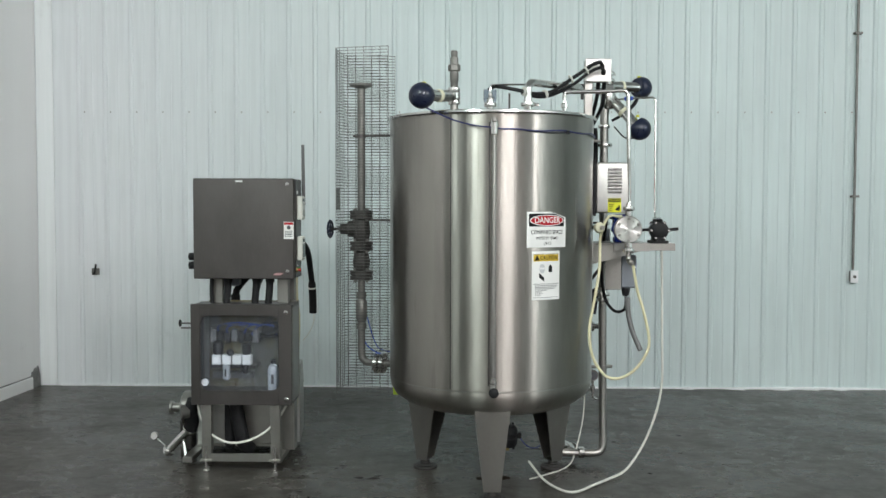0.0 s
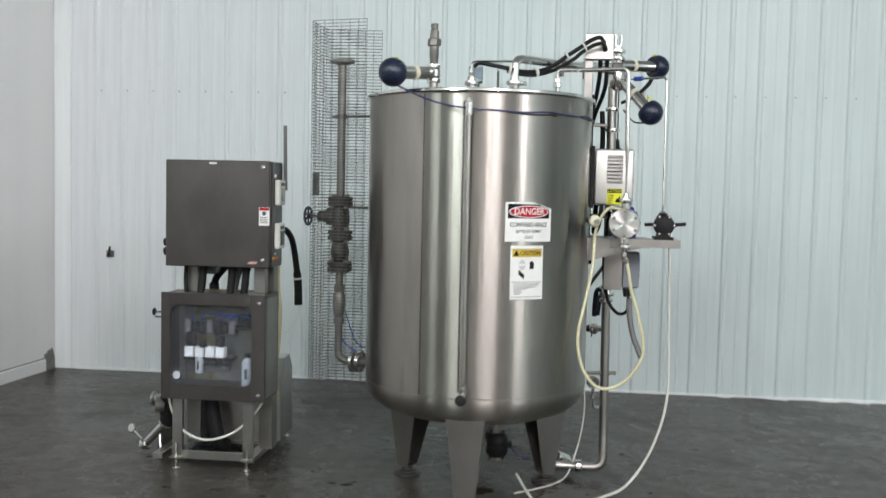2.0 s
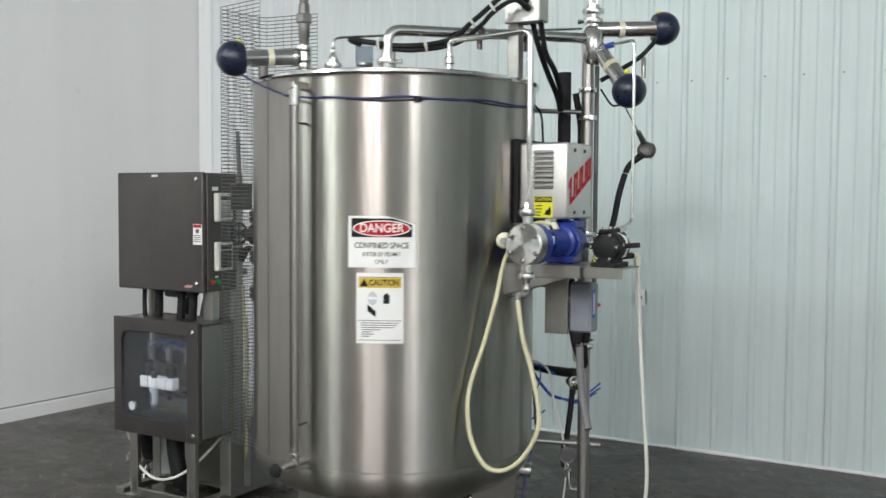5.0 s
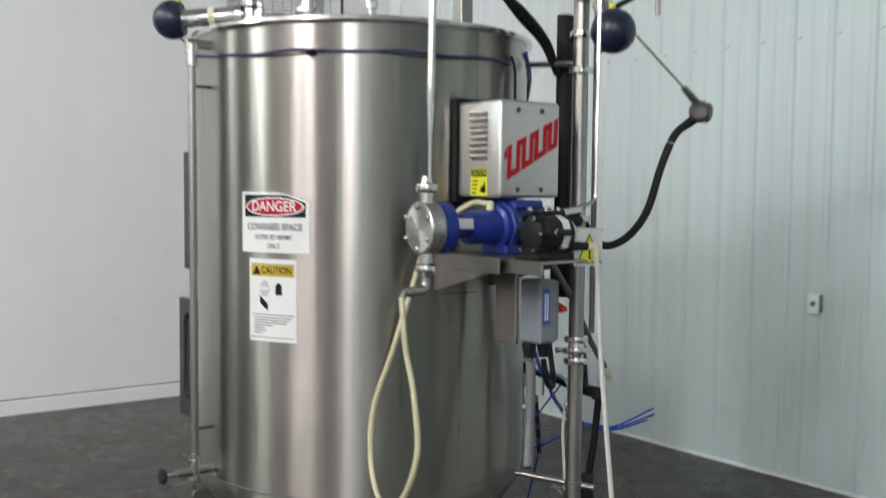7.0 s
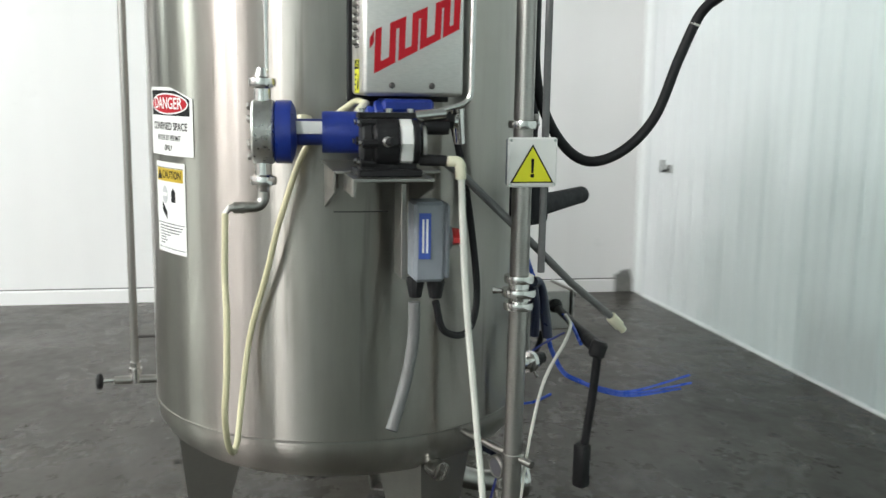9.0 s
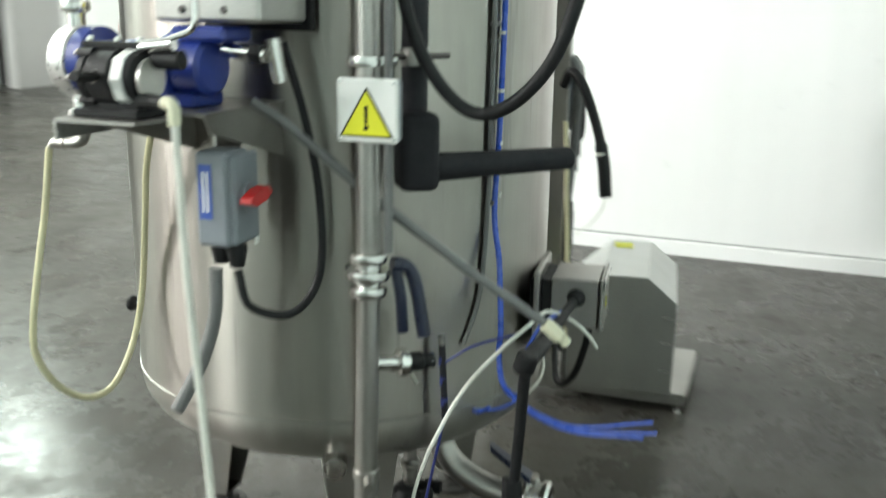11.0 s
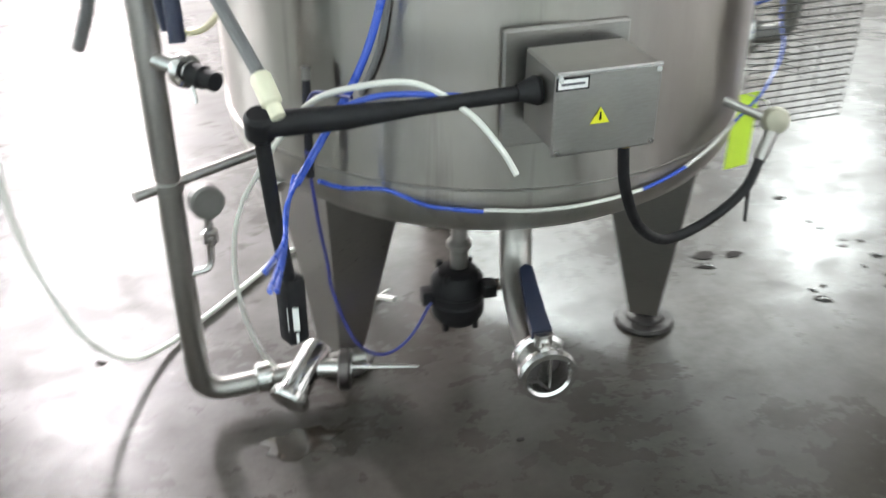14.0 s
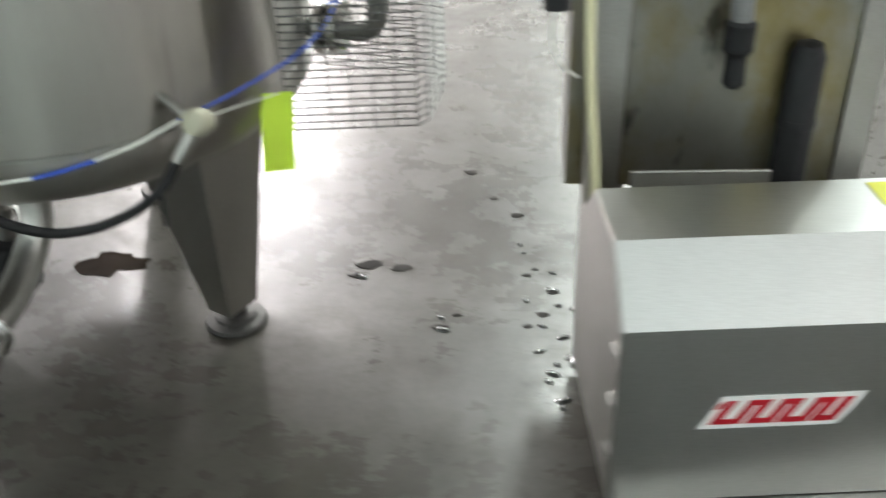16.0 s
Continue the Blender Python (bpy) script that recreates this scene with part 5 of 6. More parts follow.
part("tag_string", tube([(-0.51, 0.48, 0.69), (-0.565, 0.36, 0.668), (-0.588, 0.243, 0.636)], 0.002, 6), WHITE_TUBE, sn)

# lines clipped round the lower edge of the tank
lo = thing("air_line_low", on_tank(90, 0.60), "blue and white air line looping round the tank foot", "tube")
part("blue_length", tube(spline([(0.46, 0.60, 0.70), (0.41, 0.56, 0.66), on_tank(58, 0.628, R + 0.006), on_tank(66, 0.605, R + 0.006), on_tank(76, 0.598, R + 0.006)], 6), 0.0045, 8), BLUE_TUBE, lo)
part("white_length", tube(spline([on_tank(a, 0.597 + 0.00045 * abs(a - 88), R + 0.006) for a in (76, 84, 92, 100, 107)], 6), 0.0042, 8), WHITE_TUBE, lo)
part("blue_length", tube(spline([on_tank(107, 0.605, R + 0.006), on_tank(112, 0.612, R + 0.006), on_tank(118, 0.622, R + 0.007)], 6), 0.0042, 8), BLUE_TUBE, lo)
part("white_length", tube(spline([on_tank(118, 0.622, R + 0.007), on_tank(126, 0.64, R + 0.01), on_tank(134, 0.668, R + 0.02)], 6), 0.0042, 8), WHITE_TUBE, lo)
part("blue_length", tube(spline([on_tank(134, 0.668, R + 0.02), on_tank(146, 0.70, R + 0.05), on_tank(160, 0.74, R + 0.09), on_tank(170, 0.80, R + 0.11), (-0.76, 0.07, 0.98)], 6), 0.0033, 8), BLUE_TUBE, lo)
# upright lines on the back of the shell
gl = thing("sensor_conduit", on_tank(61.3, 0.9), "thin grey lead clipped upright to the tank back", "tube")
part("run", tube(spline([(0.47, 0.35, 2.12), on_tank(50, 2.06, R + 0.008), on_tank(58, 1.95, R + 0.008), on_tank(61.0, 1.8, R + 0.009), on_tank(60.6, 1.3, R + 0.009), on_tank(59.8, 1.05, R + 0.008), on_tank(58, 0.92, R + 0.008), on_tank(54, 0.82, R + 0.008)], 6), 0.0065, 8), CONDUIT, gl)
for z in (1.62, 1.58, 1.18):
    part("clip", box(on_tank(62.0, z) - Vector((0.012, 0.012, 0.006)), on_tank(62.0, z) + Vector((0.014, 0.014, 0.006)), 0.002), CONDUIT, gl)
bt = thing("blue_air_tube", on_tank(64, 1.0), "bright blue air tube down the tank back, cut ends loose", "tube")
part("run", tube(spline([(0.50, 0.36, 2.13), on_tank(52, 2.07, R + 0.012), on_tank(60, 1.96, R + 0.012), on_tank(63.8, 1.82, R + 0.012), on_tank(63.4, 1.4, R + 0.012), on_tank(62, 1.16, R + 0.016), (0.326, 0.578, 1.04), (0.356, 0.592, 0.95), (0.392, 0.606, 0.88), (0.425, 0.612, 0.83), (0.470, 0.638, 0.77), (0.505, 0.690, 0.745)], 8), 0.0075, 10), BLUE_TUBE, bt)
for k, (x, y, z) in enumerate(((0.576, 1.010, 0.775), (0.572, 1.020, 0.748), (0.562, 0.990, 0.728))):
    part("loose_end", tube(spline([(0.495 + 0.006 * k, 0.672, 0.752), (0.528, 0.745, 0.733 - 0.006 * k), (0.540, 0.84, 0.722 - 0.008 * k), (x, y, z)], 6), 0.0040, 8), BLUE_TUBE, bt)
for z in (1.6, 1.46, 1.33, 1.2):
    part("tape", turned([(0.008, -0.004), (0.009, 0), (0.008, 0.004)], on_tank(63.4, z, R + 0.012), (0, 0, 1), 10), WHITE_TUBE, bt)
wl = thing("white_loop_tube", (0.2, 0.66, 0.80), "cut white tube curving over the tank side", "tube")
part("run", tube(spline([(0.598, 0.491, 0.622), (0.546, 0.533, 0.725), (0.508, 0.575, 0.795), (0.465, 0.64, 0.87), (0.40, 0.68, 0.905), (0.30, 0.70, 0.912), (0.22, 0.745, 0.872), (0.175, 0.785, 0.822), (0.151, 0.806, 0.780)], 8), 0.0055, 8), WHITE_TUBE, wl)
part("blue_sleeve", tube(spline([(0.47, 0.69, 0.86), (0.36, 0.70, 0.895), (0.24, 0.72, 0.893), (0.15, 0.735, 0.885)], 6), 0.0055, 8), BLUE_TUBE, wl)
wl2 = thing("floor_tube", (0.50, 0.40, 0.02), "thin white tube drooping to the floor behind the leg", "tube")
part("run", tube(spline([(0.598, 0.491, 0.622), (0.622, 0.470, 0.54), (0.632, 0.452, 0.42), (0.620, 0.42, 0.28), (0.585, 0.37, 0.14), (0.535, 0.28, 0.03), (0.46, 0.16, 0.008), (0.34, 0.03, 0.008), (0.24, -0.06, 0.008)], 8), 0.0045, 8), WHITE_TUBE, wl2)
bw = thing("blue_wire", (0.3, 0.36, 0.1), "thin blue wire drooping under the tank from a taped joint", "tube")
NAVY_WIRE = coated("navy_wire", (0.03, 0.04, 0.22), 0.4)
part("joint", tube([(0.460, 0.475, 0.85), (0.463, 0.480, 0.78), (0.466, 0.486, 0.70), (0.467, 0.488, 0.655)], 0.0085, 10), FOAM, bw, "dark taped joint")
part("joint_end", rod((0.4602, 0.4752, 0.848), (0.459, 0.473, 0.872), 0.0095, seg=10), PIPE_GREY, bw)
for z in (0.70, 0.755, 0.805):
    part("tape", turned([(0.0088, -0.011), (0.0094, -0.009), (0.0094, 0.009), (0.0088, 0.011)], (0.4655 - (z - 0.7) * 0.045, 0.485 - (z - 0.7) * 0.08, z), (0, 0, 1), 10), NAVY_WIRE, bw)
part("run", tube(spline([(0.467, 0.488, 0.66), (0.455, 0.458, 0.528), (0.441, 0.432, 0.416), (0.432, 0.414, 0.331), (0.385, 0.38, 0.17), (0.32, 0.35, 0.10), (0.25, 0.32, 0.115), (0.19, 0.29, 0.19)], 8), 0.0038, 8), NAVY_WIRE, bw)
part("link", tube(spline([(0.463, 0.480, 0.80), (0.455, 0.55, 0.85), (0.43, 0.61, 0.87), (0.40, 0.66, 0.88)], 6), 0.0035, 8), NAVY_WIRE, bw)

# ---- under the tank ----
bv = thing("bottom_valve", (0.12, 0.27, 0.12), "black pneumatic valve actuator under the tank", "valve")
part("stem", turned([(0.02, 0.25), (0.022, 0.30), (0.03, 0.31), (0.03, 0.32), (0.02, 0.33), (0.02, 0.46)], (0.115, 0.262, 0.015)), STEEL, bv)
part("actuator", turned([(0.02, 0.105), (0.05, 0.11), (0.064, 0.13), (0.066, 0.165), (0.062, 0.17), (0.062, 0.19), (0.066, 0.195), (0.064, 0.225), (0.05, 0.245), (0.025, 0.252)], (0.120, 0.270, 0.015), seg=24), RUBBER, bv)
part("air_port", box((0.177, 0.25, 0.18), (0.209, 0.29, 0.215), 0.003), RUBBER, bv)
part("air_port", box((0.039, 0.30, 0.215), (0.072, 0.34, 0.25), 0.003), RUBBER, bv)
for k in range(4):
    a = radians(45 + 90 * k)
    part("cap_bolt", rod((0.120 + 0.052 * math.cos(a), 0.270 + 0.052 * math.sin(a), 0.115), (0.120 + 0.052 * math.cos(a), 0.270 + 0.052 * math.sin(a), 0.270), 0.008, seg=8), RUBBER, bv)
part("indicator", rod((0.120, 0.270, 0.10), (0.120, 0.270, 0.125), 0.013, seg=12), BRASS, bv)
ol = thing("outlet_pipe", (-0.012, 0.45, 0.18), "bent steel outlet pipe with open clamp valve end under the tank", "pipe")
part("pipe", tube(spline([(-0.005, 0.30, 0.47), (-0.006, 0.32, 0.36), (0.004, 0.37, 0.292), (0.012, 0.47, 0.244), (0.019, 0.58, 0.230)], 8), 0.038, 20), STEEL, ol)
oy = 0.588
part("valve_body", turned([(0.044, 0), (0.06, 0.006), (0.062, 0.016), (0.054, 0.022), (0.054, 0.055), (0.062, 0.06), (0.065, 0.075), (0.061, 0.085), (0.050, 0.086), (0.045, 0.08), (0.044, 0.02)], (0.019, oy, 0.230), (0.0, 1, -0.02), 32, ends=False), CHROME, ol)
part("valve_disc", turned([(0.043, 0), (0.043, 0.006), (0, 0.007)], (0.019, oy + 0.025, 0.230), (0.0, 1, -0.02), 24), STEEL_DARK, ol)
part("vane", box((0.015, oy + 0.035, 0.192), (0.022, oy + 0.075, 0.268), 0.001, 20), CHROME, ol)
part("lever", prism([(0.0, -0.022), (0.05, -0.018), (0.16, -0.014), (0.17, 0.0), (0.16, 0.016), (0.12, 0.018), (0.05, 0.022), (0.0, 0.022)], -0.008, 0.012, lambda u, v, w: Vector((0.020 + v, oy + 0.025 - u * 0.78, 0.296 + u * 0.50 + w))), NAVY, ol, "dark blue lever")
part("lever_hub", rod((0.019, oy + 0.035, 0.272), (0.019, oy + 0.03, 0.306), 0.02, seg=12), CHROME, ol)


# ---- steam inlet with its guard cage ----
gx, gy = -0.79, 0.045
sg2 = thing("steam_inlet", (gx, gy, 0.70), "upright steam inlet pipe with valves and handwheel beside the tank", "pipe")
part("upper_pipe", rod((gx, gy, 1.62), (gx, gy, 2.385), 0.024, seg=16), PIPE_GREY, sg2)
part("top_flange", turned([(0.024, 2.37), (0.062, 2.382), (0.070, 2.386), (0.070, 2.40), (0.0, 2.401)], (gx, gy, 0)), PIPE_GREY, sg2)


def flange(z, r=0.07):
    f = part("flange", turned([(0.03, z - 0.028), (r, z - 0.026), (r, z - 0.004), (r - 0.008, z - 0.003), (r - 0.008, z + 0.003), (r, z + 0.004), (r, z + 0.026), (0.03, z + 0.028)], (gx, gy, 0), seg=28), CAST, sg2)
    for k in range(4):
        a = radians(45 + 90 * k)
        part("bolt", rod((gx + 0.052 * math.cos(a), gy + 0.052 * math.sin(a), z - 0.042), (gx + 0.052 * math.cos(a), gy + 0.052 * math.sin(a), z + 0.042), 0.009, seg=6), PIPE_GREY, f)


for z in (1.605, 1.415, 1.235):
    flange(z)
part("valve_body", turned([(0.034, 1.43), (0.048, 1.46), (0.055, 1.50), (0.05, 1.55), (0.036, 1.585)], (gx, gy, 0)), CAST, sg2)
part("bonnet", turned([(0.045, 0.02), (0.05, 0.06), (0.05, 0.075), (0.036, 0.08), (0.03, 0.13), (0.016, 0.14), (0.009, 0.145), (0.009, 0.20)], (gx, gy, 1.517), (-0.98, 0.19, 0), 20), CAST, sg2)
hw = part("handwheel", turned([(0.05 + 0.007 * math.cos(radians(a)), 0.007 * math.sin(radians(a))) for a in range(0, 361, 45)], (gx - 0.196, gy + 0.038, 1.517), (-0.98, 0.19, 0), 28, ends=False), NAVY, sg2, "small cast handwheel")
for k in range(3):
    a = radians(60 * k + 30)
    part("spoke", rod((gx - 0.196 + 0.0095 * math.cos(a), gy + 0.038 + 0.049 * math.cos(a), 1.517 + 0.05 * math.sin(a)), (gx - 0.196 - 0.0095 * math.cos(a), gy + 0.038 - 0.049 * math.cos(a), 1.517 - 0.05 * math.sin(a)), 0.005, seg=8), NAVY, hw)
part("check_body", turned([(0.035, 1.26), (0.05, 1.29), (0.053, 1.32), (0.045, 1.36), (0.034, 1.39)], (gx, gy, 0)), CAST, sg2)
part("lower_pipe", turned([(0.022, 0.80), (0.022, 0.90), (0.03, 0.905), (0.03, 0.94), (0.024, 0.945), (0.035, 0.98), (0.035, 1.07), (0.024, 1.09), (0.03, 1.10), (0.03, 1.13), (0.022, 1.135), (0.022, 1.21)], (gx, gy, 0), seg=20), PIPE_GREY, sg2)
part("elbow", tube(bends([(gx, gy, 0.83), (gx, gy - 0.005, 0.70), (-0.60, gy - 0.06, 0.70)], 0.06), 0.023, 16), PIPE_GREY, sg2)
for d in (0.655, 0.69):
    part("tank_flange", turned([(0.03, -0.012), (0.062, -0.010), (0.062, 0.010), (0.03, 0.012)], (-d, gy - 0.045, 0.70), (-1, 0.25, 0), 24), CHROME, sg2)
for k in range(4):
    a = radians(45 + 90 * k)
    p = Vector((-0.672, gy - 0.045 + 0.046 * math.cos(a), 0.70 + 0.046 * math.sin(a)))
    part("flange_bolt", rod(p - Vector((0.04, -0.01, 0)), p + Vector((0.04, -0.01, 0)), 0.008, seg=6), CHROME, sg2)
for z in (2.083, 1.573):
    part("support", rod((gx - 0.05, gy, z), (-0.57, gy - 0.06, z), 0.008, seg=8), STEEL_DARK, sg2)
    part("support_clamp", turned([(0.027, -0.012), (0.031, -0.01), (0.031, 0.01), (0.027, 0.012)], (gx, gy, z), (0, 0, 1), 16), STEEL_DARK, sg2)
part("drain_tube", tube(spline([(-0.79, 0.05, 0.86), (-0.75, 0.03, 0.80), (-0.70, 0.0, 0.77), (-0.66, 0.0, 0.755)], 6), 0.004, 8), BLUE_TUBE, sg2)

cage = thing("guard_cage", (-0.80, 0.03, 0.535), "welded wire guard cage round the steam pipe", "cage")
CZ0, CZ1 = 0.535, 2.59
U = [(-0.608, -0.187), (-0.900, -0.128), (-0.927, -0.100), (-0.926, 0.0), (-0.908, 0.150), (-0.886, 0.182), (-0.596, 0.215)]
bm = tube([(x, y, 0) for x, y in U], 0.0019, 4)
wire_u = finish(bm, "wire", WIRE, False)
n = 118
for k in range(n):
    piece("wire", wire_u, cage, Matrix.Translation((0, 0, CZ0 + (CZ1 - CZ0) * k / (n - 1))))
wire_v = finish(rod((0, 0, CZ0 - 0.003), (0, 0, CZ1 + 0.003), 0.0013, seg=4), "upright_wire", WIRE, False)
run = []
for (a, b), (c, d) in zip(U, U[1:]):
    ln = math.hypot(c - a, d - b)
    m_ = max(1, round(ln / 0.052))
    run += [(a + (c - a) * k / m_, b + (d - b) * k / m_) for k in range(m_)]
run.append(U[-1])
for x, y in run:
    piece("upright_wire", wire_v, cage, Matrix.Translation((x, y, 0)))
part("plate", box((-0.936, -0.03, 1.635), (-0.932, 0.12, 1.765), 0.001), PIPE_GREY, cage, "small grey plate wired to the mesh")

# ---- control station ----
cs = thing("control_station", (-1.53, 0.25, 0.0), "worn stainless control station with two cabinets on a frame", "cabinet")
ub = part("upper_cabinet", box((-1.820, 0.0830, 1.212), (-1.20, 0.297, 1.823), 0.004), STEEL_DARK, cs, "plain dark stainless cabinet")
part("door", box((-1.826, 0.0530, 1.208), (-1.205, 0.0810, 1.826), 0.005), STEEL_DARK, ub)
for u, v in ((-1.245, 1.79), (-1.245, 1.255)):
    part("latch", turned([(0.012, 0), (0.012, 0.003), (0.008, 0.006), (0, 0.006)], (u, 0.0530, v), (0, -1, 0), 12), CHROME, ub)
part("name_strip", box((-1.565, 0.0515, 1.803), (-1.52, 0.0528, 1.814)), WHITE_INK, ub)
lb = part("warning_label", box((-1.268, 0.0512, 1.455), (-1.206, 0.0528, 1.56)), WHITE_INK, ub, "white warning label with red heading")
part("label_head", box((-1.265, 0.0502, 1.542), (-1.209, 0.0512, 1.557)), RED_INK, lb)
for k in range(4):
    part("text_bar", box((-1.262, 0.0502, 1.47 + 0.01 * k), (-1.215, 0.0512, 1.474 + 0.01 * k)), GREY_INK, lb)
part("symbol", rod((-1.237, 0.0512, 1.525), (-1.237, 0.0502, 1.525), 0.012, seg=14), GREY_INK, lb)
part("maker_strip", prism([(-1.335, 1.232), (-1.285, 1.232), (-1.27, 1.246), (-1.32, 1.246)], 0.0512, 0.0528, lambda u, v, w: Vector((u, w, v))), coated("pink_print", (0.55, 0.30, 0.30), 0.5), ub, smooth=False)


def recorder(z0, z1, screen):
    """A paper recorder set into the side of the upper cabinet."""
    a, b = 0.126, 0.240
    r = part("recorder", box((-1.20, a, z0), (-1.166, b, z1), 0.006), WHITE_TUBE, cs, "pale bezelled chart recorder")
    part("window", box((-1.166, a + 0.018, z0 + 0.02), (-1.163, b - 0.018, z1 - 0.045), 0.001), screen, r)
    part("window", box((-1.166, a + 0.018, z1 - 0.036), (-1.163, b - 0.018, z1 - 0.016), 0.001), SCREEN, r)


recorder(1.572, 1.720, coated("pale_display", (0.42, 0.43, 0.40), 0.3, 0.0, 0.1))
recorder(1.318, 1.468, SCREEN)
part("plate", box((-1.20, 0.12, 1.732), (-1.197, 0.16, 1.752)), WHITE_INK, cs)
stop = part("stop_button", rod((-1.20, 0.105, 1.262), (-1.190, 0.105, 1.262), 0.014, seg=18), BRASS, cs, "small push button in a brass ring")
part("mushroom_head", turned([(0.007, 0), (0.007, 0.008), (0.010, 0.010), (0.010, 0.016), (0.007, 0.019), (0, 0.019)], (-1.190, 0.105, 1.262), (1, 0, 0), 16), RED, stop)
part("button", rod((-1.20, 0.148, 1.262), (-1.182, 0.148, 1.262), 0.013, seg=14), GREEN, cs)
part("button_tag", box((-1.20, 0.138, 1.282), (-1.198, 0.16, 1.292)), WHITE_INK, cs)
for z in (1.285, 1.34):
    part("cable_gland", tube([(-1.820, 0.21, z), (-1.860, 0.21, z - 0.002), (-1.895, 0.212, z - 0.004)], [0.022, 0.026, 0.024], 12), RUBBER, cs)
part("antenna", rod((-1.188, 0.318, 1.66), (-1.188, 0.296, 2.045), 0.012, 0.010, 10), CONDUIT, cs, "upright grey rod")

# lower cabinet with a window
STAINED = brushed("stained_steel_panel", (0.36, 0.35, 0.31), 0.42, (6, 6, 0.5), 0.5)
tree = STAINED.node_tree
skin = tree.nodes["Principled BSDF"].inputs["Base Color"]
under = skin.links[0].from_socket
film = ramp(tree, noise_of(tree, 4.5, 6.0, (1, 1, 0.55), 0.62), [(0.42, grey(1.0)), (0.56, (0.86, 0.74, 0.44)), (0.72, (0.55, 0.42, 0.20))])
drips = ramp(tree, noise_of(tree, 15.0, 3.0, (1, 1, 0.5), 0.5), [(0.28, grey(0.35)), (0.36, grey(1.0))])
tree.links.new(mix(tree, "MULTIPLY", 1.0, mix(tree, "MULTIPLY", 1.0, under, film), drips), skin)
# paler copy of the sheet steel: lamplight on the right side, put into colour
LIT_SIDE = brushed("lit_side_steel", (0.33, 0.315, 0.30), 0.36, (8.0, 8.0, 0.4), 0.25)
lc2 = part("lower_cabinet", box((-1.790, 0.275, 0.447), (-1.215, 0.290, 1.054)), STAINED, cs, "stainless cabinet with an acrylic window")
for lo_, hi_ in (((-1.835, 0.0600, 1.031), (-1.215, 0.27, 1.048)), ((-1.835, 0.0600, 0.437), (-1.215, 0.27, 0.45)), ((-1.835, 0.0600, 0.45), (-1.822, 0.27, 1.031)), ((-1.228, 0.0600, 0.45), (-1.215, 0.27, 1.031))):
    part("side_sheet", box(lo_, hi_, 0.002), LIT_SIDE if lo_[0] > -1.3 else STEEL_DARK, lc2)
WX0, WX1, WZ0, WZ1 = -1.785, -1.300, 0.518, 0.983
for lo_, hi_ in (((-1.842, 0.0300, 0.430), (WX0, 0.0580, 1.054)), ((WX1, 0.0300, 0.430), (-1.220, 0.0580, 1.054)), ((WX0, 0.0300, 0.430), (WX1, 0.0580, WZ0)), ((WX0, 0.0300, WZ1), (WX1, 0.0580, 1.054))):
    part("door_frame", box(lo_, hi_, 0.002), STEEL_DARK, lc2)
for sx, sz in ((WX0, WZ0), (WX1, WZ0), (WX0, WZ1), (WX1, WZ1)):
    dx, dz = (0.045 if sx == WX0 else -0.045), (0.045 if sz == WZ0 else -0.045)
    part("corner_fillet", prism([(sx, sz), (sx + dx, sz), (sx + dx * 0.3, sz + dz * 0.3), (sx, sz + dz)], 0.0320, 0.0560, lambda u, v, w: Vector((u, w, v))), STEEL_DARK, lc2, smooth=False)
pane = part("window_pane", box((WX0 - 0.01, 0.0460, WZ0 - 0.01), (WX1 + 0.01, 0.0500, WZ1 + 0.01)), ACRYLIC, lc2, "scuffed clear window")
pane.visible_shadow = False
for u, v in ((-1.255, 1.005), (-1.255, 0.468)):
    part("latch", turned([(0.012, 0), (0.012, 0.003), (0.008, 0.006), (0, 0.006)], (u, 0.0300, v), (0, -1, 0), 12), CHROME, lc2)
# what the window shows
MILKY = coated("milky_plastic", (0.42, 0.44, 0.46), 0.35, 0.0, 0.15)
fr = thing("filter_regulator", (-1.56, 0.17, 0.66), "white air filter and regulator row inside the cabinet", "regulator")
for k in range(4):
    x = -1.735 + 0.064 * k
    part("block", box((x, 0.11, 0.665), (x + 0.056, 0.165, 0.728), 0.006), WHITE_INK, fr)
part("bowl", turned([(0.022, 0.665), (0.024, 0.65), (0.022, 0.575), (0.012, 0.565)], (-1.648, 0.135, 0)), MILKY, fr)
part("bowl_slot", box((-1.653, 0.110, 0.59), (-1.643, 0.113, 0.64)), RUBBER, fr)
part("bowl", turned([(0.018, 0.665), (0.02, 0.65), (0.018, 0.62), (0.01, 0.61)], (-1.53, 0.135, 0)), RUBBER, fr)
part("regulator_knob", turned([(0.024, 0.728), (0.032, 0.745), (0.032, 0.80), (0.02, 0.812)], (-1.70, 0.14, 0), seg=14), RUBBER, fr)
part("regulator_knob", turned([(0.022, 0.728), (0.028, 0.745), (0.028, 0.785), (0.02, 0.797)], (-1.52, 0.14, 0), seg=14), RUBBER, fr)
part("air_gauge", turned([(0.022, 0), (0.022, 0.012), (0.018, 0.014), (0, 0.013)], (-1.615, 0.108, 0.745), (0, -1, 0), 18), RUBBER, fr)
part("rail", box((-1.75, 0.15, 0.64), (-1.46, 0.27, 0.66)), STEEL_DARK, fr)
rg_ = random.Random(7)
tb = thing("tube_bundle", (-1.55, 0.2, 0.90), "blue and grey air tubes tangled inside the cabinet", "tubes")
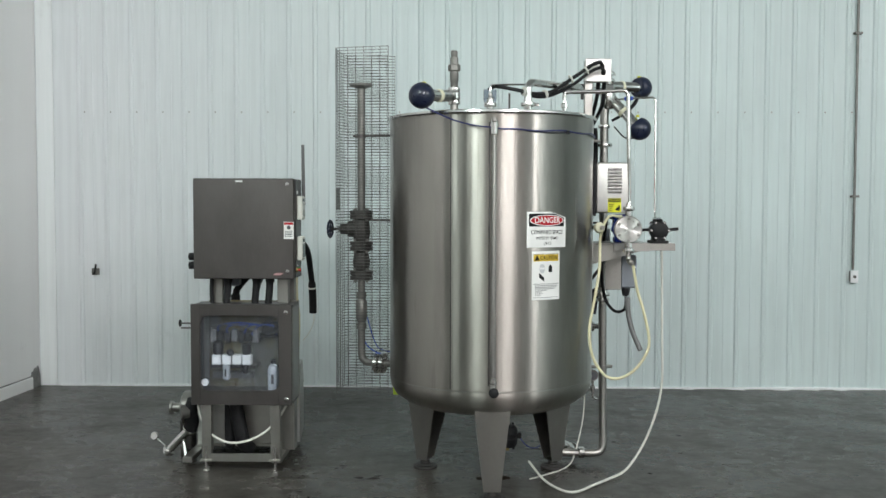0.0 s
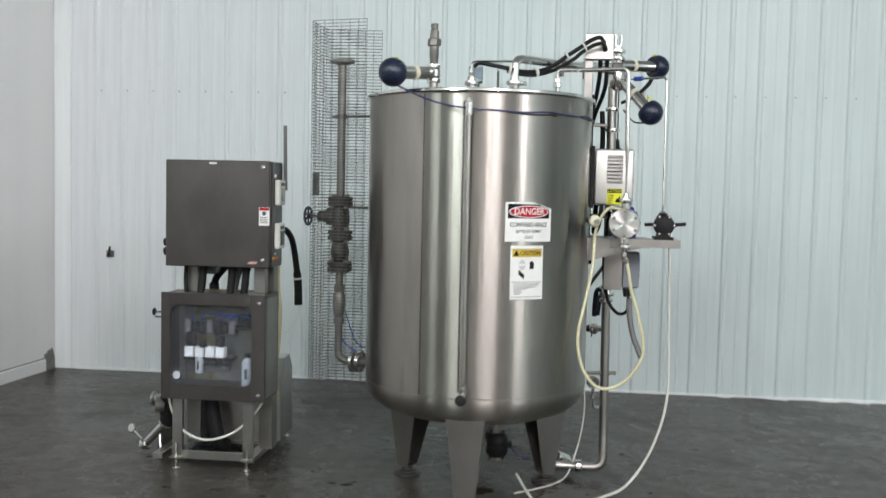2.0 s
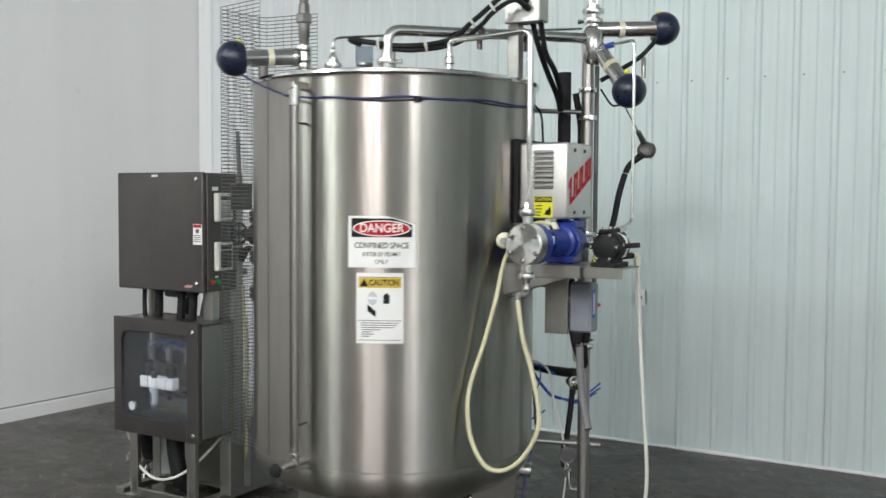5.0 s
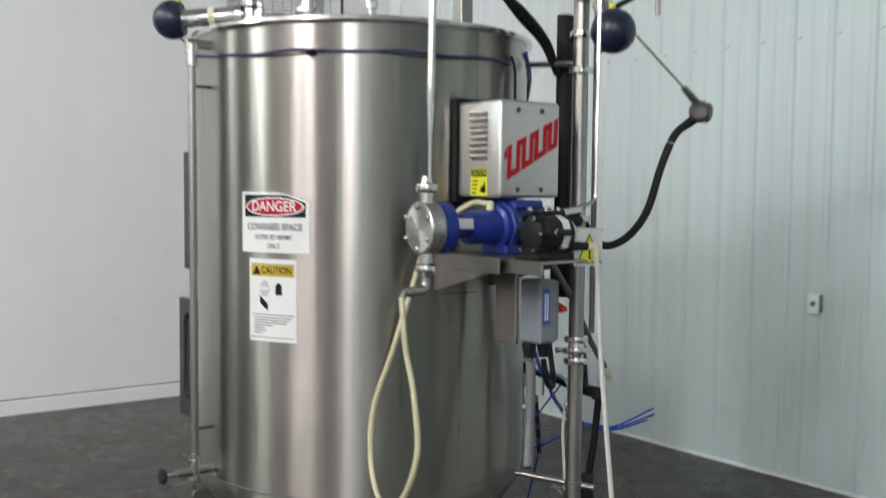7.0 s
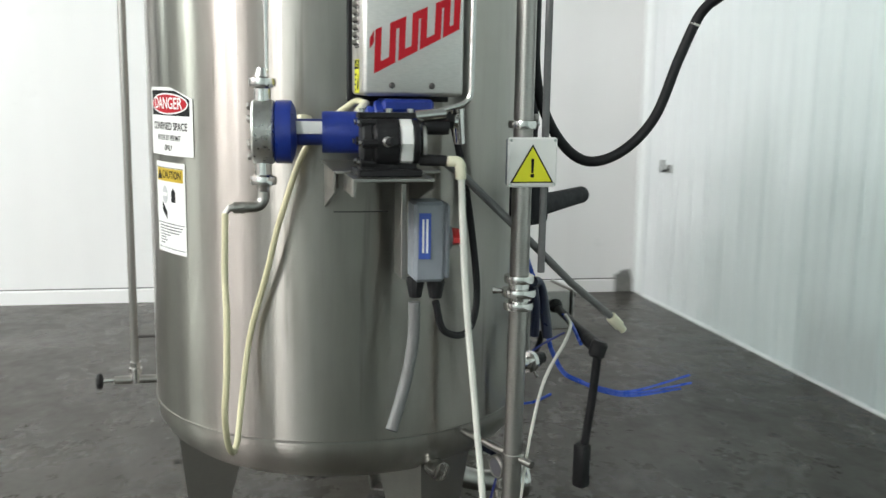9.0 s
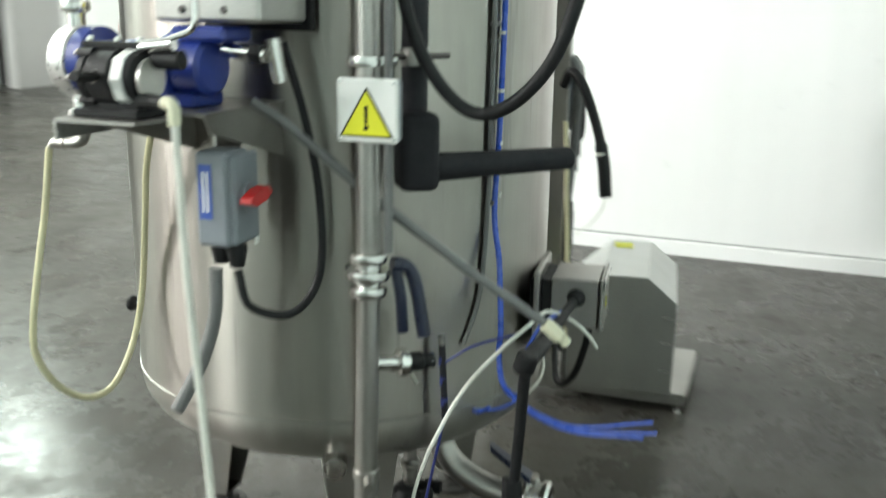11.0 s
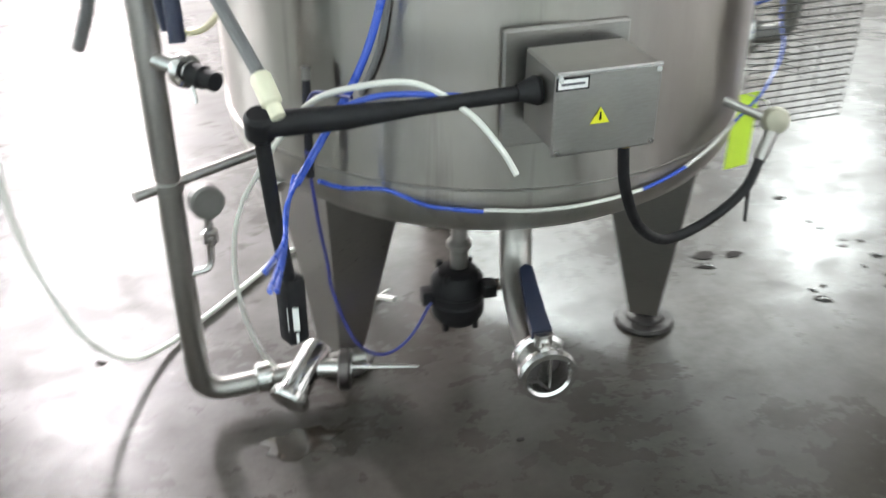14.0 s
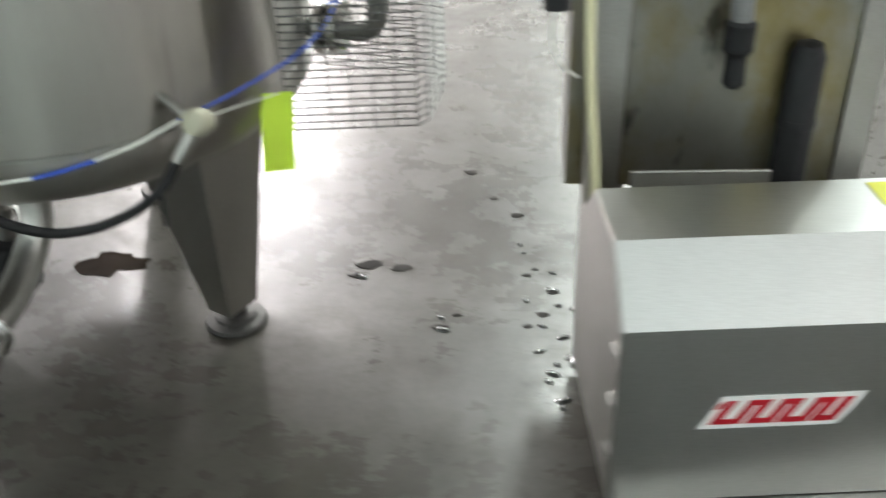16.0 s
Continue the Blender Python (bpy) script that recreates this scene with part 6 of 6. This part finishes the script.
for k in range(9):
    x = -1.76 + 0.05 * k
    pts = [(x, 0.22, 0.83 + 0.03 * rg_.random()), (x + 0.08 * rg_.random(), 0.19, 0.90), (min(x + 0.10 + 0.12 * rg_.random(), -1.27), 0.15 + 0.05 * rg_.random(), 0.93 - 0.04 * rg_.random()), (-1.40 + 0.05 * rg_.random(), 0.21, 0.84 + 0.06 * rg_.random())]
    part("tube", tube(spline(pts, 5), 0.004, 6), BLUE_TUBE if k % 3 else CONDUIT, tb)
vb = thing("valve_block", (-1.37, 0.22, 0.83), "black solenoid valve block inside the cabinet", "valve")
part("body", box((-1.43, 0.17, 0.855), (-1.325, 0.269, 0.92), 0.004), RUBBER, vb)
part("bar", box((-1.44, 0.17, 0.83), (-1.32, 0.269, 0.842)), RUBBER, vb)
mf = thing("valve_manifold", (-1.6, 0.22, 0.8), "dark valve manifold on the cabinet back wall", "valve")
part("bar", box((-1.77, 0.225, 0.80), (-1.45, 0.274, 0.86), 0.004), RUBBER, mf)
for k in range(7):
    part("valve", box((-1.765 + 0.045 * k, 0.20, 0.79 + 0.008 * (k % 2)), (-1.73 + 0.045 * k, 0.226, 0.88 - 0.012 * (k % 3)), 0.004), RUBBER if k % 3 else CONDUIT, mf)
part("lower_bar", box((-1.76, 0.235, 0.56), (-1.50, 0.274, 0.60), 0.004), CONDUIT, mf)
bo = thing("bottle", (-1.365, 0.17, 0.45), "white plastic bottle standing in the cabinet", "bottle")
part("body", turned([(0.032, 0.45), (0.034, 0.455), (0.034, 0.585), (0.027, 0.605), (0.014, 0.615), (0.014, 0.625)], (-1.352, 0.13, 0.052)), BOTTLE, bo)
part("cap", turned([(0.017, 0.622), (0.017, 0.645), (0, 0.646)], (-1.352, 0.13, 0.052), seg=14), RUBBER, bo)
part("label", box((-1.360, 0.0945, 0.55), (-1.343, 0.0958, 0.61)), GREY_INK, bo)
part("bottle_shelf", box((-1.820, 0.125, 0.495), (-1.228, 0.27, 0.503)), STEEL_DARK, cs)
dl = thing("dial_gauge", (-1.785, 0.13, 0.56), "small round gauge behind the cabinet window", "gauge")
part("case", turned([(0.028, 0), (0.03, 0.01), (0.026, 0.014), (0, 0.013)], (-1.77, 0.10, 0.56), (0, -1, 0), 20), CHROME, dl)
part("dial", turned([(0.024, 0.0145), (0, 0.0148)], (-1.77, 0.10, 0.56), (0, -1, 0), 20, ends=False), WHITE_INK, dl)
part("mount", rod((-1.77, 0.10, 0.56), (-1.84, 0.12, 0.56), 0.008, seg=8), RUBBER, dl)

# frame, posts and feet
for a, b, zz0, zz1 in ((-1.715, 0.19, 1.048, 1.212), (-1.30, 0.185, 1.048, 1.212)):
    part("spacer", box((a - 0.035, b, zz0), (a + 0.035, b + 0.05, zz1), 0.003), STEEL, cs)
for x, y, r in ((-1.74, 0.16, 0.012), (-1.64, 0.17, 0.022), (-1.46, 0.16, 0.022), (-1.375, 0.16, 0.022)):
    part("cable_sleeve", tube(spline([(x, y, 1.212), (x - 0.004, y, 1.13), (x - 0.012 * (r > 0.02), y, 1.046)], 4), r, 12), RUBBER, cs)
    if r > 0.02:
        part("gland", turned([(0.026, 1.18), (0.028, 1.185), (0.028, 1.210)], (x, y, 0), seg=10), RUBBER, cs)
part("post", box((-1.262, 0.300, 0.085), (-1.25, 0.405, 1.825), 0.002), STEEL, cs, "tall folded steel post")
part("post_flange", box((-1.33, 0.300, 0.085), (-1.262, 0.310, 1.825), 0.002), STEEL, cs)
part("rear_post", box((-1.835, 0.291, 0.085), (-1.775, 0.301, 1.0), 0.002), STEEL, cs)
for z in (1.30, 1.76):
    part("post_bracket", box((-1.33, 0.292, z - 0.02), (-1.25, 0.300, z + 0.02), 0.002), STEEL, cs)
for x in (-1.335, -1.765):
    part("frame_leg", box((x - 0.03, 0.09, 0.07), (x + 0.03, 0.12, 0.447), 0.002), STEEL, cs)
    ft2 = part("levelling_foot", rod((x, 0.075, 0.0), (x, 0.075, 0.012), 0.02, seg=12), CHROME, cs)
    part("screw", rod((x, 0.075, 0.01), (x, 0.075, 0.16), 0.007, seg=8), CHROME, ft2)
    part("foot_plate", box((x - 0.035, 0.05, 0.07), (x + 0.035, 0.13, 0.078), 0.001), STEEL, cs)
for lo_, hi_ in (((-1.79, 0.09, 0.06), (-1.31, 0.11, 0.11)), ((-1.36, 0.10, 0.05), (-1.30, 0.95, 0.085)), ((-1.92, 0.10, 0.05), (-1.86, 0.95, 0.085)), ((-1.92, 0.90, 0.05), (-1.30, 0.95, 0.085))):
    part("base_bar", box(lo_, hi_, 0.003), STEEL, cs)
for x in (-1.33, -1.89):
    ft2 = part("levelling_foot", rod((x, 0.92, 0.0), (x, 0.92, 0.012), 0.02, seg=12), CHROME, cs)
    part("screw", rod((x, 0.92, 0.01), (x, 0.92, 0.09), 0.007, seg=8), CHROME, ft2)
part("base_plate", box((-1.90, 0.38, 0.085), (-1.31, 0.94, 0.097), 0.002), STEEL, cs)
part("base_lip", box((-1.622, 0.40, 0.10), (-1.340, 0.41, 0.545), 0.002, 3), STEEL, cs)

# hoses and boxes on the back of the station
part("drain_hose", tube(spline([(-1.25, 0.40, 1.22), (-1.252, 0.41, 1.08), (-1.24, 0.42, 0.92), (-1.25, 0.43, 0.72), (-1.27, 0.43, 0.52), (-1.265, 0.44, 0.35), (-1.31, 0.46, 0.14)], 8), 0.0105, 10), HOSE, cs, "yellowed drain hose")
swb = thing("control_pendant", (-1.48, 0.43, 1.17), "grey switch box with red button on the station back", "switch")
part("body", box((-1.72, 0.274, 1.145), (-1.60, 0.368, 1.42), 0.01), PVC, swb)
part("lid", box((-1.715, 0.368, 1.15), (-1.605, 0.376, 1.415), 0.004), PVC, swb)
part("button", turned([(0.016, 0), (0.022, 0.006), (0.022, 0.016), (0.012, 0.022)], (-1.66, 0.376, 1.285), (0, 1, 0), 14), RED, swb)
for k, (x, z) in enumerate(((-1.53, 0.755), (-1.64, 1.0))):
    part("lead", tube(spline([(-1.33 - 0.03 * k, 0.39, 1.47), (-1.35 - 0.03 * k, 0.42, 1.40), (x + 0.03, 0.39, 1.15), (x, 0.36, z + 0.08)], 6), 0.022, 10), CONDUIT if k == 0 else RUBBER, swb)
    part("plug", turned([(0.02, 0), (0.03, -0.01), (0.03, -0.06), (0.02, -0.075), (0.022, -0.13), (0.012, -0.14)], (x, 0.36, z + 0.09), (0, 0, 1), 12), RUBBER, swb)
dh = thing("black_hose", (-1.20, 0.40, 0.93), "thick black hose bent down beside the cabinet", "hose")
part("run", tube(spline([(-1.25, 0.385, 1.36), (-1.225, 0.42, 1.42), (-1.19, 0.48, 1.36), (-1.178, 0.54, 1.21), (-1.172, 0.575, 1.07), (-1.172, 0.59, 0.94)], 8), [0.019] * 28 + [0.025] * 13, 12), RUBBER, dh)
part("band", turned([(0.0255, -0.006), (0.027, 0), (0.0255, 0.006)], (-1.174, 0.565, 1.11), (0, -0.2, 1), 14), WHITE_TUBE, dh)
bc = thing("accumulator", (-1.673, 0.33, 0.1), "black cylinder strapped to the station back", "cylinder")
part("cylinder", turned([(0.026, 0.098), (0.036, 0.11), (0.036, 0.76), (0.026, 0.785), (0.012, 0.79)], (-1.673, 0.330, 0), seg=20), RUBBER, bc)
part("strap", turned([(0.037, -0.01), (0.039, 0), (0.037, 0.01)], (-1.673, 0.330, 0.62), (0, 0, 1), 20), RUBBER, bc)
sl = thing("side_tap", (-1.93, 0.2, 0.9), "small dark tap with thin rods on the cabinet side", "tap")
for z in (0.915, 0.885):
    part("rod", rod((-1.855, 0.2, z), (-1.95, 0.2, z), 0.005, seg=8), STEEL_DARK, sl)
part("handle", turned([(0.02, -0.005), (0.024, 0), (0.02, 0.005)], (-1.955, 0.2, 0.915), (1, 0, 0), 12), RUBBER, sl)

# motor cover on the station base
mc = thing("motor_cover", (-1.62, 0.65, 0.097), "folded stainless motor cover with a small emblem plate", "cover")
OUT = [(0.445, 0.10), (0.445, 0.475), (0.583, 0.597), (0.766, 0.597), (0.888, 0.494), (0.888, 0.10)]


def mc_at(y, z, run):
    """A place on the cover, which stands a little askew: run goes along it from its near end."""
    a = radians(6.0)
    return Vector((-1.288 - run * math.cos(a) - (y - 0.9) * math.sin(a), 0.9 - run * math.sin(a) + (y - 0.9) * math.cos(a), z))


part("hood", prism(OUT, 0.003, 0.66, mc_at), brushed("cover_steel", (0.55, 0.56, 0.54), 0.33, (0.4, 8, 8), 0.15), mc, smooth=False)
part("end_sheet", prism([(u + (0.003 if u < 0.6 else -0.003), v - 0.003 if v > 0.2 else v) for u, v in OUT], 0.0, 0.003, mc_at), STEEL, mc, smooth=False)
part("warning_strip", prism([(0.60, 0.50), (0.68, 0.50), (0.68, 0.60), (0.60, 0.60)], 0.597, 0.599, lambda u, v, w: mc_at(u, w, v)), YELLOW_INK, mc, "yellow strip label")
part("emblem_plate", prism([(0.149, 0.2745), (0.185, 0.347), (0.438, 0.348), (0.398, 0.275)], 0.8885, 0.8895, lambda u, v, w: mc_at(w, v, u)), WHITE_INK, mc, "white slanted plate", smooth=False)
meander(lambda a, b, w: mc_at(0.8890 + w, 0.285 + 0.053 * b, 0.168 + 0.222 * a + 0.026 * b), 0.0014, mc)
for z in (0.20, 0.32, 0.43):
    part("edge_clip", prism([(0.835, z), (0.872, z), (0.872, z + 0.006), (0.835, z + 0.006)], -0.004, 0.0, mc_at), CHROME, mc)
# pump end behind the cover
pe = thing("centrifugal_pump", (-2.04, 0.66, 0.0), "cast pump end with bolts on the station base", "pump")
part("volute", turned([(0.05, 0), (0.10, 0.01), (0.115, 0.03), (0.115, 0.07), (0.09, 0.085), (0.04, 0.09)], (-1.99, 0.66, 0.28), (-1, 0, 0), 28), STEEL, pe)
part("foot", box((-2.08, 0.60, 0.0), (-2.0, 0.72, 0.20), 0.006), CAST, pe)
part("inlet", turned([(0.032, 0), (0.032, 0.06), (0.045, 0.064), (0.045, 0.08)], (-2.08, 0.66, 0.28), (-1, 0, 0), 20), STEEL, pe)
# suction piece standing before the station
ch = thing("hose_end", (-2.1, 0.40, 0.02), "polished clamp pipe end with a small gauge, on the floor", "pipe")
part("rubber_bend", tube(spline([(-1.90, 0.30, 0.40), (-1.93, 0.32, 0.32), (-1.93, 0.35, 0.25), (-1.95, 0.38, 0.20)], 6), 0.045, 16), RUBBER, ch)
part("knob", rod((-1.98, 0.28, 0.33), (-1.93, 0.30, 0.33), 0.05, 0.04, 18), PIPE_GREY, ch)
part("pipe", rod((-1.95, 0.38, 0.20), (-2.10, 0.41, 0.05), 0.026, seg=20), CHROME, ch)
part("clamp", ferrule((-1.955, 0.38, 0.195), (-0.7, 0.1, -0.7), 0.044), CHROME, ch)
part("clamp", ferrule((-2.10, 0.41, 0.048), (-0.7, 0.1, -0.7), 0.04), CHROME, ch)
part("stand", rod((-2.0, 0.40, 0.13), (-2.02, 0.44, 0.0), 0.012, seg=10), CHROME, ch)
part("stand", rod((-2.0, 0.40, 0.13), (-1.96, 0.33, 0.0), 0.012, seg=10), CHROME, ch)
part("gauge_stem", rod((-2.11, 0.42, 0.06), (-2.19, 0.44, 0.12), 0.006, seg=8), CHROME, ch)
part("gauge", turned([(0.024, -0.01), (0.028, -0.006), (0.028, 0.006), (0.024, 0.01), (0, 0.009)], (-2.205, 0.45, 0.132), (-0.3, -0.9, 0.2), 20), CHROME, ch)
wc = thing("white_cable", (-1.6, 0.12, 0.2), "white cable drooping under the lower cabinet", "cable")
part("run", tube(spline([(-1.815, 0.08, 0.44), (-1.81, 0.12, 0.34), (-1.74, 0.11, 0.23), (-1.62, 0.11, 0.175), (-1.48, 0.11, 0.20), (-1.37, 0.14, 0.27), (-1.30, 0.22, 0.37), (-1.27, 0.28, 0.45)], 8), 0.0075, 8), WHITE_TUBE, wc)
wc2 = thing("white_cable", (-1.1, 0.35, 0.6), "thin white cable hanging beside the lower cabinet", "cable")
part("run", tube(spline([(-1.172, 0.59, 0.95), (-1.165, 0.58, 0.89), (-1.185, 0.53, 0.82), (-1.22, 0.47, 0.77)], 8), 0.003, 8), WHITE_TUBE, wc2)
dk = thing("dark_hose", (-1.55, 0.25, 0.1), "dark corrugated hose under the lower cabinet", "hose")
part("run", tube(spline([(-1.62, 0.25, 0.44), (-1.60, 0.24, 0.30), (-1.57, 0.25, 0.15), (-1.54, 0.30, 0.09)], 8), 0.045, 14), RUBBER, dk)

# ---- bits on the floor ----
def stain(name, at, size, material, label, category, seed, n=18):
    r_ = random.Random(seed)
    bm = bmesh.new()
    pts = []
    for k in range(n):
        a = 2 * math.pi * k / n
        rr = size * (0.65 + 0.6 * r_.random())
        pts.append((at[0] + rr * math.cos(a) * 1.3, at[1] + rr * math.sin(a) * 0.8))
    prism(pts, 0.0005, 0.0022, lambda u, v, w: Vector((u, v, w)), bm)
    return whole(name, bm, material, label, category)


PUDDLE = coated("dark_water", (0.035, 0.026, 0.02), 0.04, 0.0, 0.1, spec=0.8, grain=0.02)
DEBRIS = coated("dark_debris", (0.025, 0.022, 0.02), 0.8, 0.0, 0.3, spec=0.08)
stain("puddle", (0.535, 0.508), 0.066, PUDDLE, "small dark puddle under the open valve", "puddle", 3)
stain("puddle", (0.024, -0.035), 0.075, coated("brown_wet_patch", (0.018, 0.012, 0.008), 0.85, 0.0, 0.3, spec=0.04), "small dark puddle on the concrete under the tank", "puddle", 5)
for k, (x, y, s) in enumerate(((-0.708, -0.050, 0.026), (-0.796, -0.037, 0.022), (-0.685, 0.007, 0.018), (-1.215, 0.066, 0.012), (-1.145, -0.013, 0.01), (-1.165, -0.043, 0.007), (-0.925, 0.231, 0.016), (-0.965, 0.177, 0.008), (-1.185, 0.167, 0.014), (-1.145, 0.217, 0.010), (-1.225, 0.127, 0.009), (-0.965, -0.603, 0.02), (1.000, 0.100, 0.014), (1.300, 0.600, 0.012), (0.900, 0.900, 0.012), (-1.115, -0.333, 0.014), (-1.045, -0.433, 0.008), (0.200, 0.950, 0.010), (0.050, 0.600, 0.008), (2.400, -3.100, 0.012), (1.400, 1.100, 0.012))):
    stain("debris", (x, y), s, DEBRIS, "small dark chip lying on the concrete", "debris", 20 + k, 10)["group"] = "chips on the floor"
# wet drops beside the motor cover
WET = coated("wet_film", (0.035, 0.034, 0.032), 0.03, 0.0, 0.1, spec=0.9, grain=0.02)
for k, (x, y, s) in enumerate(((-1.125, -0.167, 0.008), (-1.134, -0.123, 0.006), (-1.213, -0.025, 0.009), (-1.211, 0.058, 0.014), (-1.277, 0.143, 0.017), (-1.182, 0.216, 0.009), (-1.233, 0.260, 0.013), (-1.174, 0.317, 0.010), (-1.256, 0.354, 0.016), (-1.243, 0.339, 0.010), (-1.205, 0.401, 0.013), (-1.193, 0.429, 0.009), (-1.227, 0.494, 0.014), (-1.223, 0.519, 0.009), (-0.925, 0.190, 0.009), (-0.932, 0.240, 0.015), (-0.698, 0.010, 0.012), (-1.141, 0.107, 0.008), (-1.215, 0.367, 0.008))):
    r_ = random.Random(60 + k)
    bm = turned([(s, 0.0004), (s * 0.92, 0.0016 + s * 0.07), (s * 0.6, 0.003 + s * 0.15), (s * 0.25, 0.003 + s * 0.2), (0, 0.003 + s * 0.21)], (0, 0, 0), (0, 0, 1), 12)
    bmesh.ops.transform(bm, verts=bm.verts, matrix=Matrix.Translation((x, y, 0)) @ Matrix.Rotation(6.28 * r_.random(), 4, "Z") @ Matrix.Diagonal((1.25 + 0.4 * r_.random(), 0.8, 1, 1)))
    whole("water_drop", bm, WET, "small drop of water standing on the concrete", "water")["group"] = "water drops on the floor"
